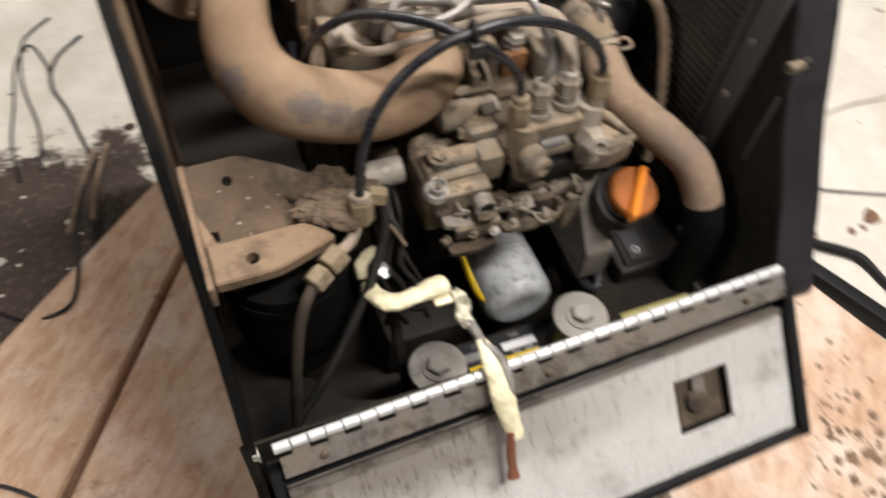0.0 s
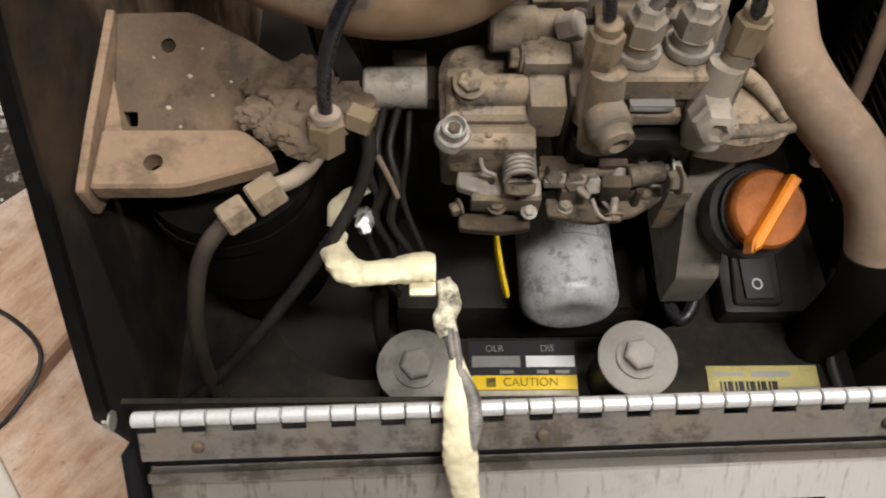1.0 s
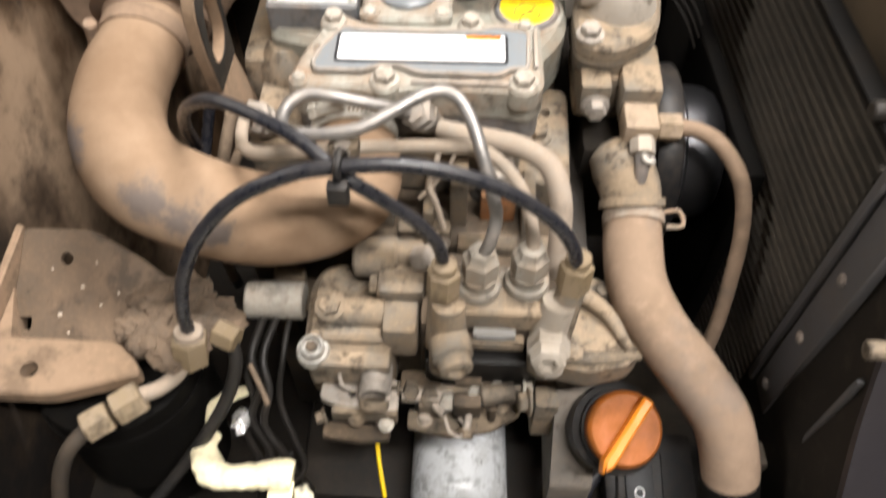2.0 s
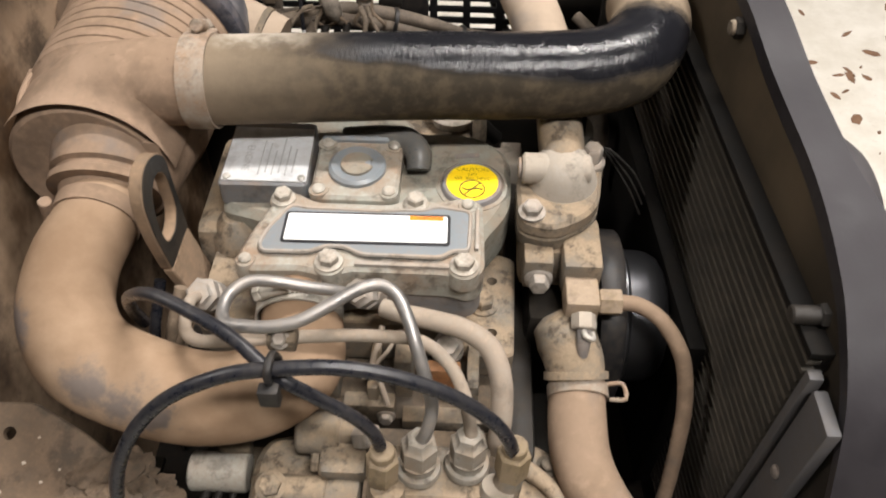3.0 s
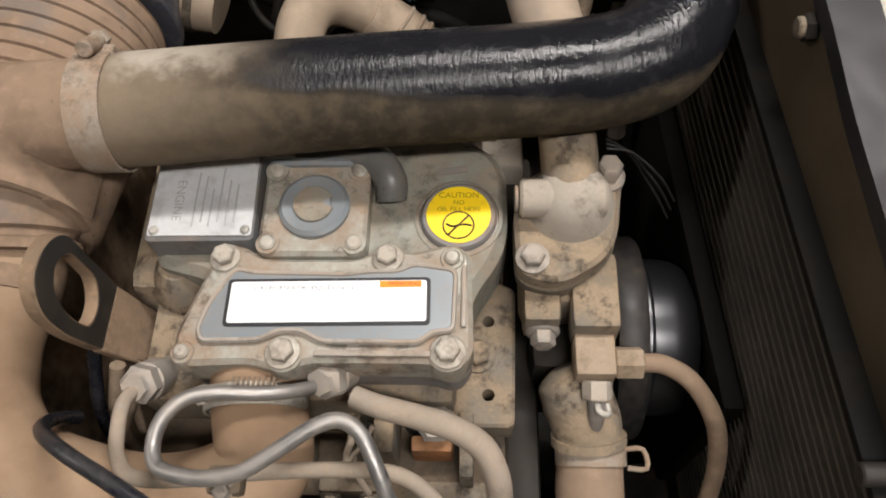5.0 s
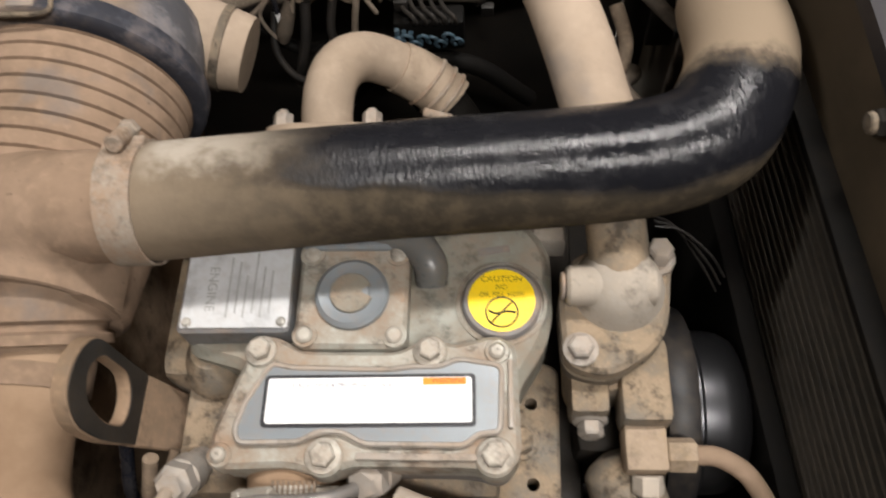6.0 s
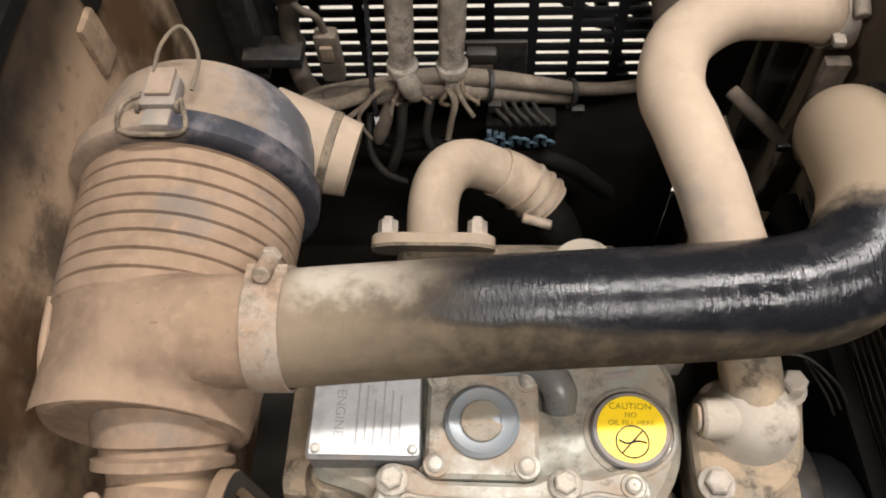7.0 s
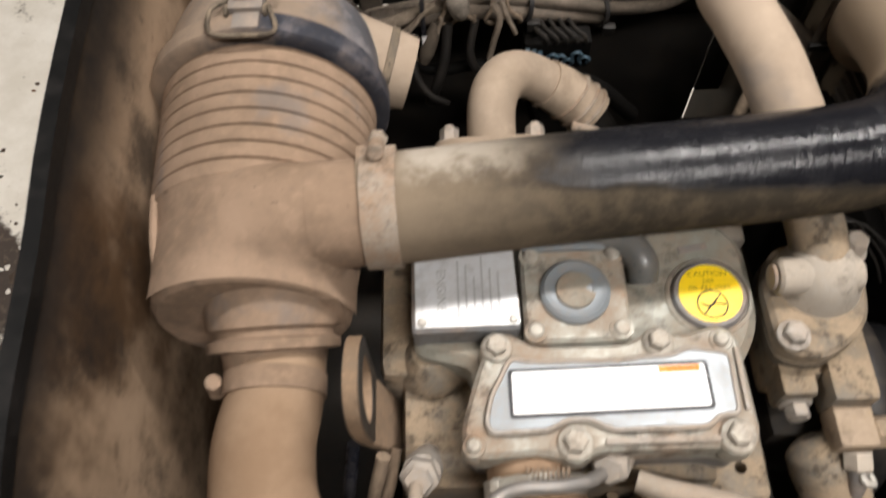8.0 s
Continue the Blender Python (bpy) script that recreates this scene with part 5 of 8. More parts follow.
# ---- thermostat, water pump, hoses ----
def thermostat():
    t = thing("thermostat_housing", (0.415, 0.68, 0.62), "dusty cast thermostat housing with bolted flange", "engine housing")
    out = rounded([(0.383, 0.640), (0.410, 0.633), (0.446, 0.655), (0.452, 0.700), (0.456, 0.716), (0.440, 0.722), (0.425, 0.720), (0.392, 0.715), (0.381, 0.690)], [0.012, 0.012, 0.03, 0.02, 0.008, 0.01, 0.01, 0.012, 0.02], 5)
    part("lower_flange", plate(bmesh.new(), out, 0.668, 0.680, (), None, 0.002), M["dust_iron"], t)
    part("upper_flange", plate(bmesh.new(), [(0.417 + (x - 0.417) * 0.985, 0.68 + (y - 0.68) * 0.985) for x, y in out], 0.6815, 0.694, (), None, 0.003), M["dust_metal"], t)
    part("dome", lathe(bmesh.new(), (0.418, 0.690, 0.690), (0, 0, 1), [(0, 0.030), (0.008, 0.0275), (0.018, 0.0238), (0.026, 0.0190), (0.031, 0.0115), (0.0325, 0.0)], 28, False), M["pale_metal"], t)
    part("outlet", sweep(bmesh.new(), [(0.417, 0.690, 0.704), (0.417, 0.710, 0.711), (0.416, 0.735, 0.715), (0.416, 0.760, 0.722)], [0.0175, 0.0185, 0.0185, 0.0185], 26), M["dust_metal"], t)
    part("sensor_boss", cyl(bmesh.new(), (0.385, 0.686, 0.707), (0.439, 0.686, 0.707), 0.0125, None, 24, 0.002), M["pale_metal"], t)
    part("boss_end", cyl(bmesh.new(), (0.3845, 0.686, 0.707), (0.382, 0.686, 0.707), 0.0085, None, 20, 0.0006), M["dust_grey"], t)
    bolt(t, (0.393, 0.650, 0.694), (0, 0, 1), 0.0075, 0.009, "hex", "dust_steel")
    bolt(t, (0.443, 0.709, 0.694), (0, 0, 1), 0.0080, 0.018, "hex", "dust_steel")
    bm = bmesh.new()
    box(bm, (0.386, 0.632, 0.625), (0.446, 0.70, 0.668), 0.008)
    box(bm, (0.418, 0.612, 0.640), (0.449, 0.665, 0.676), 0.006)
    box(bm, (0.388, 0.618, 0.640), (0.412, 0.645, 0.672), 0.005)
    part("body", bm, M["dust_metal"], t)
    bolt(t, (0.401, 0.619, 0.653), (0, -1, 0.15), 0.0078, 0.012, "hex", "dust_steel")


M["pale_metal"] = dusty("pale_dusty_metal", (0.38, 0.35, 0.31), 0.55, 0.5, 0.15, (0.45, 0.385, 0.31, 1), 30, 0.2, 1.6, 0.2, stain=0.45)
thermostat()


def water_pump():
    t = thing("water_pump", (0.42, 0.60, 0.55), "dusty water pump housing with sensor fittings", "pump")
    bm = bmesh.new()
    box(bm, (0.395, 0.605, 0.50), (0.45, 0.70, 0.618), 0.010)
    part("housing", bm, M["oil_black"], t)
    part("inlet_elbow", sweep(bmesh.new(), [(0.434, 0.548, 0.599), (0.431, 0.568, 0.613), (0.424, 0.584, 0.623), (0.417, 0.595, 0.630), (0.414, 0.600, 0.633)], [0.0205, 0.0232, 0.0240, 0.0205, 0.0090], 30, 8), M["dust_metal"], t)
    part("elbow_collar", lathe(bmesh.new(), (0.4325, 0.560, 0.6075), (0.05, -0.75, -0.5), [(-0.003, 0.0215), (-0.003, 0.0250), (0.003, 0.0250), (0.003, 0.0215)], 30, False), M["dust_metal"], t)
    sb = part("sensor_block", box(bmesh.new(), (0.420, 0.5855, 0.640), (0.4455, 0.614, 0.664), 0.003), M["brass"], t, "dusty brass block")
    part("fitting_nut", cyl(bmesh.new(), (0.4455, 0.597, 0.654), (0.4630, 0.597, 0.654), 0.0105, None, 6, 0.001), M["brass"], sb)
    part("sensor_nut", cyl(bmesh.new(), (0.434, 0.5855, 0.653), (0.434, 0.574, 0.648), 0.0095, None, 6, 0.001), M["pale_metal"], sb)
    bm = bmesh.new()
    sweep(bm, [(0.434, 0.574, 0.650), (0.434, 0.566, 0.652), (0.440, 0.5645, 0.650), (0.440, 0.571, 0.648)], 0.0022, 8, 4)
    part("spade_terminal", bm, M["zinc"], sb)
    part("sensor_tail", sweep(bmesh.new(), [(0.434, 0.575, 0.648), (0.434, 0.566, 0.640), (0.434, 0.560, 0.628)], [0.006, 0.0055, 0.004], 12), M["dust_grey"], sb)


water_pump()


def fan_pulley():
    t = thing("fan_pulley", (0.48, 0.66, 0.60), "polished pulley with a black belt", "pulley")
    c = V(0.452, 0.645, 0.575)
    part("belt", lathe(bmesh.new(), c, (1, 0, 0), [(0, 0.060), (0.0, 0.0735), (0.004, 0.0750), (0.018, 0.0750), (0.020, 0.0735), (0.020, 0.060)], 56), M["black_plastic"], t, "black rubber belt")
    part("hub", lathe(bmesh.new(), c + V(0.020, 0, 0), (1, 0, 0), [(0, 0.062), (0.004, 0.062), (0.007, 0.058), (0.020, 0.0575), (0.028, 0.0560), (0.035, 0.052), (0.040, 0.045), (0.043, 0.034), (0.044, 0.02)], 56), M["chrome"], t, "polished steel hub")


fan_pulley()


def hose(name, label, pts, r, mat, seg=24, n=8, cat="hose", start=(0, 0, 1)):
    t = thing(name, pts[0], label, cat)
    part("rubber", sweep(bmesh.new(), pts, r, seg, n, 1.0, start), M[mat], t)
    return t


M["matt_black"] = dusty("matt_black_rubber", (0.007, 0.0065, 0.006), 0.05, 0.7, 0, (0.030, 0.024, 0.018, 1), 20, 0.0, 1.2, 0.15, spec=0.08)


def coolant_hoses():
    t = hose("lower_radiator_hose", "curved dusty tan radiator hose", [(0.434, 0.558, 0.603), (0.433, 0.530, 0.594), (0.436, 0.500, 0.584), (0.450, 0.470, 0.575), (0.474, 0.443, 0.560), (0.498, 0.418, 0.538), (0.509, 0.396, 0.510), (0.513, 0.382, 0.488)],
             [0.0215, 0.0225, 0.0225, 0.022, 0.022, 0.0215, 0.0215, 0.021], "dust_hose", 30)
    # Added black section: the shade the hose drops into, put into the colour.
    part("coupling", sweep(bmesh.new(), [(0.5105, 0.389, 0.500), (0.5135, 0.380, 0.482), (0.517, 0.374, 0.455), (0.520, 0.372, 0.41), (0.521, 0.372, 0.352)], 0.0222, 24, 6), M["matt_black"], t, "near-black lower end of the hose, darkened as shade")
    spring_clamp(t, (0.434, 0.549, 0.600), (0, -1, -0.25), 0.0222, (1, 0, 0.25), "clamp_dust")
    t = hose("upper_radiator_hose", "S-shaped dusty tan radiator hose", [(0.416, 0.742, 0.718), (0.416, 0.765, 0.728), (0.406, 0.790, 0.742), (0.396, 0.825, 0.754), (0.386, 0.862, 0.758), (0.378, 0.895, 0.760), (0.388, 0.932, 0.764), (0.420, 0.956, 0.768), (0.458, 0.962, 0.764), (0.495, 0.968, 0.752), (0.535, 0.975, 0.735)],
             [0.021, 0.0215, 0.022, 0.0222, 0.0222, 0.0222, 0.0222, 0.022, 0.0215, 0.021, 0.021], "dust_hose_clean", 30)
    spring_clamp(t, (0.416, 0.748, 0.721), (0, 1, 0.4), 0.0212, (1, 0, 0.4))
    hose_clamp(t, (0.500, 0.969, 0.750), (1, 0.15, -0.35), 0.0215, 0.012, (0, -0.4, 1), "dust_steel")
    part("clamp_tail", box(bmesh.new(), (0.494, 0.938, 0.750), (0.503, 0.952, 0.756), 0.002), M["dust_steel"], t)
    hose("coolant_line", "thin dusty rubber coolant line", [(0.463, 0.597, 0.654), (0.478, 0.596, 0.652), (0.496, 0.586, 0.645), (0.511, 0.565, 0.628), (0.517, 0.545, 0.595), (0.516, 0.525, 0.555), (0.512, 0.505, 0.515), (0.506, 0.49, 0.46)], 0.0062, "dust_hose", 14)


coolant_hoses()


def radiator():
    t = thing("radiator", (0.54, 0.62, 0.36), "black finned radiator with grey steel edge bar", "radiator")
    part("core", taper(box(bmesh.new(), (0.5495, 0.482, 0.40), (0.5535, 0.90, 0.7535))), M["grease"], t)
    bm = bmesh.new()
    z = 0.405
    while z < 0.752:
        box(bm, (0.5415, 0.483, z), (0.5497, 0.898, z + 0.0030))
        z += 0.0098
    fin = part("fin_pack", taper(bm), M["fin"], t, "thin dusty radiator fins")
    tagged(fin, "", "", "", "stuff")
    part("edge_bar", box(bmesh.new(), (0.5440, 0.4400, 0.50), (0.5530, 0.4700, 0.742), 0.0020), M["grey_edge"], t, "grey steel edge channel")
    part("edge_lip", box(bmesh.new(), (0.5410, 0.4725, 0.495), (0.5495, 0.4800, 0.748), 0.001), M["grey_edge"], t)
    for z in (0.520, 0.594, 0.667):
        bolt(t, (0.5440, 0.456, z), (-1, 0, 0), 0.0045, 0.003, "cross", "dust_grey", "edge_rivet")
    part("seam_strip", box(bmesh.new(), (0.5500, 0.398, 0.52), (0.5545, 0.402, 0.640), 0.0008), M["grey_edge"], t)
    part("shroud", taper(box(bmesh.new(), (0.524, 0.575, 0.40), (0.538, 0.90, 0.628), 0.003)), M["matt_black"], t, "black fan shroud")
    # Added black strip that keeps the top fin from catching light.
    part("top_tank", taper(box(bmesh.new(), (0.5400, 0.482, 0.7540), (0.5550, 0.90, 0.7600), 0.0015)), M["matt_black"], t, "black strip added over the top fin")


M["valve_grey"] = dusty("grimy_grey_valve", (0.34, 0.325, 0.29), 0.50, 0.42, 0.3, (0.345, 0.275, 0.205, 1), 46, 0.15, 2.4, 0.3, stain=0.65)
M["grease"] = dusty("black_grease", (0.008, 0.0075, 0.007), 0.02, 0.35, 0, (0.05, 0.038, 0.027, 1), 40, 0.0, 1.6, 0.3, spec=0.3)
M["fin"] = dusty("dusty_black_fin", (0.045, 0.042, 0.038), 0.30, 0.45, 0.1, (0.180, 0.152, 0.118, 1), 14, 0.1, 1.0, 0.1, spec=0.3)
M["grey_edge"] = dusty("grey_painted_edge", (0.080, 0.078, 0.081), 0.05, 0.5, 0.1, (0.15, 0.12, 0.09, 1), 25, 0.0, 1.0, 0.1, spec=0.2)
radiator()


# ---- fuel injection pump and its lines ----
def injection_pump():
    t = thing("injection_pump", (0.29, 0.47, 0.52), "dust-caked injection pump with governor housing", "fuel pump")
    # governor housing
    out = rounded([(0.194, 0.434), (0.256, 0.434), (0.258, 0.470), (0.246, 0.502), (0.226, 0.512), (0.200, 0.508), (0.192, 0.490)], [0.006, 0.006, 0.008, 0.01, 0.012, 0.012, 0.01])
    part("governor_housing", plate(bmesh.new(), out, 0.520, 0.588, (), None, 0.006), M["dust_metal"], t)
    part("governor_cover", plate(bmesh.new(), rounded([(0.197, 0.440), (0.252, 0.440), (0.252, 0.476), (0.197, 0.476)], 0.005), 0.585, 0.594, (), None, 0.003), M["dust_metal"], t)
    part("spring_case", cyl(bmesh.new(), (0.204, 0.4615, 0.594), (0.252, 0.4615, 0.594), 0.0115, None, 22, 0.002), M["dust_metal"], t)
    bolt(t, (0.2125, 0.460, 0.604), (0, -0.25, 0.95), 0.0078, 0.008, "hex", "dust_metal", "bolt", 15)
    part("case_end", box(bmesh.new(), (0.250, 0.440, 0.570), (0.275, 0.482, 0.606), 0.005), M["dust_metal"], t)
    # stop-screw ring and drilled foot
    ring = part("stop_screw_boss", lathe(bmesh.new(), (0.201, 0.436, 0.578), (0.06, -0.20, 0.95), [(0.001, 0.0122), (0.007, 0.0120), (0.010, 0.0108), (0.011, 0.0088), (0.016, 0.0086), (0.0195, 0.0082), (0.0205, 0.0070), (0.016, 0.0054)], 26), M["worn_zinc"], t, "bright bare metal screw boss")
    part("stop_screw", lathe(bmesh.new(), (0.2018, 0.4330, 0.592), (0.06, -0.20, 0.95), [(0, 0.0046), (0.004, 0.0044), (0.005, 0.0030)], 6), M["oil_dust"], ring)
    out = rounded([(0.198, 0.424), (0.256, 0.424), (0.256, 0.447), (0.198, 0.447)], 0.003)
    part("drilled_foot", plate(bmesh.new(), out, 0.555, 0.5835, [circle(0.2245, 0.4350, 0.0033, 12)], None, 0.001), M["dust_metal"], t)
    # pieces on top of the governor
    part("cap_cylinder", cyl(bmesh.new(), (0.226, 0.500, 0.610), (0.258, 0.500, 0.610), 0.0155, None, 24, 0.002), M["dust_metal"], t)
    part("cap_neck", cyl(bmesh.new(), (0.256, 0.502, 0.610), (0.276, 0.502, 0.610), 0.0120, None, 20, 0.002), M["dust_metal"], t)
    part("hex_plug", cyl(bmesh.new(), (0.272, 0.494, 0.618), (0.283, 0.490, 0.626), 0.0100, None, 6, 0.001), M["dust_steel"], t)
    part("bridge", box(bmesh.new(), (0.246, 0.466, 0.596), (0.279, 0.491, 0.616), 0.006), M["dust_metal"], t)
    bolt(t, (0.2465, 0.4785, 0.606), (-1, 0, 0.1), 0.0068, 0.008, "hex", "dust_metal")
    # pump body
    part("pump_body", box(bmesh.new(), (0.276, 0.448, 0.520), (0.374, 0.510, 0.606), 0.006), M["oil_dust"], t)
    part("pump_front", box(bmesh.new(), (0.280, 0.432, 0.520), (0.362, 0.452, 0.580), 0.005), M["grease"], t)
    part("valve_deck", plate(bmesh.new(), rounded([(0.298, 0.446), (0.362, 0.446), (0.366, 0.486), (0.298, 0.486)], 0.004), 0.606, 0.626, (), None, 0.002), M["dust_metal"], t)
    nm = part("name_tag", box(bmesh.new(), (0.314, 0.4405, 0.600), (0.343, 0.4470, 0.6065), 0.0006), M["silver_label"], t, "small silver maker tag")
    bars([(0.3165, 0.4398, 0.020, 0.0004)], nm, pose(0, 0, 0.6015), "ink_grey", "printed_bar", 0.003)
    part("name_shelf", box(bmesh.new(), (0.306, 0.4395, 0.586), (0.350, 0.448, 0.596), 0.002), M["dust_metal"], t)
    # delivery valves
    for x, y, z in ((0.316, 0.467, 0.626), (0.349, 0.471, 0.626)):
        d = Vector((0.03, 0.10, 1)).normalized()
        p = Vector((x, y, z))
        v = part("delivery_valve", lathe(bmesh.new(), p, d, [(0, 0.0155), (0.003, 0.0158), (0.0055, 0.0150), (0.0055, 0.0118), (0.012, 0.0115), (0.014, 0.0128)], 24), M["valve_grey"], t, "grey grimy delivery valve")
        part("pipe_nut", lathe(bmesh.new(), p + d * 0.0135, d, [(0, 0.0128), (0.016, 0.0128), (0.0185, 0.0098), (0.024, 0.0088), (0.026, 0.006)], 6), M["valve_grey"], v)
    # front banjo fittings: left and right
    for x, y, tip, lean, mat in ((0.297, 0.443, (0.302, 0.424, 0.603), (-0.015, 0.25, 1), "dust_metal"), (0.366, 0.446, (0.364, 0.419, 0.612), (0.16, 0.30, 1), "pale_metal")):
        b = part("banjo_body", sweep(bmesh.new(), [(x, y - 0.012, 0.575), (x, y, 0.600), Vector((x, y, 0.600)) + Vector(lean) * 0.030], [0.0135, 0.0135, 0.0115], 18, 4), M[mat], t)
        d = (Vector(tip) - Vector((x, y - 0.002, 0.603))).normalized()
        part("plug", lathe(bmesh.new(), Vector((x, y - 0.006, 0.603)), d, [(0, 0.0150), (0.014, 0.0145), (0.016, 0.0120), (0.024, 0.0115), (0.026, 0.0070), (0.022, 0.0050)], 6 if x > 0.33 else 18), M[mat], b)
    out = rounded([(0.370, 0.440), (0.398, 0.434), (0.430, 0.442), (0.442, 0.462), (0.432, 0.500), (0.402, 0.520), (0.370, 0.518)], [0.003, 0.006, 0.010, 0.012, 0.012, 0.010, 0.003])
    part("side_plate", plate(bmesh.new(), out, 0.548, 0.572, [circle(0.424, 0.466, 0.0052, 14)], None, 0.003), M["dust_metal"], t)
    part("plate_rib", sweep(bmesh.new(), [(0.374, 0.505, 0.574), (0.395, 0.494, 0.578), (0.414, 0.478, 0.577), (0.428, 0.452, 0.572)], [0.006, 0.007, 0.006, 0.004], 12, 5), M["dust_metal"], t)
    bolt(t, (0.412, 0.500, 0.572), (0, 0, 1), 0.0065, 0.008, "hex", "dust_iron", "bolt", 10)
    bolt(t, (0.388, 0.446, 0.572), (0, -0.2, 1), 0.0058, 0.008, "hex", "dust_metal", "bolt", 25)
    part("ear_rib", sweep(bmesh.new(), [(0.368, 0.446, 0.572), (0.392, 0.444, 0.572), (0.416, 0.446, 0.570), (0.436, 0.452, 0.566)], [0.0065, 0.006, 0.0055, 0.0045], 10, 4), M["dust_iron"], t)
    bolt(t, (0.357, 0.418, 0.552), (-1, -0.15, 0.1), 0.0072, 0.009, "hex", "dust_metal", "bolt", 12)
    # control rack, lever and return spring, tucked up under the housing
    upper = set(t.children)
    lever = part("control_lever", plate(bmesh.new(), rounded([(0.204, 0.404), (0.222, 0.398), (0.262, 0.396), (0.262, 0.420), (0.238, 0.424), (0.206, 0.420)], 0.004), 0.534, 0.541, [circle(0.228, 0.408, 0.003, 10)], None, 0.001), M["dust_steel"], t, "worn steel control lever")
    part("lever_tab", box(bmesh.new(), (0.214, 0.393, 0.524), (0.262, 0.400, 0.540), 0.002), M["dust_iron"], lever)
    bm = bmesh.new()
    coil = [(0.2460 + 0.0098 * math.cos(a), 0.4225 - 0.024 * a / 44.0, 0.556 + 0.0098 * math.sin(a)) for a in [i * 0.5 for i in range(89)]]
    sweep(bm, coil, 0.0019, 6, 1)
    part("return_spring", bm, M["dust_steel"], t, "wound steel return spring")
    part("spring_cap", lathe(bmesh.new(), (0.246, 0.399, 0.553), (0, -0.6, -0.5), [(0, 0.0105), (0.006, 0.0105), (0.0075, 0.0085), (0.0075, 0.004)], 20), M["dust_iron"], t)
    part("spring_wire", sweep(bmesh.new(), [(0.240, 0.428, 0.568), (0.224, 0.427, 0.568), (0.220, 0.418, 0.562), (0.222, 0.408, 0.556), (0.230, 0.405, 0.553)], 0.0016, 8, 5), M["dust_steel"], t)
    part("rack_link", box(bmesh.new(), (0.264, 0.405, 0.535), (0.300, 0.413, 0.543), 0.002), M["dust_steel"], t)
    for x, y, r, h in ((0.270, 0.420, 0.006, 0.018), (0.284, 0.414, 0.0075, 0.012), (0.297, 0.412, 0.0065, 0.014), (0.318, 0.420, 0.007, 0.010), (0.333, 0.424, 0.0055, 0.012)):
        part("adjusting_nut", cyl(bmesh.new(), (x, y, 0.535), (x + 0.001, y - h * 0.7, 0.535 + h * 0.6), r, None, 6, 0.0008), M["dust_iron" if x < 0.29 else "zinc_dust"], t)
    part("linkage_bar", box(bmesh.new(), (0.262, 0.416, 0.522), (0.340, 0.430, 0.540), 0.003), M["oil_dust"], t)
    part("lock_plate", box(bmesh.new(), (0.276, 0.402, 0.512), (0.296, 0.418, 0.536), 0.003), M["dust_iron"], t)
    for ob in t.children:
        if ob not in upper:
            ob.location += V(0, 0.010, 0.011)


injection_pump()


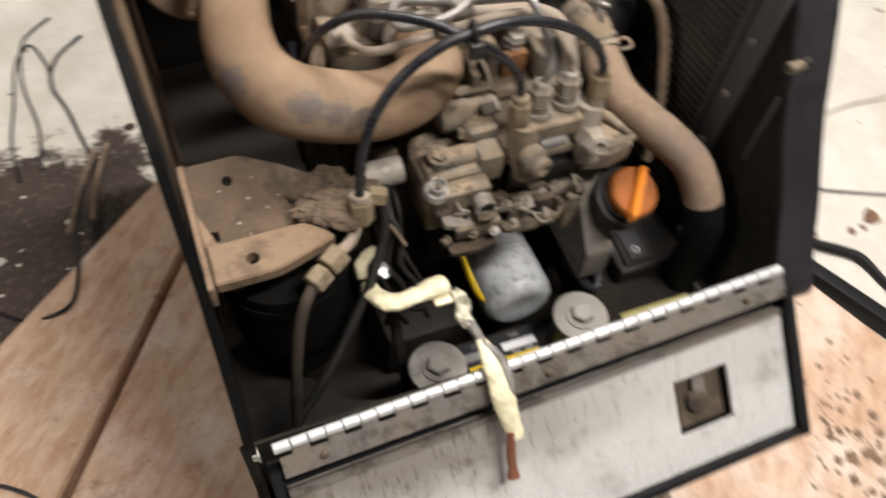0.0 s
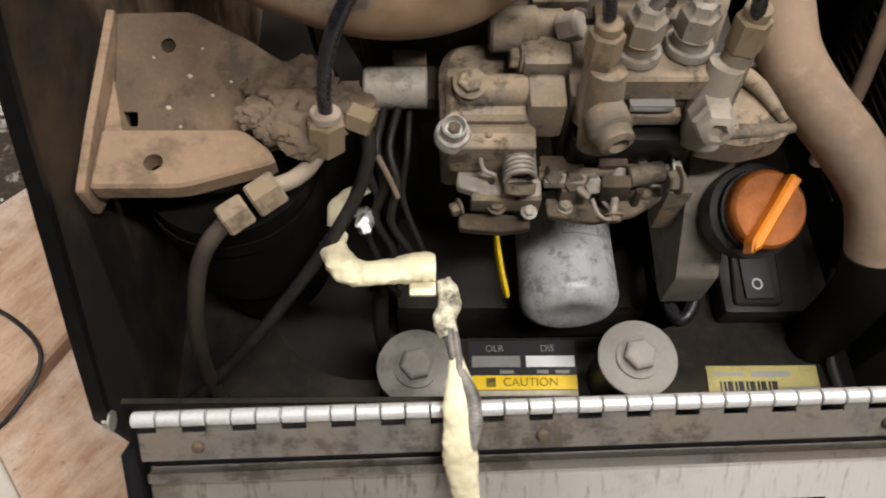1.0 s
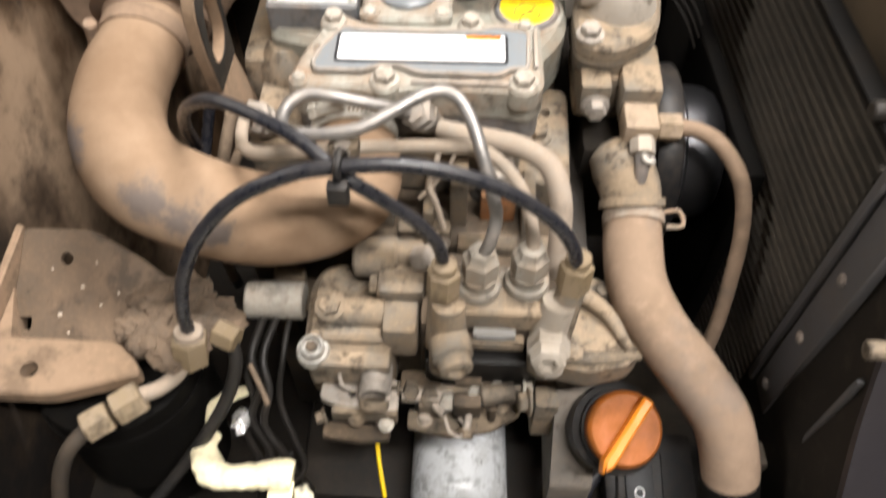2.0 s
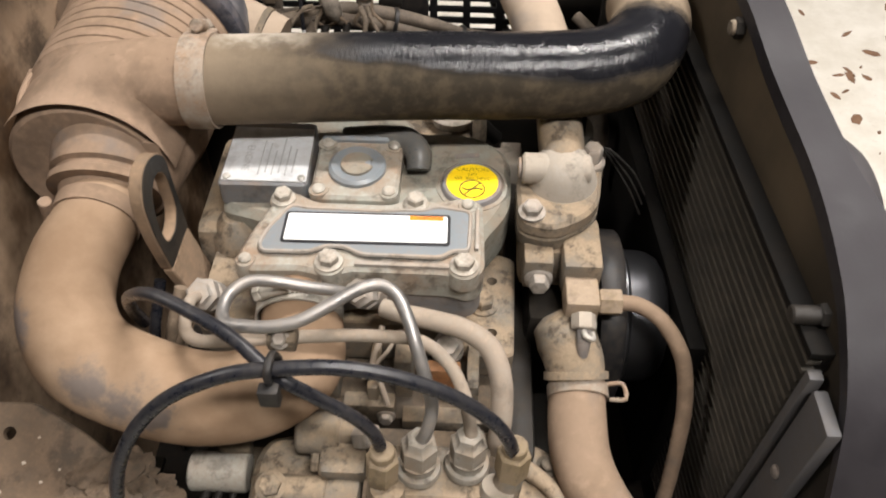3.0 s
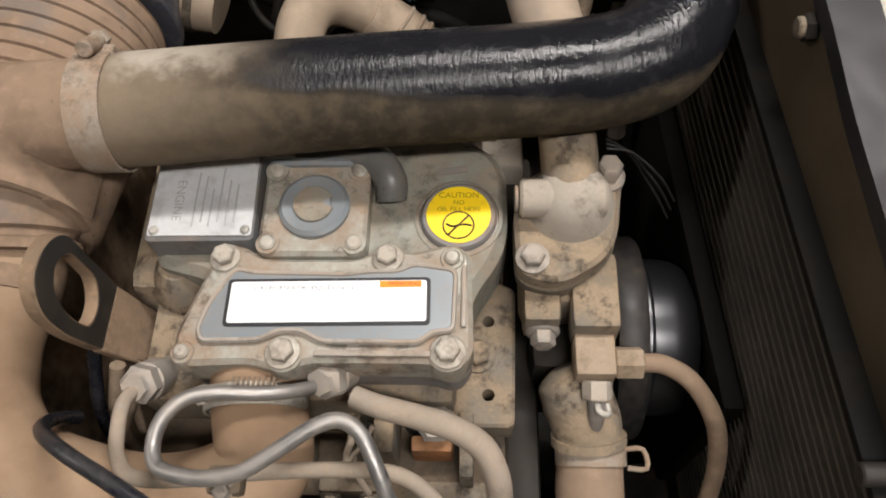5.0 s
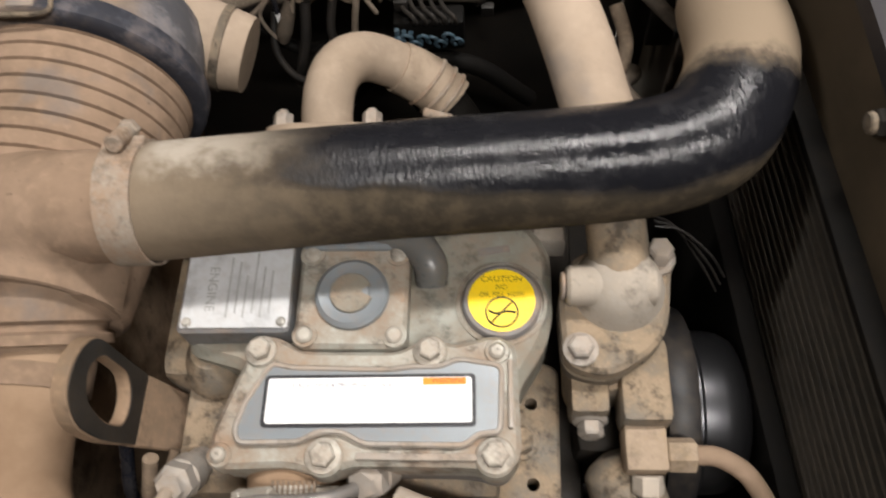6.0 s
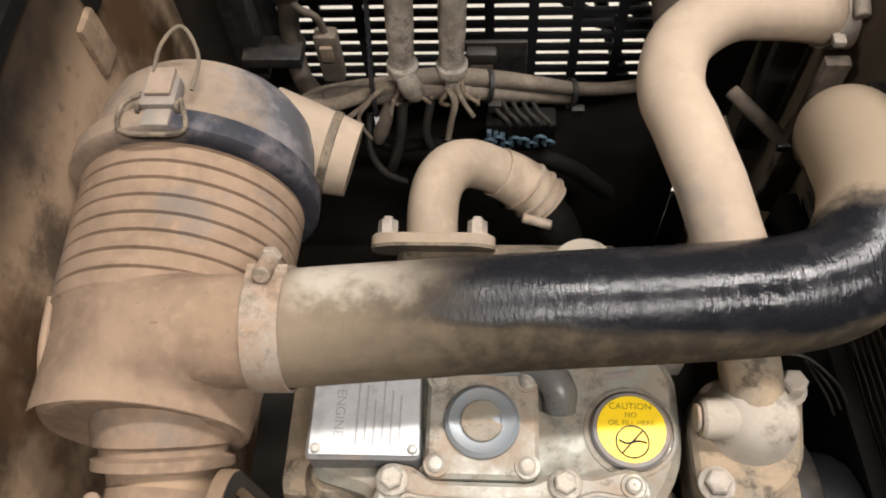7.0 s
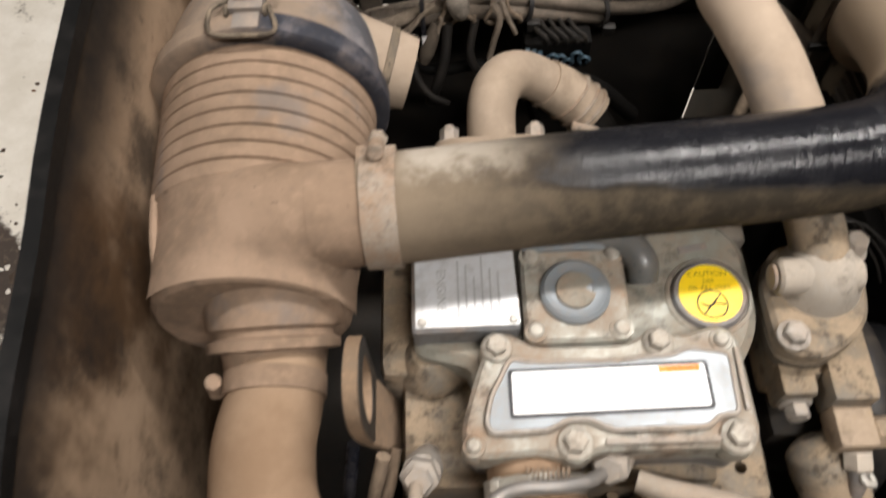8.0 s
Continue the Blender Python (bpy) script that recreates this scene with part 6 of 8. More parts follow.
def pump_linkage():
    """The greasy stop linkage slung under the pump: arms, rods, nuts and clips."""
    t = thing("stop_linkage", (0.27, 0.41, 0.53), "greasy steel linkage arms and rods under the injection pump", "linkage")
    t.location += V(0, 0.018, 0.019)
    rnd = random.Random(17)
    arm = rounded([(0.268, 0.404), (0.300, 0.398), (0.330, 0.404), (0.352, 0.418), (0.352, 0.428), (0.322, 0.424), (0.292, 0.416), (0.268, 0.418)], 0.003)
    part("arm", plate(bmesh.new(), arm, 0.524, 0.529, [circle(0.281, 0.410, 0.0028, 10), circle(0.338, 0.419, 0.0028, 10)], None, 0.001), M["dust_iron"], t)
    part("upper_arm", plate(bmesh.new(), rounded([(0.286, 0.412), (0.294, 0.404), (0.302, 0.424), (0.306, 0.444), (0.296, 0.446)], 0.002), 0.546, 0.551, (), None, 0.001), M["dust_steel"], t)
    part("link_rod", cyl(bmesh.new(), (0.262, 0.424, 0.548), (0.352, 0.428, 0.552), 0.0032, None, 10, 0.0006), M["dust_iron"], t)
    part("cross_rod", cyl(bmesh.new(), (0.312, 0.398, 0.541), (0.318, 0.446, 0.556), 0.0028, None, 10, 0.0006), M["dust_steel"], t)
    part("sleeve", cyl(bmesh.new(), (0.322, 0.420, 0.553), (0.346, 0.424, 0.555), 0.0075, None, 16, 0.001), M["dust_iron"], t)
    part("fork", box(bmesh.new(), (0.302, 0.408, 0.540), (0.322, 0.418, 0.560), 0.002), M["oil_dust"], t)
    part("fork", box(bmesh.new(), (0.302, 0.426, 0.540), (0.322, 0.434, 0.558), 0.002), M["oil_dust"], t)
    for x, y, z, d, r, h, kind, mat in ((0.281, 0.410, 0.529, (0, 0, 1), 0.0045, 0.007, "nut", "dust_steel"), (0.338, 0.419, 0.529, (0, 0, 1), 0.0045, 0.006, "nut", "dust_iron"), (0.352, 0.428, 0.552, (1, 0.05, 0), 0.0055, 0.007, "hex", "zinc_dust"), (0.262, 0.424, 0.548, (-1, 0, 0), 0.005, 0.006, "hex", "dust_iron"), (0.312, 0.398, 0.541, (0, -1, -0.3), 0.0050, 0.006, "hex", "dust_iron"), (0.232, 0.404, 0.541, (0, 0, 1), 0.0050, 0.006, "nut", "dust_iron"), (0.208, 0.408, 0.534, (-1, -0.4, 0), 0.0045, 0.008, "hex", "dust_iron"), (0.254, 0.400, 0.541, (0, -0.2, 1), 0.0040, 0.005, "hex", "zinc_dust")):
        bolt(t, (x, y, z), d, r, h, kind, mat, "nut", rnd.uniform(0, 60))
    part("wire_clip", sweep(bmesh.new(), [(0.296, 0.404, 0.552), (0.300, 0.394, 0.548), (0.308, 0.392, 0.544), (0.312, 0.400, 0.540), (0.306, 0.410, 0.538)], 0.0013, 7, 5), M["dust_steel"], t)
    part("pin", cyl(bmesh.new(), (0.330, 0.412, 0.520), (0.331, 0.414, 0.546), 0.0030, None, 8, 0.0006), M["oil_dust"], t)
    part("tail_plate", plate(bmesh.new(), rounded([(0.206, 0.394), (0.236, 0.391), (0.256, 0.394), (0.256, 0.404), (0.206, 0.406)], 0.003), 0.522, 0.529, (), None, 0.001), M["oil_dust"], t)


pump_linkage()


def stop_solenoid():
    t = thing("stop_solenoid", (0.163, 0.49, 0.55), "pale dusty solenoid cylinder beside the pump", "solenoid")
    part("case", cyl(bmesh.new(), (0.140, 0.489, 0.562), (0.1845, 0.489, 0.562), 0.0150, None, 30, 0.0015), M["zinc_dust"], t)
    part("bracket", box(bmesh.new(), (0.166, 0.484, 0.540), (0.205, 0.515, 0.556), 0.003), M["oil_dust"], t)
    part("stem", cyl(bmesh.new(), (0.160, 0.506, 0.572), (0.184, 0.506, 0.572), 0.007, None, 16, 0.001), M["dust_iron"], t)


stop_solenoid()


def oil_filter():
    t = thing("oil_filter", (0.312, 0.45, 0.32), "grey spin-on oil filter with worn print", "oil filter")
    c = V(0.309, 0.392, 0.365)
    d = Vector((-0.02, 1, 0.0))
    part("can", lathe(bmesh.new(), c, d, [(0.003, 0.0), (0.0022, 0.018), (0.0, 0.029), (0.002, 0.036), (0.008, 0.0420), (0.016, 0.0440), (0.096, 0.0430), (0.100, 0.0442), (0.104, 0.0436)], 56, False), M["filter_paint"], t)
    # worn printed border wrapped on the top of the can
    bm = bmesh.new()
    def on(a, y, r=0.0437):
        return (0.309 - 0.02 * (y - 0.392) + r * math.sin(radians(a)), y, 0.365 + r * math.cos(radians(a)))
    loop = [on(a, 0.452) for a in range(-10, 34, 4)] + [on(34, y) for y in (0.452, 0.462, 0.470, 0.478)] + [on(a, 0.478) for a in range(34, -12, -4)] + [on(-10, y) for y in (0.478, 0.470, 0.460, 0.452)]
    sweep(bm, loop, 0.0004, 5, 1)
    for a in (0, 8, 16, 24):
        sweep(bm, [on(a, 0.458), on(a + 4, 0.458), on(a + 4, 0.470), on(a, 0.470), on(a, 0.458)], 0.0004, 5, 1)
    for a in (-34, -26, -20):
        sweep(bm, [on(a, 0.455), on(a + 3, 0.460), on(a, 0.468)], 0.0004, 5, 1)
    part("printed_mark", bm, M["ink_grey"], t, "faded printed symbols")
    part("base", lathe(bmesh.new(), c + d * 0.104, d, [(0, 0.036), (0.02, 0.036)], 32), M["oil_black"], t)


oil_filter()


def dipstick():
    t = thing("oil_dipstick", (0.247, 0.42, 0.40), "yellow plastic dipstick handle", "dipstick")
    loop = [(0.2385, 0.432, 0.462), (0.2395, 0.420, 0.4545), (0.2430, 0.402, 0.4435), (0.2468, 0.387, 0.4345), (0.2475, 0.384, 0.4305), (0.2462, 0.388, 0.4270), (0.2425, 0.403, 0.4330), (0.2390, 0.420, 0.4470), (0.2385, 0.432, 0.4590)]
    part("grip", sweep(bmesh.new(), loop, 0.0019, 10, 5), M["yellow"], t, "yellow loop handle")
    part("rod", cyl(bmesh.new(), (0.2385, 0.431, 0.4605), (0.236, 0.50, 0.50), 0.0014, None, 8), M["dust_steel"], t)


dipstick()


def oil_filler():
    t = thing("oil_filler_cap", (0.43, 0.42, 0.48), "orange twist oil filler cap on a black neck", "filler cap")
    n = Vector((0.10, -0.42, 0.90)).normalized()
    c = V(0.432, 0.417, 0.512)
    R = axis_frame(n)
    m = Matrix.Translation(c) @ R.to_4x4()
    part("cap", lathe(bmesh.new(), c, n, [(-0.016, 0.024), (-0.014, 0.0285), (0.0, 0.0295), (0.004, 0.0285), (0.006, 0.0262), (0.0065, 0.0)], 48, False), M["orange"], t, "faded orange cap")
    # pointed grip across the cap
    side = (R.inverted() @ V(0.55, 0.80, 0.35))
    ang = math.atan2(side.y, side.x)
    grip = rounded([(-0.039, 0.0), (-0.030, -0.0046), (0.0, -0.0042), (0.027, -0.0046), (0.027, 0.0046), (0.0, 0.0042), (-0.030, 0.0046)], 0.002, 2)
    part("grip", plate(bmesh.new(), grip, 0.004, 0.0185, (), m @ Matrix.Rotation(ang, 4, "Z"), 0.002), M["orange_bright"], t, "bright worn orange grip bar")
    part("neck", lathe(bmesh.new(), c - n * 0.05, n, [(0, 0.028), (0.012, 0.030), (0.014, 0.036), (0.034, 0.036), (0.036, 0.031), (0.042, 0.031), (0.044, 0.026)], 40), M["black_plastic"], t)
    part("neck_base", sweep(bmesh.new(), [c - n * 0.04, c - n * 0.07 + V(0, 0.02, 0), c - n * 0.10 + V(-0.01, 0.07, 0)], 0.025, 20, 4), M["oil_black"], t)


M["orange_bright"] = dusty("bright_orange_plastic", (0.68, 0.21, 0.012), 0.06, 0.35, 0, (0.45, 0.18, 0.05, 1), 60, 0.0, 0.9, 0.1)
oil_filler()


def pump_bracket():
    t = thing("engine_bracket", (0.39, 0.43, 0.40), "dusty grey bracket bolted to the engine", "bracket")
    side = Matrix(((0, 0, 1, 0), (1, 0, 0, 0), (0, 1, 0, 0), (0, 0, 0, 1)))
    wedge = rounded([(0.396, 0.385), (0.396, 0.436), (0.452, 0.502), (0.484, 0.530), (0.484, 0.385)], 0.004)
    part("plate", plate(bmesh.new(), wedge, 0.383, 0.418, (), side, 0.002), M["bracket_grey"], t)
    part("rib", box(bmesh.new(), (0.4185, 0.430, 0.395), (0.4300, 0.478, 0.470), 0.003), M["bracket_grey"], t)
    part("upright", box(bmesh.new(), (0.366, 0.438, 0.440), (0.386, 0.482, 0.500), 0.004), M["dust_metal"], t)
    bolt(t, (0.366, 0.456, 0.479), (-1, -0.2, 0.2), 0.0088, 0.011, "hex", "dust_steel")


M["bracket_grey"] = dusty("grey_bracket_paint", (0.17, 0.165, 0.155), 0.45, 0.5, 0.1, (0.28, 0.23, 0.18, 1), 26, 0.2, 1.5, stain=0.5)
pump_bracket()


def switch_box():
    t = thing("switch_box", (0.48, 0.42, 0.36), "black rocker switch in a dark box on the tray", "switch")
    part("case", box(bmesh.new(), (0.438, 0.386, 0.357), (0.520, 0.470, 0.386), 0.006), M["black_plastic"], t)
    part("bezel", plate(bmesh.new(), rounded([(0.446, 0.392), (0.488, 0.392), (0.490, 0.450), (0.450, 0.450)], 0.005), 0.385, 0.391, (), None, 0.0015), M["black_plastic"], t)
    part("rocker", box(bmesh.new(), (0.455, 0.396, 0.390), (0.480, 0.444, 0.3945), 0.002), M["rocker"], t)
    bm = bmesh.new()
    sweep(bm, [(0.4665 + 0.0040 * math.cos(a), 0.409 + 0.0046 * math.sin(a), 0.3947) for a in [2 * math.pi * i / 18 for i in range(19)]], 0.0008, 6, 1)
    part("off_mark", bm, M["white"], t, "white ring mark")
    t = hose("switch_cable", "black cable bent beside the switch box", [(0.440, 0.440, 0.375), (0.425, 0.420, 0.372), (0.414, 0.395, 0.366), (0.404, 0.390, 0.362), (0.398, 0.410, 0.36), (0.396, 0.45, 0.35)], 0.0065, "cable", 12, 6, "cable")


M["rocker"] = dusty("dark_grey_rocker", (0.03, 0.032, 0.036), 0.1, 0.4, 0, (0.08, 0.075, 0.07, 1), 30)
switch_box()


# ---- left bracket, starter and its fittings ----
def left_bracket():
    t = thing("sheet_bracket", (0.03, 0.45, 0.55), "tan dusty sheet-metal bracket with drilled holes", "bracket")
    # deck sloping down from its back edge to the raised front flange
    slope = Matrix.Translation((0, 0.510, 0.612)) @ Matrix.Rotation(math.atan2(0.038, 0.085), 4, "X") @ Matrix.Translation((0, -0.510, 0))
    out = rounded([(-0.022, 0.418), (-0.022, 0.512), (0.028, 0.513), (0.066, 0.494), (0.094, 0.476), (0.112, 0.452), (0.106, 0.428), (0.075, 0.418)], 0.005)
    part("deck", plate(bmesh.new(), out, -0.005, 0.0, [rounded([(-0.020, 0.436), (-0.006, 0.436), (-0.006, 0.446), (-0.020, 0.446)], 0.002), circle(0.0135, 0.490, 0.005, 12)], slope, 0.0015), M["bracket_dust"], t)
    side = Matrix(((0, 0, 1, 0), (1, 0, 0, 0), (0, 1, 0, 0), (0, 0, 0, 1)))
    part("side_fold", plate(bmesh.new(), rounded([(0.380, 0.575), (0.380, 0.604), (0.426, 0.610), (0.513, 0.616), (0.513, 0.598), (0.440, 0.560), (0.410, 0.560)], 0.003), -0.0265, -0.0215, (), side, 0.001), M["bracket_tan"], t)
    part("inner_gusset", plate(bmesh.new(), [(-0.0213, 0.428), (-0.0213, 0.470), (-0.008, 0.428)], 0.572, 0.5965, (), None, 0.001), M["bracket_tan"], t)
    out = rounded([(-0.020, 0.384), (0.036, 0.384), (0.092, 0.402), (0.086, 0.412), (0.068, 0.4265), (-0.020, 0.4265)], [0.003, 0.01, 0.004, 0.004, 0.006, 0.003])
    part("front_flange", plate(bmesh.new(), out, 0.590, 0.603, [circle(0.0165, 0.4015, 0.0060, 18)], None, 0.002), M["bracket_tan"], t)
    for x, y, w in ((0.028, 0.470, 0.0024), (0.043, 0.457, 0.0019), (0.014, 0.449, 0.0025), (0.055, 0.466, 0.0016), (0.036, 0.488, 0.0015), (0.062, 0.448, 0.0021), (0.022, 0.436, 0.0016), (0.072, 0.470, 0.0018), (0.004, 0.482, 0.0014)):
        bm = bmesh.new()
        lathe(bm, slope @ V(x, y, -0.0008), (0, 0, 1), [(0, w), (0.0008, w * 0.8), (0.0011, w * 0.3)], 5)
        part("pale_fleck", bm, M["grit_fleck"], t)
    # crusted lumps along its right edge
    rnd = random.Random(3)
    for x, y, z, r in ((0.104, 0.470, 0.592, 0.016), (0.122, 0.455, 0.590, 0.015), (0.098, 0.448, 0.598, 0.014), (0.085, 0.465, 0.595, 0.015), (0.108, 0.430, 0.597, 0.018), (0.090, 0.430, 0.600, 0.012), (0.136, 0.448, 0.592, 0.012), (0.075, 0.440, 0.598, 0.010)):
        bm = bmesh.new()
        bmesh.ops.create_icosphere(bm, subdivisions=4, radius=1)
        for v in bm.verts:
            q = 1 + 0.42 * noise.noise(v.co * 1.6 + V(x * 90, y * 70, 0)) + 0.26 * noise.noise(v.co * 4 + V(y * 90, 0, 0)) + 0.12 * noise.noise(v.co * 10 + V(0, x * 50, 0))
            v.co = V(x, y, z) + V(v.co.x * 1.2, v.co.y * 1.1, v.co.z * 0.5) * (r * q)
        part("crusted_lump", bm, M["bracket_dust"], t, "lump of caked dust")


M["grit_fleck"] = dusty("pale_fleck", (0.50, 0.44, 0.36), 0.2, 0.8, 0)
M["bracket_tan"] = dusty("tan_bracket", (0.16, 0.13, 0.10), 0.85, 0.6, 0.1, (0.33, 0.228, 0.150, 1), 20, 0.1, 1.2, 0.2, stain=0.40)
M["bracket_dust"] = dusty("grey_brown_caked_dust", (0.09, 0.072, 0.055), 0.55, 0.7, 0, (0.195, 0.136, 0.090, 1), 30, 0.15, 1.6, 0.35, stain=0.5)
left_bracket()


# oil_black darkened for parts in deep shade, the shade put into its colour.
M["shaded_black"] = dusty("shaded_oily_black", (0.006, 0.0055, 0.005), 0.05, 0.6, 0, (0.022, 0.018, 0.013, 1), 14, 0.0, 1.0, 0.2, spec=0.1)


def starter():
    t = thing("starter_motor", (0.06, 0.44, 0.42), "oily black starter motor cylinder in deep shade", "starter motor")
    part("body", lathe(bmesh.new(), (0.045, 0.44, 0.548), (0.03, -0.05, -1), [(0, 0.050), (0.004, 0.060), (0.10, 0.062), (0.105, 0.052), (0.16, 0.050)], 40), M["shaded_black"], t)
    part("band", lathe(bmesh.new(), (0.045, 0.44, 0.53), (0.03, -0.05, -1), [(0, 0.062), (0, 0.0635), (0.012, 0.064), (0.012, 0.062)], 40, False), M["shaded_black"], t)


starter()


def fittings():
    t = thing("fuel_fitting", (0.08, 0.39, 0.58), "dusty brass fuel fittings with a pale bent pipe", "pipe fitting")
    d = (Vector((0.084, 0.389, 0.590)) - Vector((0.060, 0.372, 0.587))).normalized()
    part("hex_nut", cyl(bmesh.new(), Vector((0.059, 0.368, 0.586)), Vector((0.059, 0.368, 0.586)) + d * 0.018, 0.0115, None, 6, 0.0015), M["brass_dust"], t)
    part("hex_nut", cyl(bmesh.new(), Vector((0.076, 0.381, 0.588)), Vector((0.076, 0.381, 0.588)) + d * 0.020, 0.0125, None, 6, 0.0015), M["brass_dust"], t)
    part("bent_pipe", sweep(bmesh.new(), [(0.088, 0.392, 0.589), (0.100, 0.398, 0.588), (0.110, 0.408, 0.588), (0.117, 0.420, 0.592), (0.120, 0.428, 0.600)], 0.0055, 14, 5), M["pipe_dust"], t)
    part("line_tail", sweep(bmesh.new(), [(0.060, 0.368, 0.586), (0.050, 0.357, 0.580), (0.041, 0.348, 0.564), (0.034, 0.338, 0.540), (0.026, 0.326, 0.500), (0.018, 0.318, 0.43), (0.014, 0.316, 0.357)], 0.0056, 14, 5), M["line_brown"], t)
    nut = part("tall_nut", cyl(bmesh.new(), (0.120, 0.420, 0.590), (0.122, 0.426, 0.614), 0.0128, None, 6, 0.0015), M["brass_dust"], t)
    part("nut_collar", cyl(bmesh.new(), (0.122, 0.426, 0.613), (0.1225, 0.428, 0.619), 0.0098, None, 18, 0.001), M["pipe_dust"], nut)
    part("side_nut", cyl(bmesh.new(), (0.134, 0.440, 0.598), (0.150, 0.434, 0.596), 0.0100, None, 6, 0.0012), M["brass_dust"], t)


M["cable_grey"] = dusty("worn_grey_cable", (0.014, 0.0135, 0.013), 0.04, 0.42, 0, (0.085, 0.068, 0.052, 1), 30, 0.12, 0.9, 0.08)
M["brass_dust"] = dusty("dust_covered_brass", (0.30, 0.22, 0.11), 0.72, 0.45, 0.3, (0.30, 0.235, 0.165, 1), 34, 0.15, 1.2, 0.2, stain=0.5)
M["line_brown"] = dusty("brown_dusty_line", (0.022, 0.019, 0.016), 0.28, 0.55, 0, (0.10, 0.073, 0.050, 1), 30, 0.15, 1.2, 0.1)
fittings()


# ---- cables and pipes over the pump ----
def cables():
    hose("black_return_hose", "black rubber fuel return hose arched over the pump", [(0.1225, 0.428, 0.618), (0.124, 0.430, 0.640), (0.130, 0.438, 0.668), (0.145, 0.448, 0.698), (0.170, 0.456, 0.725), (0.205, 0.461, 0.744), (0.234, 0.463, 0.750), (0.270, 0.466, 0.750), (0.305, 0.467, 0.741), (0.338, 0.466, 0.724), (0.362, 0.464, 0.702), (0.374, 0.463, 0.680), (0.378, 0.463, 0.664)], 0.0047, "cable", 14, 6)
    hose("black_leak_hose", "black rubber leak-off hose crossing the pump", [(0.110, 0.556, 0.66), (0.112, 0.546, 0.690), (0.124, 0.532, 0.722), (0.150, 0.516, 0.746), (0.180, 0.500, 0.750), (0.208, 0.484, 0.748), (0.234, 0.466, 0.740), (0.258, 0.462, 0.722), (0.276, 0.463, 0.702), (0.288, 0.464, 0.680), (0.292, 0.464, 0.662)], 0.0044, "cable", 14, 6)
    t = thing("cable_tie", (0.234, 0.463, 0.745), "black cable tie round two hoses", "cable tie")
    part("tie_band", sweep(bmesh.new(), [(0.234, 0.455, 0.752), (0.234, 0.457, 0.735), (0.235, 0.466, 0.730), (0.236, 0.473, 0.742), (0.235, 0.468, 0.758), (0.234, 0.458, 0.757), (0.234, 0.455, 0.752)], 0.0026, 8, 4), M["black_plastic"], t)
    part("tie_head", box(bmesh.new(), (0.228, 0.448, 0.733), (0.240, 0.456, 0.748), 0.0015), M["black_plastic"], t)
    for x, y, z in ((0.292, 0.458, 0.632), (0.3785, 0.462, 0.640)):
        t = thing("banjo_nut", (x, y, z), "brass union nut on a fuel hose end", "pipe fitting", "hose union nuts")
        part("nut", cyl(bmesh.new(), (x, y, z - 0.004), (x + 0.001, y + 0.004, z + 0.020), 0.0115, None, 6, 0.0015), M["brass_dust"], t)
        part("collar", cyl(bmesh.new(), (x + 0.001, y + 0.004, z + 0.020), (x + 0.001, y + 0.005, z + 0.027), 0.0085, None, 18, 0.001), M["brass_dust"], t)
        part("stem", cyl(bmesh.new(), (x, y, z - 0.004), (x - (0.0 if x < 0.33 else 0.008), y - 0.014, z - 0.045), 0.0095, 0.012, 18), M["dust_metal"], t)


cables()


def injector(x, y, z, lean=(0, -0.35, 0.9)):
    t = thing("injector", (x, y, z - 0.03), "dusty injector with union nut in the cylinder head", "injector", "fuel injectors")
    d = Vector(lean).normalized()
    p = Vector((x, y, z)) - d * 0.05
    part("holder", lathe(bmesh.new(), p, d, [(0, 0.010), (0.03, 0.010), (0.03, 0.0125), (0.042, 0.0125), (0.044, 0.009)], 20), M["dust_steel"], t)
    part("union_nut", lathe(bmesh.new(), p + d * 0.040, d, [(0, 0.0125), (0.011, 0.0125), (0.013, 0.0098), (0.017, 0.0085)], 6), M["dust_steel"], t)
    return t


injector(0.152, 0.572, 0.676, (-0.1, -0.5, 0.8))
injector(0.268, 0.574, 0.684, (-0.35, -0.5, 0.7))
injector(0.332, 0.560, 0.640)


def fuel_pipe(label, pts, mat, r=0.0042):
    return hose("fuel_pipe", label, pts, r, mat, 14, 7, "fuel pipe")


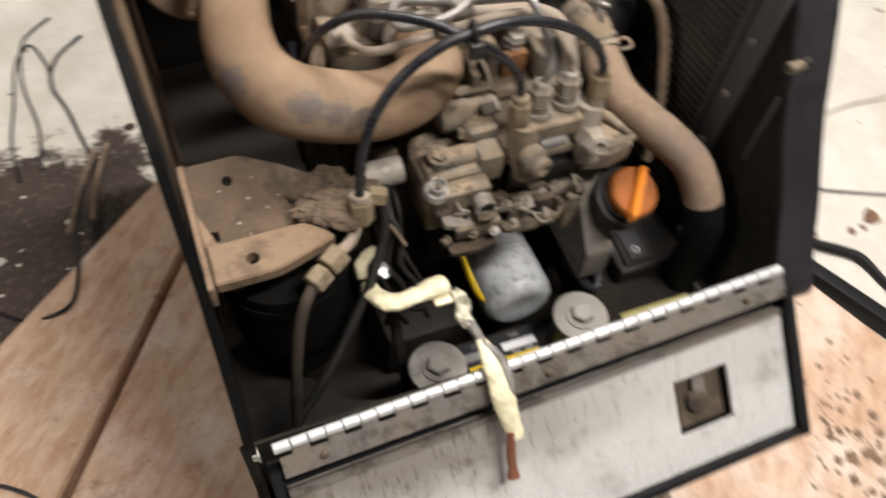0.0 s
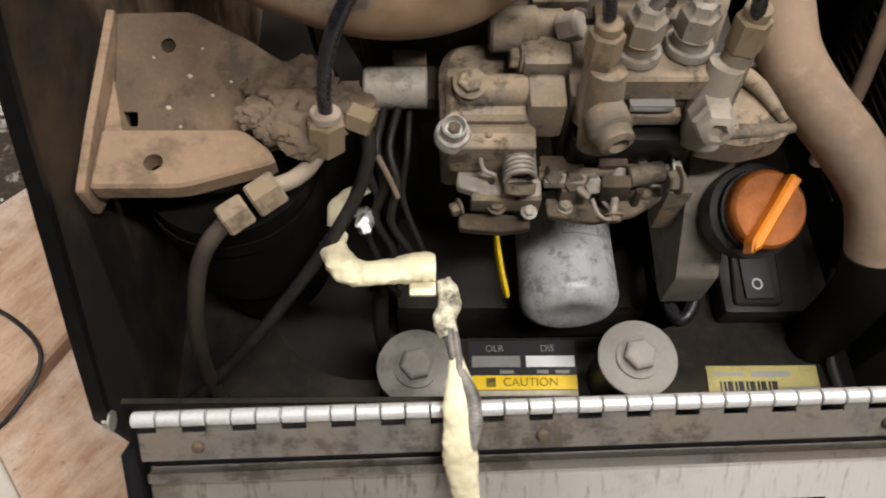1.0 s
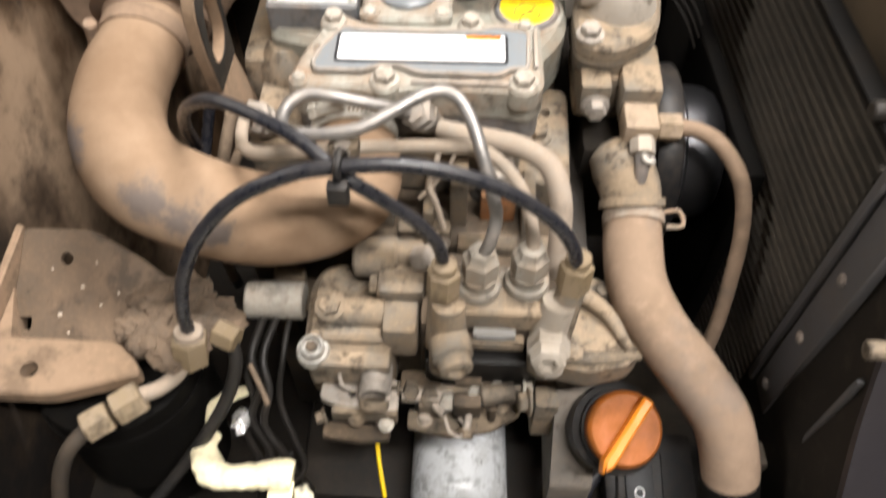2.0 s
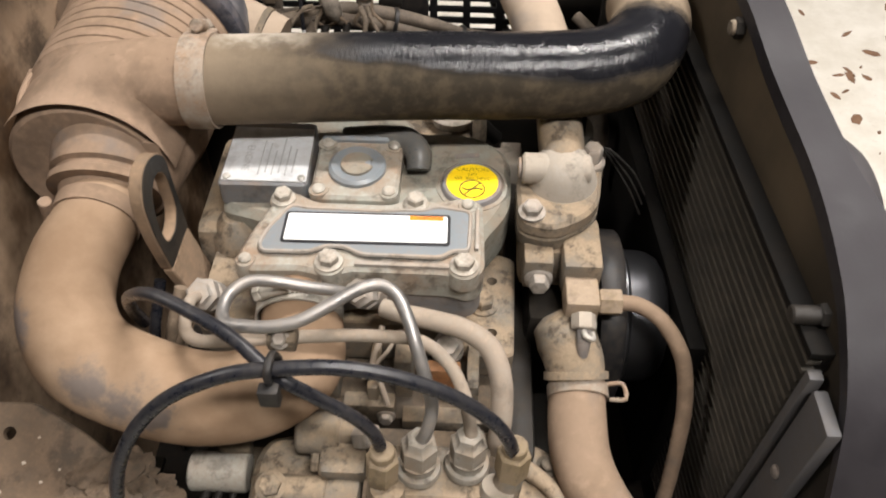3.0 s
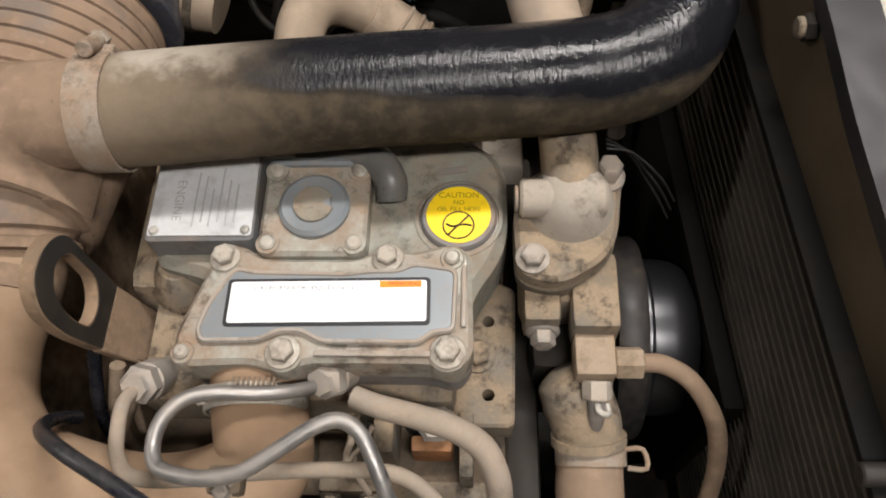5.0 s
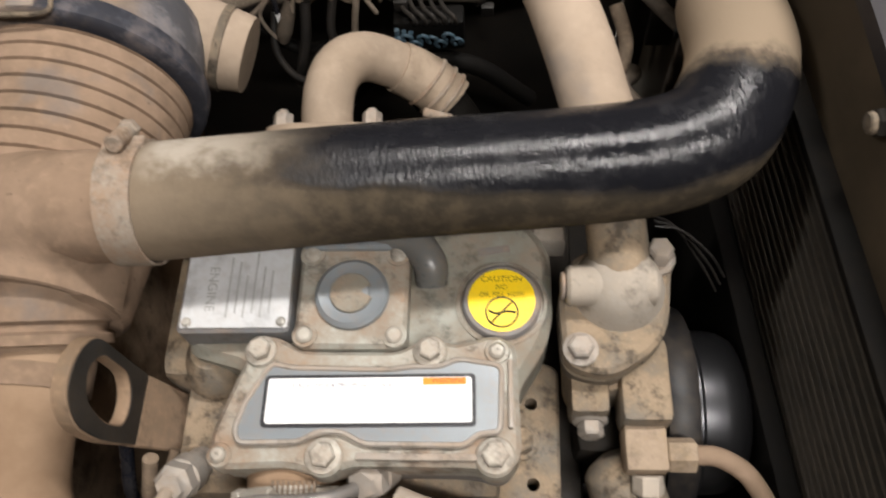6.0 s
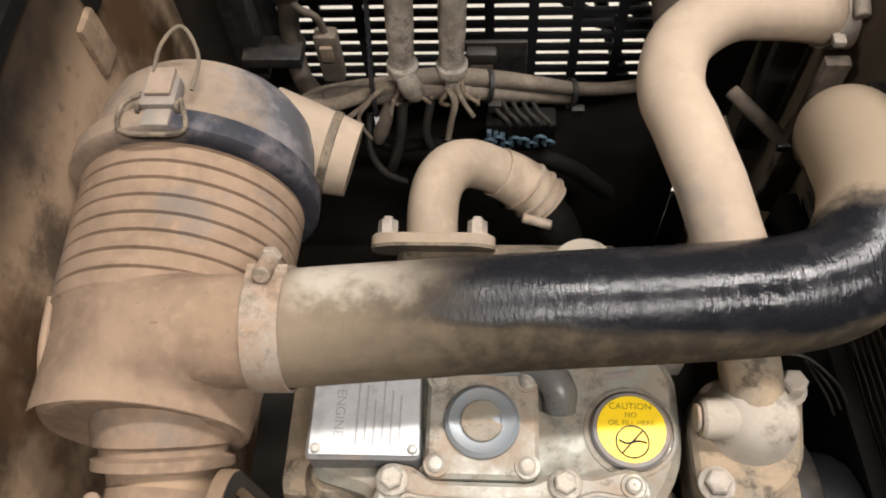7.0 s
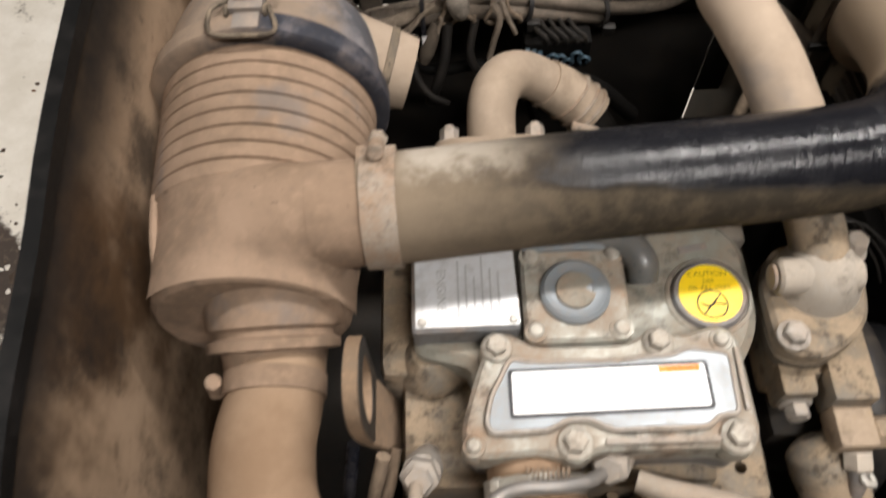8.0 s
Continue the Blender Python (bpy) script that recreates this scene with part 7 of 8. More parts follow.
def fuel_pipes():
    fuel_pipe("bent bare steel injector pipe", [(0.262, 0.568, 0.688), (0.252, 0.562, 0.699), (0.235, 0.558, 0.707), (0.212, 0.556, 0.714), (0.198, 0.550, 0.720), (0.189, 0.538, 0.722), (0.187, 0.524, 0.722), (0.192, 0.513, 0.724), (0.205, 0.508, 0.728), (0.222, 0.506, 0.731), (0.240, 0.509, 0.734), (0.258, 0.519, 0.738), (0.276, 0.530, 0.742), (0.289, 0.534, 0.742), (0.300, 0.528, 0.740), (0.308, 0.514, 0.735), (0.314, 0.500, 0.726), (0.320, 0.488, 0.710), (0.325, 0.478, 0.692), (0.322, 0.470, 0.674), (0.318, 0.469, 0.662)], "steel_pipe", 0.0043)
    fuel_pipe("dusty steel injector pipe", [(0.150, 0.566, 0.680), (0.150, 0.556, 0.688), (0.152, 0.540, 0.692), (0.158, 0.523, 0.698), (0.172, 0.511, 0.705), (0.200, 0.509, 0.711), (0.240, 0.513, 0.712), (0.280, 0.515, 0.713), (0.315, 0.514, 0.711), (0.334, 0.505, 0.700), (0.344, 0.492, 0.690), (0.349, 0.480, 0.675), (0.351, 0.474, 0.664)], "pipe_dust", 0.0044)
    hose("pale_return_hose", "pale dusty rubber return hose", [(0.285, 0.566, 0.676), (0.300, 0.560, 0.678), (0.325, 0.553, 0.680), (0.345, 0.547, 0.679), (0.362, 0.538, 0.672), (0.371, 0.524, 0.656), (0.373, 0.508, 0.630), (0.371, 0.495, 0.600), (0.37, 0.485, 0.57)], [0.0070, 0.0072, 0.0075, 0.0078, 0.008, 0.008, 0.008, 0.008, 0.008], "pipe_dust", 16, 6)
    t = thing("pipe_clip", (0.228, 0.508, 0.722), "small dusty clip holding the fuel pipes", "clip")
    part("clip_body", box(bmesh.new(), (0.219, 0.500, 0.712), (0.238, 0.515, 0.724), 0.003), M["dust_iron"], t)
    bolt(t, (0.228, 0.503, 0.722), (0, -0.5, 0.85), 0.0045, 0.005, "hex", "dust_steel")
    hose("bleed_wire", "thin pale twisted wire", [(0.285, 0.556, 0.668), (0.283, 0.545, 0.660), (0.279, 0.535, 0.650), (0.284, 0.528, 0.640), (0.290, 0.52, 0.62)], 0.0022, "pipe_dust", 8, 6, "wire")
    hose("bleed_wire", "thin pale twisted wire", [(0.296, 0.552, 0.664), (0.290, 0.543, 0.656), (0.281, 0.536, 0.648), (0.272, 0.532, 0.640)], 0.0016, "pipe_dust", 8, 6, "wire")


fuel_pipes()


def lift_eye():
    """A lifting bracket with a slotted eye, standing at the corner of the head."""
    t = thing("lifting_eye", (0.13, 0.61, 0.62), "dark dusty lifting eye bracket with a slotted hole", "lifting bracket")
    side = Matrix(((0, 0, 1, 0), (1, 0, 0, 0), (0, 1, 0, 0), (0, 0, 0, 1)))
    out = rounded([(0.594, 0.676), (0.586, 0.722), (0.587, 0.752), (0.600, 0.769), (0.622, 0.767), (0.639, 0.752), (0.639, 0.676)], [0.002, 0.02, 0.012, 0.012, 0.014, 0.012, 0.002], 6)
    hole = rounded([(0.601, 0.697), (0.597, 0.722), (0.603, 0.746), (0.618, 0.752), (0.631, 0.740), (0.631, 0.704), (0.618, 0.693)], 0.009, 5)
    eye = part("eye", plate(bmesh.new(), out, 0.1158, 0.1240, [hole], side, 0.0008), M["bracket_tan"], t, "tan dusty edge")
    inner = [(0.613 + (y - 0.613) * 0.965, 0.722 + (z - 0.722) * 0.975) for y, z in out]
    wide = [(0.615 + (y - 0.615) * 1.05, 0.722 + (z - 0.722) * 1.03) for y, z in hole]
    for a, b in ((0.1241, 0.1247), (0.1151, 0.1157)):
        part("painted_face", plate(bmesh.new(), inner, a, b, [wide], side), M["eye_dark"], eye, "bare black painted face")
    bm = plate(bmesh.new(), rounded([(0.594, 0.6755), (0.639, 0.6755), (0.641, 0.626), (0.642, 0.600), (0.604, 0.596), (0.599, 0.640)], 0.003), 0.1165, 0.1240, (), side, 0.001)
    for v in bm.verts:
        v.co.x += 0.18 * max(0.0, 0.676 - v.co.z)
    part("strap", bm, M["bracket_tan"], t)
    part("foot", box(bmesh.new(), (0.128, 0.598, 0.596), (0.168, 0.640, 0.610), 0.004), M["dust_metal"], t)
    bolt(t, (0.152, 0.606, 0.610), (0, 0, 1), 0.007, 0.008, "hex", "dust_metal")


M["line_tan"] = dusty("tan_dusty_line", (0.06, 0.05, 0.04), 0.6, 0.6, 0, (0.27, 0.195, 0.135, 1), 40, 0.1, 1.2, 0.15)
M["eye_dark"] = dusty("black_painted_steel", (0.014, 0.013, 0.012), 0.10, 0.5, 0, (0.10, 0.075, 0.052, 1), 22, 0.1, 1.4, 0.2)
lift_eye()


def behind_elbow():
    hose("fuel_line", "thin brown dusty line behind the elbow", [(0.135, 0.600, 0.640), (0.128, 0.572, 0.628), (0.112, 0.556, 0.600), (0.104, 0.548, 0.560), (0.108, 0.540, 0.510)], 0.0040, "line_tan", 12, 6, "fuel line")
    hose("fuel_line", "thin tan line curving under the injector", [(0.116, 0.585, 0.600), (0.124, 0.560, 0.580), (0.140, 0.545, 0.572), (0.158, 0.540, 0.575), (0.172, 0.545, 0.590)], 0.0034, "line_tan", 12, 6, "fuel line")
    hose("vacuum_line", "thin dark rubber line", [(0.128, 0.59, 0.66), (0.118, 0.565, 0.62), (0.122, 0.55, 0.57), (0.14, 0.54, 0.52)], 0.005, "cable_dust", 10, 5)
    hose("vacuum_line", "thin dark rubber line", [(0.108, 0.60, 0.655), (0.100, 0.572, 0.61), (0.098, 0.555, 0.55), (0.11, 0.54, 0.50)], 0.0045, "cable", 10, 5)


behind_elbow()


# ---- loom, tape and wires at the starter ----
def taped_loom():
    t = thing("taped_loom", (0.19, 0.33, 0.50), "cream tape-wrapped wiring loom hanging over the hinge", "wiring loom")
    part("tape_end", sweep(bmesh.new(), [(0.140, 0.436, 0.512), (0.130, 0.428, 0.518), (0.119, 0.417, 0.516), (0.117, 0.405, 0.510)], [0.004, 0.006, 0.007, 0.005], 22, 14, 0.5, (0, 0, 1), 0.22), M["tape"], t)
    part("tape_lead", sweep(bmesh.new(), [(0.121, 0.398, 0.512), (0.119, 0.385, 0.518), (0.124, 0.371, 0.522), (0.136, 0.362, 0.524), (0.160, 0.362, 0.526), (0.180, 0.366, 0.526), (0.189, 0.366, 0.525)], [0.007, 0.0095, 0.0105, 0.0105, 0.011, 0.013, 0.013], 30, 14, 0.62, (0, 0, 1), 0.26), M["tape"], t)
    part("tape_fold", box(bmesh.new(), (0.172, 0.346, 0.519), (0.190, 0.362, 0.523), 0.0015), M["tape"], t)
    part("taped_run", sweep(bmesh.new(), [(0.194, 0.358, 0.522), (0.199, 0.345, 0.517), (0.195, 0.333, 0.514), (0.199, 0.322, 0.511)], [0.005, 0.0078, 0.0075, 0.0065], 28, 16, 0.8, (0, 0, 1), 0.40), M["tape_dirty"], t)
    for i in range(4):
        a = [0.0028 * math.cos(1.57 * i + 0.9 * j) for j in range(3)]
        b = [0.0028 * math.sin(1.57 * i + 0.9 * j) for j in range(3)]
        part("bare_wire", sweep(bmesh.new(), [(0.199 + a[0], 0.325, 0.512 + b[0]), (0.203 + a[1], 0.308, 0.509 + b[1]), (0.206 + a[2], 0.295, 0.508 + b[2])], [0.0028, 0.0024, 0.0027], 10, 6, 1, (0, 0, 1), 0.15), M["wire_foil"], t)
    part("hanging_tape", sweep(bmesh.new(), [(0.203, 0.306, 0.510), (0.205, 0.290, 0.509), (0.203, 0.272, 0.509), (0.204, 0.258, 0.501), (0.206, 0.244, 0.489), (0.209, 0.228, 0.472), (0.211, 0.216, 0.460)], [0.004, 0.0085, 0.0095, 0.0115, 0.0110, 0.0100, 0.0075], 30, 14, 0.55, (0, 0, 1), 0.22), M["tape"], t)
    part("dark_strand", sweep(bmesh.new(), [(0.206, 0.296, 0.510), (0.213, 0.280, 0.511), (0.215, 0.262, 0.507), (0.213, 0.248, 0.496)], [0.004, 0.0052, 0.005, 0.003], 10, 5), M["wire_foil"], t, "dark wire strand in torn foil")
    part("red_wire", sweep(bmesh.new(), [(0.206, 0.222, 0.468), (0.203, 0.208, 0.448), (0.202, 0.198, 0.436), (0.201, 0.190, 0.428)], [0.004, 0.005, 0.0045, 0.0065], 10, 5), M["red_wire"], t, "dark red wire end")


M["wire_foil"] = dusty("torn_foil_wire", (0.10, 0.095, 0.09), 0.3, 0.35, 0.3, (0.48, 0.45, 0.40, 1), 70, 0.0, 2.2, 0.3)
taped_loom()


def starter_wires():
    wire = lambda pts, r, mat, label: hose("starter_cable", label, pts, r, mat, 12, 6, "cable")
    wire([(0.145, 0.436, 0.592), (0.146, 0.425, 0.575), (0.137, 0.410, 0.550), (0.122, 0.392, 0.530), (0.100, 0.372, 0.505), (0.074, 0.350, 0.480), (0.045, 0.330, 0.45), (0.01, 0.315, 0.41), (-0.02, 0.31, 0.37)], 0.0050, "cable_grey", "dark grey cable running down to the tray")
    wire([(0.168, 0.520, 0.545), (0.164, 0.475, 0.558), (0.158, 0.445, 0.552), (0.163, 0.425, 0.535), (0.158, 0.408, 0.512), (0.170, 0.396, 0.49), (0.176, 0.392, 0.46), (0.185, 0.39, 0.42)], 0.0030, "loom_dark", "black cable from the solenoid")
    wire([(0.156, 0.520, 0.540), (0.154, 0.478, 0.556), (0.149, 0.445, 0.552), (0.154, 0.430, 0.530), (0.146, 0.415, 0.505), (0.158, 0.400, 0.480), (0.150, 0.392, 0.45), (0.160, 0.39, 0.42)], 0.0034, "loom_dark", "black cable from the solenoid")
    wire([(0.178, 0.520, 0.535), (0.172, 0.48, 0.548), (0.170, 0.45, 0.540), (0.166, 0.43, 0.51), (0.176, 0.41, 0.485), (0.184, 0.396, 0.462), (0.176, 0.386, 0.452), (0.164, 0.390, 0.450), (0.160, 0.402, 0.452), (0.170, 0.41, 0.450)], 0.0026, "loom_dark", "black cable looped at the starter")
    wire([(0.150, 0.46, 0.55), (0.143, 0.44, 0.535), (0.148, 0.424, 0.515), (0.140, 0.41, 0.49), (0.146, 0.40, 0.46), (0.138, 0.395, 0.42)], 0.0026, "loom_dark", "thin black wire beside the starter")
    wire([(0.150, 0.436, 0.556), (0.158, 0.424, 0.546), (0.164, 0.414, 0.536)], 0.0022, "line_tan", "thin pale wire end beside the starter")
    wire([(0.148, 0.40, 0.44), (0.145, 0.37, 0.40), (0.150, 0.35, 0.34), (0.150, 0.345, 0.28)], 0.0065, "loom_dark", "black corrugated cable sinking into the dark")
    t = thing("foil_scrap", (0.135, 0.412, 0.51), "crumpled bright foil at the cable end", "foil")
    bm = bmesh.new()
    bmesh.ops.create_icosphere(bm, subdivisions=2, radius=1)
    for v in bm.verts:
        q = 1 + 0.8 * noise.noise(v.co * 2.3)
        v.co = V(0.138, 0.412, 0.508) + V(v.co.x * 0.007, v.co.y * 0.011, v.co.z * 0.005) * q
    part("scrap", bm, M["foil_bright"], t, "", None, 5)


M["foil_bright"] = dusty("bright_foil", (0.75, 0.75, 0.75), 0.0, 0.2, 0.9, (0.3, 0.28, 0.25, 1), 90, 0.0, 1.4, 0.3)
starter_wires()


# ---- the back of the bay ----
def flanged_elbow():
    t = thing("flanged_elbow_pipe", (0.215, 0.86, 0.62), "tan dusty elbow pipe on a two-bolt flange", "pipe")
    m = Matrix.Translation((0.214, 0.843, 0.640)) @ Matrix.Rotation(radians(-72), 4, "X")
    out = rounded([(-0.048, -0.012), (-0.030, -0.022), (0.030, -0.022), (0.048, -0.012), (0.048, 0.012), (0.030, 0.022), (-0.030, 0.022), (-0.048, 0.012)], 0.008)
    part("flange", plate(bmesh.new(), out, -0.004, 0.004, (), m, 0.001), M["dust_hose_clean"], t)
    part("gasket", plate(bmesh.new(), out, -0.0065, -0.0042, (), m), M["dust_iron"], t)
    for x in (-0.036, 0.034):
        p = m @ V(x, 0.0, 0.004)
        bolt(t, p, m.to_3x3() @ V(0, 0, 1), 0.0078, 0.017, "nut", "dust_steel", "nut")
    part("pipe", sweep(bmesh.new(), [(0.213, 0.843, 0.640), (0.2126, 0.8617, 0.645), (0.2137, 0.8783, 0.650), (0.2183, 0.8937, 0.653), (0.2276, 0.9065, 0.652), (0.2406, 0.9152, 0.645), (0.255, 0.9188, 0.634), (0.2672, 0.9193, 0.624)], [0.020, 0.0200, 0.0201, 0.0202, 0.0202, 0.0200, 0.0198, 0.0195], 28, 7), M["dust_hose_clean"], t)
    h = part("coupling_hose", sweep(bmesh.new(), [(0.2630, 0.9192, 0.6275), (0.2760, 0.9185, 0.6180), (0.2920, 0.9140, 0.6070), (0.3060, 0.9060, 0.5960)], [0.0214, 0.0222, 0.0226, 0.0220], 28, 6), M["hose_cloth"], t)
    for q in ((0.2860, 0.9162, 0.6110), (0.2950, 0.9125, 0.6050), (0.3015, 0.9090, 0.5998)):
        part("wire_band", lathe(bmesh.new(), q, (0.70, -0.33, -0.58), [(-0.0015, 0.0222), (0, 0.0244), (0.0012, 0.0244), (0.0025, 0.0222)], 30, False), M["clamp_dust"], h)
    part("band_screw", cyl(bmesh.new(), (0.284, 0.884, 0.612), (0.308, 0.880, 0.607), 0.0042, None, 12, 0.001), M["clamp_dust"], h)
    part("outlet_hose", sweep(bmesh.new(), [(0.300, 0.9075, 0.5975), (0.313, 0.897, 0.580), (0.322, 0.888, 0.550), (0.326, 0.880, 0.46)], [0.0180, 0.0190, 0.0195, 0.0195], 24, 6), M["shaded_black"], t, "oily black hose end")


flanged_elbow()


def head_back():
    t = thing("exhaust_manifold", (0.25, 0.84, 0.58), "dusty cast manifold behind the engine head", "manifold")
    part("log", cyl(bmesh.new(), (0.185, 0.828, 0.612), (0.36, 0.828, 0.612), 0.026, None, 24, 0.006), M["dust_iron"], t)
    part("round_cover", lathe(bmesh.new(), (0.327, 0.812, 0.6305), (0, 0, 1), [(0, 0.019), (0.028, 0.019), (0.029, 0.0235), (0.031, 0.0235), (0.0325, 0.020), (0.033, 0.0)], 32, False), M["pale_metal"], t, "pale round cover")


head_back()
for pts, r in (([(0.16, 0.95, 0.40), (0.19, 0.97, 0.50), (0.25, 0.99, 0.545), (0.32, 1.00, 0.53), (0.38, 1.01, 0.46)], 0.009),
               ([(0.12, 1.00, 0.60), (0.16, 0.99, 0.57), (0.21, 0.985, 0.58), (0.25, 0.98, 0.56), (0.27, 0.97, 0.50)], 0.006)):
    hose("shaded_hose", "oily black hose in the shade behind the engine", pts, r, "shaded_black", 12, 6)


def rear_sensors():
    for x, y, z in ((0.183, 0.992, 0.668), (0.2245, 0.990, 0.670)):
        t = thing("plunger_switch", (x, y, z), "pale dusty plunger switch with hexagon tip and two wires", "switch", "plunger switches")
        part("barrel", lathe(bmesh.new(), (x, y, z + 0.010), (0.05, 0.06, 1), [(0, 0.0105), (0.03, 0.0105), (0.032, 0.0112), (0.11, 0.0115)], 24), M["pale_barrel"], t)
        part("collar", lathe(bmesh.new(), (x, y, z + 0.002), (0.05, 0.06, 1), [(0, 0.0125), (0.003, 0.0135), (0.009, 0.0135), (0.011, 0.011)], 24), M["pale_barrel"], t)
        part("tip", lathe(bmesh.new(), (x, y, z - 0.006), (0.05, 0.06, 1), [(-0.003, 0.0065), (-0.001, 0.0092), (0.009, 0.0092)], 6), M["pale_barrel"], t)
        for dx in (-0.004, 0.008):
            part("wire", sweep(bmesh.new(), [(x + dx, y, z), (x + dx * 1.2, y - 0.008, z - 0.014), (x + dx * 2.6, y - 0.010, z - 0.026), (x + dx * 1.8 + 0.006, y - 0.004, z - 0.036), (x + dx * 1.0 + 0.014, y, z - 0.030)], 0.0019, 8, 6), M["cable_dust"], t)
    t = thing("switch_boot", (0.188, 0.985, 0.66), "pale dusty rubber boot beside a plunger switch", "boot")
    part("boot", sweep(bmesh.new(), [(0.1850, 0.982, 0.676), (0.1880, 0.981, 0.668), (0.1905, 0.984, 0.656), (0.1915, 0.988, 0.646)], [0.0070, 0.0095, 0.0098, 0.0080], 16, 5), M["pale_barrel"], t)
    t = thing("switch_mount", (0.20, 1.0, 0.78), "black mounting plate above the switches", "bracket")
    part("plate", box(bmesh.new(), (0.13, 0.985, 0.762), (0.30, 1.02, 0.785), 0.004), M["black_plastic"], t)


M["pale_barrel"] = dusty("pale_spotted_barrel", (0.12, 0.11, 0.10), 0.85, 0.6, 0, (0.50, 0.44, 0.37, 1), 60, 0.0, 1.8, 0.25, stain=0.55)
rear_sensors()


def rear_loom():
    t = hose("rear_wiring_loom", "brown dusty wiring loom strand across the back", [(0.088, 0.984, 0.636), (0.1221, 0.990, 0.6391), (0.1567, 0.995, 0.6365), (0.1918, 1.002, 0.6339), (0.2272, 1.008, 0.6257), (0.2529, 1.012, 0.6186), (0.2902, 1.020, 0.6049), (0.3300, 1.031, 0.5890)], [0.0075, 0.0085, 0.0090, 0.0085, 0.0072, 0.0070, 0.0068, 0.0064], "loom", 16, 7, "wiring loom")
    for p, d, r in (((0.2272, 1.008, 0.6257), (1, 0.16, -0.26), 0.0074), ((0.1221, 0.990, 0.6391), (1, 0.15, 0.0), 0.0088)):
        part("tape_wrap", lathe(bmesh.new(), p, d, [(-0.012, r - 0.001), (-0.010, r + 0.0008), (0.0, r + 0.0012), (0.010, r + 0.0008), (0.012, r - 0.001)], 18, False), M["loom"], t, "brown tape wrap")
    hose("rear_wiring_loom", "brown dusty wiring loom strand running off behind the hoses", [(0.092, 0.994, 0.628), (0.1101, 1.000, 0.6317), (0.1412, 1.003, 0.6362), (0.1716, 1.006, 0.6375), (0.2021, 1.012, 0.6394), (0.2530, 1.020, 0.6286), (0.2951, 1.026, 0.6150), (0.3337, 1.033, 0.5995), (0.3728, 1.040, 0.5915), (0.4048, 1.045, 0.5950), (0.4400, 1.050, 0.6150)], [0.0080, 0.0082, 0.0080, 0.0085, 0.0090, 0.0085, 0.0074, 0.0066, 0.0064, 0.0064, 0.0064], "loom", 14, 7, "wiring loom")
    hose("rear_wiring_loom", "pale dusty wiring loom strand beside the air cleaner", [(0.080, 0.974, 0.632), (0.0903, 0.978, 0.6380), (0.1076, 0.980, 0.6385), (0.1327, 0.984, 0.6420), (0.1560, 0.992, 0.6450), (0.1800, 1.002, 0.6440)], [0.0085, 0.0088, 0.0075, 0.0060, 0.0056, 0.0050], "loom_pale", 14, 7, "wiring loom")
    for p, q, r in (((0.253, 1.016, 0.6236), (0.2600, 1.0005, 0.6130), 0.0152), ((0.330, 1.032, 0.5945), (0.3370, 1.0170, 0.5860), 0.0136)):
        t = thing("cable_tie", p, "dark cable tie round the rear loom", "cable tie", "loom ties")
        part("tie_band", lathe(bmesh.new(), p, (1, 0.2, -0.32), [(-0.0022, r - 0.001), (-0.0022, r + 0.0005), (0.0022, r + 0.0005), (0.0022, r - 0.001)], 24, False), M["black_plastic"], t)
        part("tie_head", box(bmesh.new(), (q[0] - 0.006, q[1] - 0.004, q[2] - 0.005), (q[0] + 0.006, q[1] + 0.004, q[2] + 0.006), 0.0015), M["loom_dark"], t)
    for label, pts, r, mat in (("thin dusty loose wire at the loom", [(0.168, 0.984, 0.660), (0.160, 0.974, 0.662), (0.146, 0.974, 0.6445), (0.122, 0.975, 0.6234), (0.111, 0.982, 0.629)], 0.0024, "loom_pale"),
                               ("looped pale wire hanging from the loom", [(0.160, 0.982, 0.660), (0.1531, 0.970, 0.6548), (0.1425, 0.970, 0.634), (0.1515, 0.970, 0.607), (0.1647, 0.970, 0.618), (0.1749, 0.974, 0.654)], 0.0017, "loom_pale"),
                               ("flat pale ribbon of tape hanging from a switch", [(0.2205, 0.982, 0.662), (0.2265, 0.977, 0.6485), (0.2224, 0.977, 0.6235), (0.2181, 0.977, 0.597)], 0.0030, "loom_pale"),
                               ("dusty wire end below a switch", [(0.2270, 0.985, 0.664), (0.2334, 0.978, 0.6483), (0.2415, 0.978, 0.628)], 0.0022, "loom_pale"),
                               ("dark wire drooping below the loom", [(0.205, 0.985, 0.640), (0.200, 0.972, 0.612), (0.208, 0.968, 0.588), (0.222, 0.975, 0.570)], 0.0040, "loom_dark"),
                               ("dark wire drooping below the loom", [(0.180, 0.985, 0.636), (0.176, 0.970, 0.606), (0.168, 0.962, 0.580), (0.160, 0.965, 0.550)], 0.0050, "loom_dark"),
                               ("dark wire drooping below the loom", [(0.150, 0.985, 0.624), (0.148, 0.965, 0.598), (0.160, 0.955, 0.575), (0.178, 0.955, 0.560)], 0.0035, "loom_dark")):
        hose("loose_wire", label, pts, r, mat, 10, 6, "wire")
    t = thing("loom_plug", (0.163, 0.972, 0.622), "pale dusty rubber plug hanging at the loom", "connector")
    part("plug_body", sweep(bmesh.new(), [(0.170, 0.978, 0.645), (0.165, 0.972, 0.632), (0.160, 0.968, 0.618), (0.157, 0.966, 0.608)], [0.0045, 0.0068, 0.0072, 0.0045], 14, 5), M["loom"], t)
    t = thing("loom_clip", (0.248, 1.036, 0.63), "dark plastic harness clip above the loom", "clip")
    part("clip_base", box(bmesh.new(), (0.237, 1.034, 0.617), (0.258, 1.042, 0.632), 0.002), M["loom"], t)
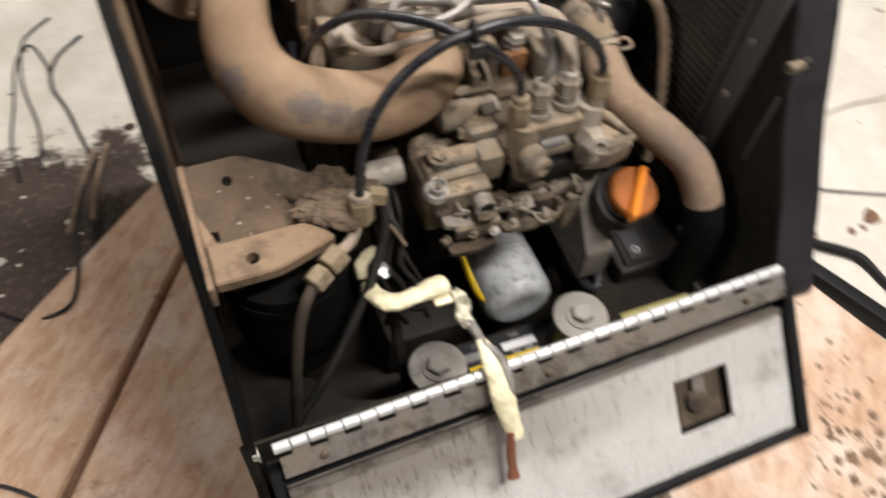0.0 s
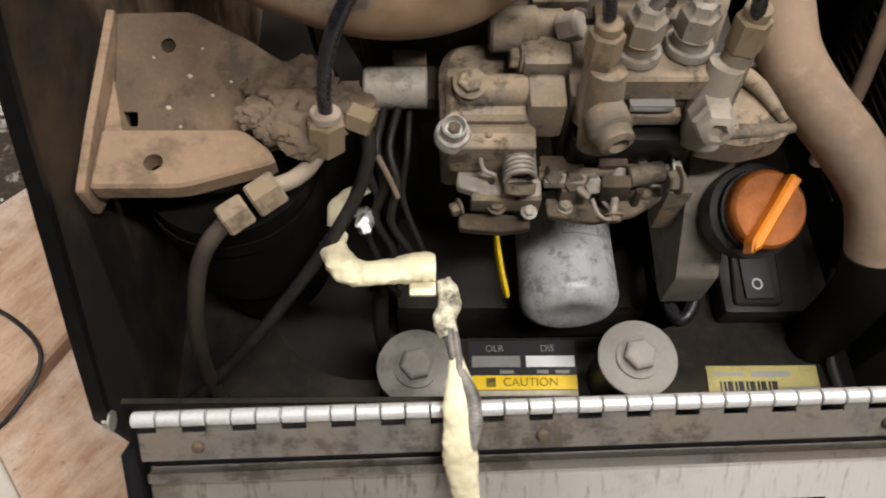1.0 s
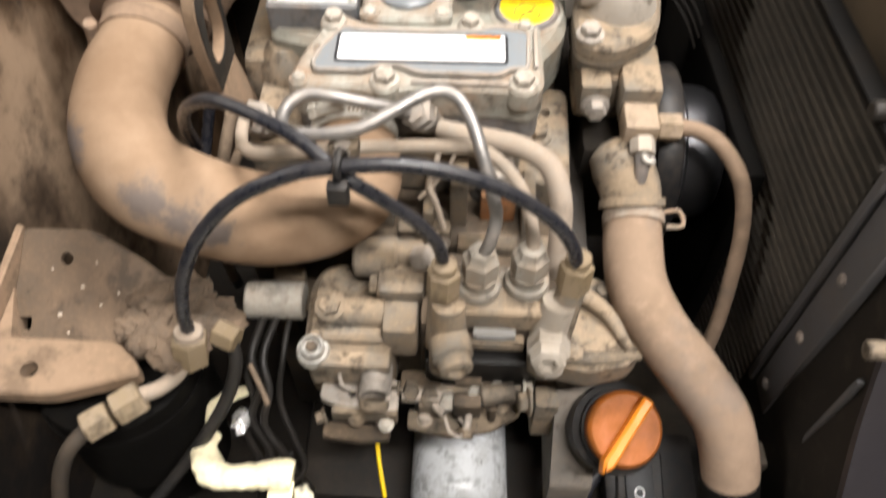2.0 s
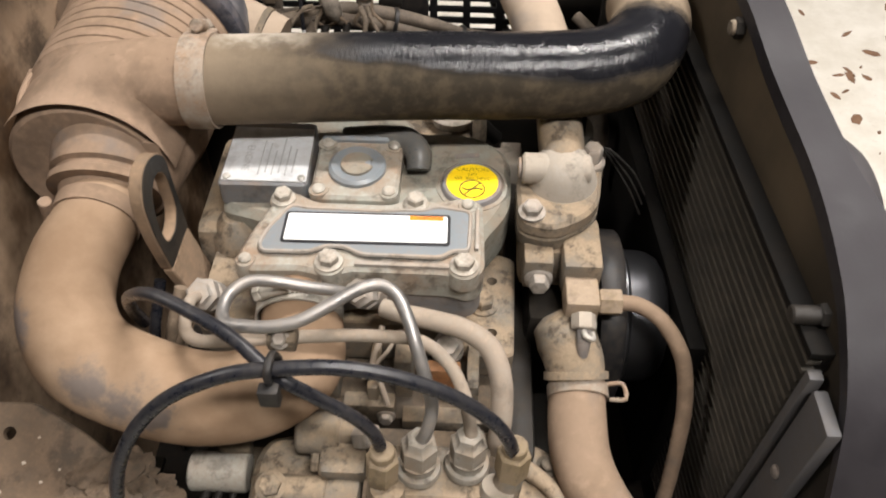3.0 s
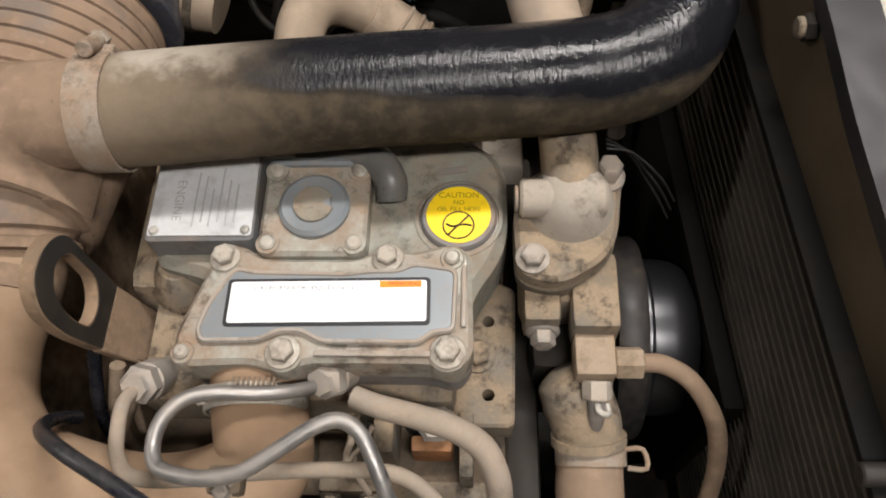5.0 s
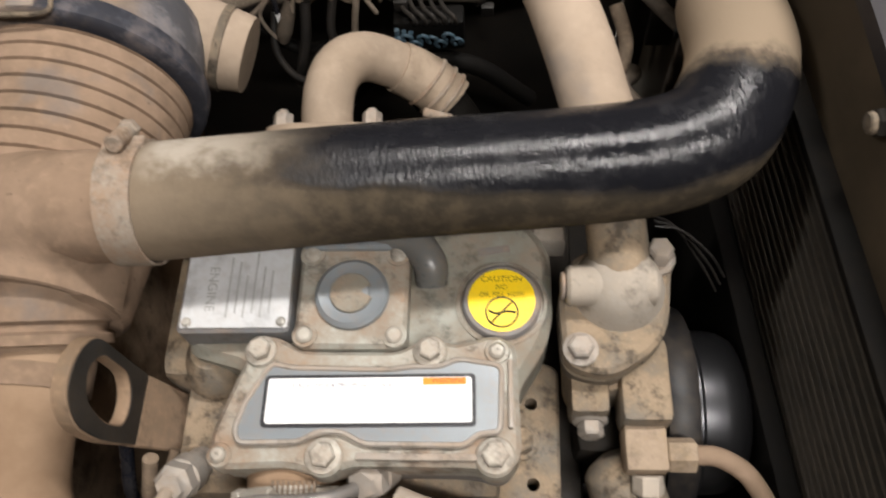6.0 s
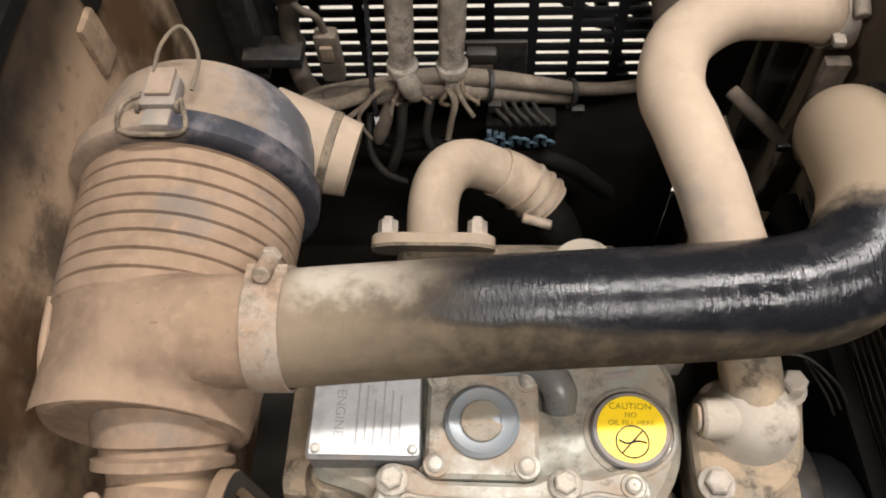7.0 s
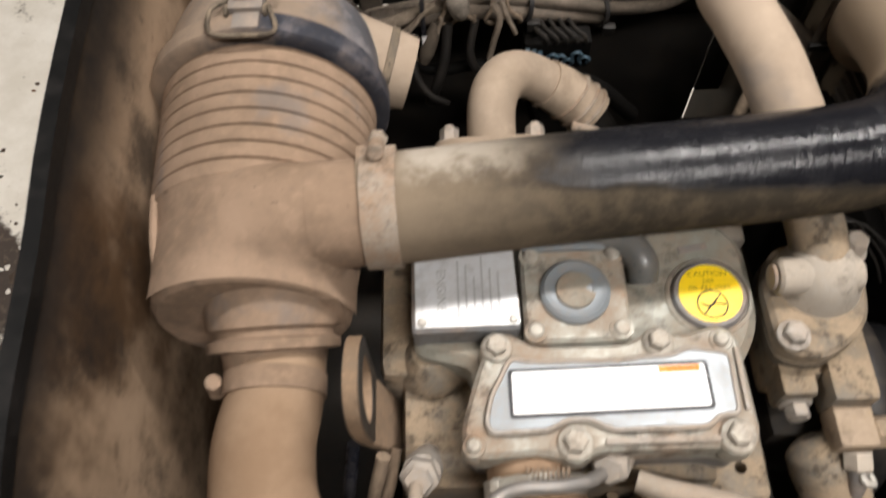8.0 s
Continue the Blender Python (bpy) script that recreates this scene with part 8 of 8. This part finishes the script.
    part("clip_head", box(bmesh.new(), (0.234, 1.032, 0.632), (0.262, 1.044, 0.646), 0.004), M["loom_dark"], t)
    t = thing("relay_plate", (0.26, 1.064, 0.61), "black sheet plate in front of the vent", "bracket")
    part("plate", box(bmesh.new(), (0.232, 1.062, 0.575), (0.290, 1.067, 0.630), 0.002), M["black_plastic"], t)
    for label, pts, r in (("dark cable hanging outside the vent", [(0.33, 1.125, 0.80), (0.345, 1.12, 0.72), (0.385, 1.12, 0.64), (0.43, 1.125, 0.55)], 0.010),
                          ("dark cable hanging outside the vent", [(0.30, 1.13, 0.80), (0.35, 1.13, 0.70), (0.36, 1.13, 0.62), (0.40, 1.13, 0.50)], 0.007),
                          ("dark cable hanging outside the vent", [(0.27, 1.12, 0.70), (0.31, 1.12, 0.65), (0.36, 1.12, 0.60), (0.44, 1.12, 0.59)], 0.008)):
        hose("outer_cable", label, pts, r, "oil_black", 10, 6, "cable")
    # white tag on a thin black wire
    t = thing("wire_tag", (0.155, 1.012, 0.62), "white tag hanging on a thin black wire", "tag")
    part("tag", box(bmesh.new(), (0.1565, 0.968, 0.614), (0.1605, 0.971, 0.640), 0.0008), M["white"], t)
    part("wire", sweep(bmesh.new(), [(0.1585, 0.9695, 0.639), (0.158, 0.978, 0.67), (0.158, 1.008, 0.72), (0.16, 1.01, 0.76)], 0.0022, 8, 5), M["cable"], t)
    # connector and its cable at the vent
    t = thing("wire_connector", (0.105, 1.06, 0.62), "brown dusty wire connector hanging at the vent", "connector")
    part("shell", box(bmesh.new(), (0.094, 1.050, 0.590), (0.116, 1.066, 0.650), 0.004), M["loom"], t)
    part("latch", box(bmesh.new(), (0.099, 1.046, 0.622), (0.111, 1.051, 0.640), 0.0015), M["cable_dust"], t)
    part("lead", sweep(bmesh.new(), [(0.105, 1.058, 0.65), (0.10, 1.058, 0.668), (0.085, 1.058, 0.68), (0.08, 1.058, 0.70), (0.09, 1.06, 0.72)], 0.0035, 10, 5), M["loom"], t)
    # thick conduit by the left of the vent
    hose("corrugated_conduit", "dusty corrugated conduit beside the vent", [(0.080, 1.066, 0.80), (0.078, 1.064, 0.74), (0.0773, 1.062, 0.6815), (0.0734, 1.060, 0.6565), (0.0745, 1.050, 0.6306), (0.0824, 1.030, 0.6178), (0.0993, 1.005, 0.6220)], 0.0095, "line_brown", 16, 7, "conduit")
    hose("corrugated_conduit", "dusty corrugated conduit beside the vent", [(0.415, 1.06, 0.79), (0.405, 1.06, 0.74), (0.402, 1.058, 0.70), (0.41, 1.055, 0.66)], 0.0125, "loom", 16, 7, "conduit")
    t = thing("strut_channel", (0.03, 1.05, 0.7), "dark steel channel beside the vent", "bracket")
    part("channel", box(bmesh.new(), (0.020, 1.045, 0.60), (0.045, 1.07, 0.84), 0.003), M["black_plastic"], t)
    part("channel_foot", box(bmesh.new(), (0.030, 1.030, 0.632), (0.085, 1.06, 0.644), 0.002), M["black_plastic"], t)
    # blue-marked connector block in the shade
    t = thing("fuse_block", (0.29, 1.0, 0.55), "dark connector block with blue-grey wires", "connector")
    part("block", box(bmesh.new(), (0.252, 0.988, 0.566), (0.316, 1.01, 0.602), 0.003), M["shaded_black"], t)
    for i in range(8):
        x, z = 0.254 + 0.0076 * i, 0.583 + 0.005 * math.sin(2.3 * i)
        pts = [(x, 0.986, z - 0.006), (x - 0.003, 0.983, z + 0.002), (x + 0.002, 0.981, z + 0.008), (x + 0.007, 0.982, z + 0.003), (x + 0.005, 0.985, z - 0.004)]
        part("blue_wire", sweep(bmesh.new(), pts, 0.0017, 8, 5), M["wire_blue"], t, "faded blue wire loop")
    for i in range(3):
        part("blue_clip", box(bmesh.new(), (0.2530 + 0.006 * i, 0.984, 0.588), (0.2575 + 0.006 * i, 0.989, 0.597 - 0.002 * i), 0.001), M["wire_blue"], t, "faded blue clip")
    for i in range(5):
        x = 0.268 + 0.009 * i
        part("wire", sweep(bmesh.new(), [(x, 0.992, 0.600), (x + 0.005, 0.986, 0.604), (x + 0.003, 0.986, 0.612), (x - 0.005, 0.994, 0.614), (x - 0.010, 1.008, 0.612)], 0.0021, 8, 5), M["oil_black"], t)
    t = thing("red_cable_boot", (0.125, 1.03, 0.75), "red rubber cable boot at the back", "cable boot")
    part("boot", sweep(bmesh.new(), [(0.085, 1.03, 0.735), (0.11, 1.03, 0.742), (0.14, 1.03, 0.745), (0.155, 1.03, 0.745)], [0.007, 0.009, 0.010, 0.006], 14, 5), M["red_rubber"], t)


M["loom_pale"] = dusty("pale_dusty_wire", (0.10, 0.085, 0.07), 0.75, 0.6, 0, (0.40, 0.325, 0.25, 1), 50, 0.1, 1.2, 0.3, stain=0.3)
M["loom"] = dusty("brown_dusty_loom", (0.06, 0.05, 0.04), 0.48, 0.6, 0, (0.21, 0.168, 0.130, 1), 40, 0.15, 1.8, 0.35, stain=0.5)
M["red_rubber"] = dusty("red_rubber", (0.45, 0.03, 0.015), 0.1, 0.5, 0, (0.25, 0.12, 0.08, 1), 40)
rear_loom()


def right_dark():
    hose("harness_branch", "dark dusty cable branch behind the hoses", [(0.46, 0.93, 0.60), (0.445, 0.90, 0.62), (0.455, 0.87, 0.63), (0.475, 0.85, 0.62), (0.478, 0.84, 0.56)], 0.008, "loom", 12, 6, "cable")
    hose("harness_branch", "dark cable loop behind the hoses", [(0.44, 0.95, 0.66), (0.448, 0.92, 0.64), (0.432, 0.89, 0.60), (0.43, 0.87, 0.55)], 0.006, "cable_dust", 12, 6, "cable")
    t = thing("bracket_strip", (0.50, 0.95, 0.70), "dark dusty upright strip at the radiator", "bracket")
    part("strip", box(bmesh.new(), (0.492, 0.93, 0.55), (0.510, 0.94, 0.742), 0.002), M["loom"], t)
    part("clip", box(bmesh.new(), (0.484, 0.924, 0.648), (0.514, 0.9295, 0.656), 0.002), M["loom_dark"], t)
    part("stay", cyl(bmesh.new(), (0.452, 0.975, 0.664), (0.500, 0.934, 0.640), 0.0062, None, 12, 0.001), M["loom"], t)
    part("diagonal_strut", box(bmesh.new(), (0.482, 0.992, 0.560), (0.506, 1.002, 0.740), 0.002), M["oil_black"], t)
    t = thing("white_plug", (0.395, 0.765, 0.66), "pale dusty plastic plug behind the cover", "connector")
    part("plug", plate(bmesh.new(), [(0.3615, 0.748), (0.368, 0.748), (0.368, 0.738), (0.3905, 0.738), (0.3905, 0.7695), (0.372, 0.7695), (0.372, 0.762), (0.3615, 0.762)], 0.640, 0.662, (), None, 0.002), M["pale_metal"], t)
    t = thing("fan_guard_wire", (0.46, 0.73, 0.66), "thin dusty wires beside the thermostat", "wire")
    for i in range(3):
        part("wire", sweep(bmesh.new(), [(0.445, 0.735 + 0.004 * i, 0.690), (0.462, 0.733 + 0.004 * i, 0.688 - 0.006 * i), (0.482, 0.722, 0.675 - 0.01 * i), (0.495, 0.715, 0.655 - 0.012 * i)], 0.0010, 8, 5), M["loom_dark"], t)
    # pale folded bracket on the flank near the hose end
    t = thing("flank_bracket", (0.548, 0.42, 0.44), "dusty folded bracket on the side panel", "bracket")
    part("plate", plate(bmesh.new(), rounded([(0.515, 0.405), (0.550, 0.405), (0.550, 0.425), (0.530, 0.425)], 0.003), 0.470, 0.482, (), None, 0.001), M["loom"], t)
    hose("flank_cable", "black cable along the tray side", [(0.535, 0.42, 0.40), (0.528, 0.39, 0.38), (0.530, 0.35, 0.366), (0.536, 0.31, 0.362)], 0.005, "cable_grey", 10, 5, "cable")

    t = thing("flank_tab", (-0.034, 0.95, 0.75), "tan dusty tab welded to the side panel", "bracket")
    part("tab", box(bmesh.new(), (-0.0395, 0.935, 0.728), (-0.031, 0.962, 0.776), 0.003), M["bracket_tan"], t)
    part("strut", box(bmesh.new(), (-0.0395, 0.960, 0.770), (-0.028, 0.985, 0.828), 0.003), M["black_paint"], t)


right_dark()


# ---- wires on the floor ----
def floor_wires():
    z = GROUND + 0.045
    hose("floor_wire", "thin black wire lying on the board", [(-0.62, 0.60, GROUND + 0.004), (-0.50, 0.585, z), (-0.42, 0.56, z), (-0.36, 0.50, z), (-0.38, 0.42, z), (-0.46, 0.36, GROUND + 0.004)], 0.0035, "cable", 8, 6, "wire")
    g = GROUND + 0.004
    hose("floor_wire", "thin black wire lying across the board edge", [(-0.22, 1.15, z), (-0.25, 1.03, z), (-0.262, 0.93, z), (-0.28, 0.855, z), (-0.32, 0.836, z), (-0.37, 0.862, g + 0.01), (-0.44, 0.92, g), (-0.54, 0.99, g)], 0.0032, "cable", 8, 6, "wire")
    hose("floor_wire", "thin black wire looped on the floor", [(-0.354, 1.188, g), (-0.36, 1.30, g), (-0.347, 1.40, g), (-0.335, 1.52, g), (-0.30, 1.58, g), (-0.27, 1.50, g), (-0.266, 1.43, g)], 0.0028, "cable", 8, 6, "wire")
    hose("floor_wire", "thin black wire on the floor", [(-0.31, 1.21, g), (-0.305, 1.32, g), (-0.32, 1.42, g), (-0.325, 1.50, g), (-0.31, 1.60, g), (-0.25, 1.66, g)], 0.0028, "cable", 8, 6, "wire")
    hose("floor_wire", "black wire on the floor beside the board", [(-0.206, 1.174, g), (-0.225, 1.26, g), (-0.245, 1.36, g), (-0.268, 1.44, g), (-0.25, 1.52, g), (-0.19, 1.58, g)], 0.0036, "cable", 8, 6, "wire")
    hose("floor_wire", "grey frayed cable end on the board edge", [(-0.20, 1.19, z), (-0.23, 1.12, z), (-0.25, 1.06, z), (-0.27, 1.00, z)], 0.006, "cable_dust", 8, 6, "wire")
    hose("floor_wire", "grey frayed cable end on the board edge", [(-0.175, 1.20, z), (-0.20, 1.13, z), (-0.215, 1.07, z), (-0.225, 1.02, z)], 0.005, "cable_dust", 8, 6, "wire")
    hose("floor_wire", "thin dark cord lying straight on the pale floor", [(1.20, 0.852, g), (1.32, 0.846, g), (1.42, 0.856, g), (1.53, 0.851, g), (1.68, 0.862, g)], 0.0018, "cable_dust", 8, 6, "wire")
    hose("floor_wire", "thin dark wire lying on the pale floor", [(1.05, 0.74, g), (1.19, 0.674, g), (1.34, 0.609, g), (1.52, 0.53, g)], 0.0026, "cable", 8, 6, "wire")
    hose("bent_rod", "bent black steel rod lying on the floor", [(1.045, 0.592, g + 0.007), (1.09, 0.560, g + 0.007), (1.150, 0.516, g + 0.007), (1.176, 0.488, g + 0.007), (1.186, 0.43, g + 0.007), (1.195, 0.34, g + 0.007)], [0.0105, 0.0105, 0.0105, 0.010, 0.007, 0.007], "black_paint", 12, 6, "steel rod")
    solid("steel_bar", box(bmesh.new(), (-0.27, -0.015, GROUND), (0.27, 0.015, GROUND + 0.042), 0.004, Matrix.Translation((1.076, 0.43, 0)) @ Matrix.Rotation(radians(-63), 4, "Z")), M["black_paint"], "black steel bar lying beside the machine", "steel bar")


floor_wires()


def floor_dirt():
    """Crumbs of dirt and pale grit swept up beside the boards."""
    rnd = random.Random(21)
    for name, mat, count, label in (("dirt_crumbs", "crumb_dark", 420, "dark dirt crumbs on the floor"), ("pale_grit", "grit", 170, "pale grit and paint flakes on the floor"), ("board_scraps", "scrap_brown", 130, "dark dirt scraps on the worn board")):
        bm = bmesh.new()
        for i in range(count):
            x, y = rnd.gauss(-0.62, 0.22), rnd.gauss(0.95, 0.25)
            r = rnd.uniform(0.002, 0.007) if i % 9 else rnd.uniform(0.008, 0.014)
            base = GROUND
            if name == "board_scraps":
                x, y, base = min(1.0, rnd.gauss(0.92, 0.06)), rnd.gauss(0.14, 0.09), GROUND + 0.04
            n, a0 = rnd.randint(4, 6), rnd.uniform(0, 6)
            top = bm.verts.new((x, y, base + r * rnd.uniform(0.3, 0.7)))
            ring = [bm.verts.new((x + r * rnd.uniform(0.6, 1.3) * math.cos(a0 + 6.283 * j / n), y + r * rnd.uniform(0.6, 1.3) * math.sin(a0 + 6.283 * j / n), base + 0.0005)) for j in range(n)]
            for j in range(n):
                bm.faces.new((ring[j], ring[(j + 1) % n], top))
        solid(name, bm, M[mat], label, "debris", "", "stuff", 10)


k = Nodes("dark_crumb")
M["crumb_dark"] = k.done(k.mix(k.noise(40), (0.02, 0.014, 0.010, 1), (0.11, 0.075, 0.05, 1)), 0.85)
k = Nodes("pale_grit")
M["grit"] = k.done(k.mix(k.noise(50), (0.45, 0.41, 0.35, 1), (0.75, 0.72, 0.66, 1)), 0.8)
k = Nodes("brown_scrap")
M["scrap_brown"] = k.done(k.mix(k.noise(30), (0.09, 0.055, 0.035, 1), (0.34, 0.22, 0.14, 1)), 0.85)
floor_dirt()
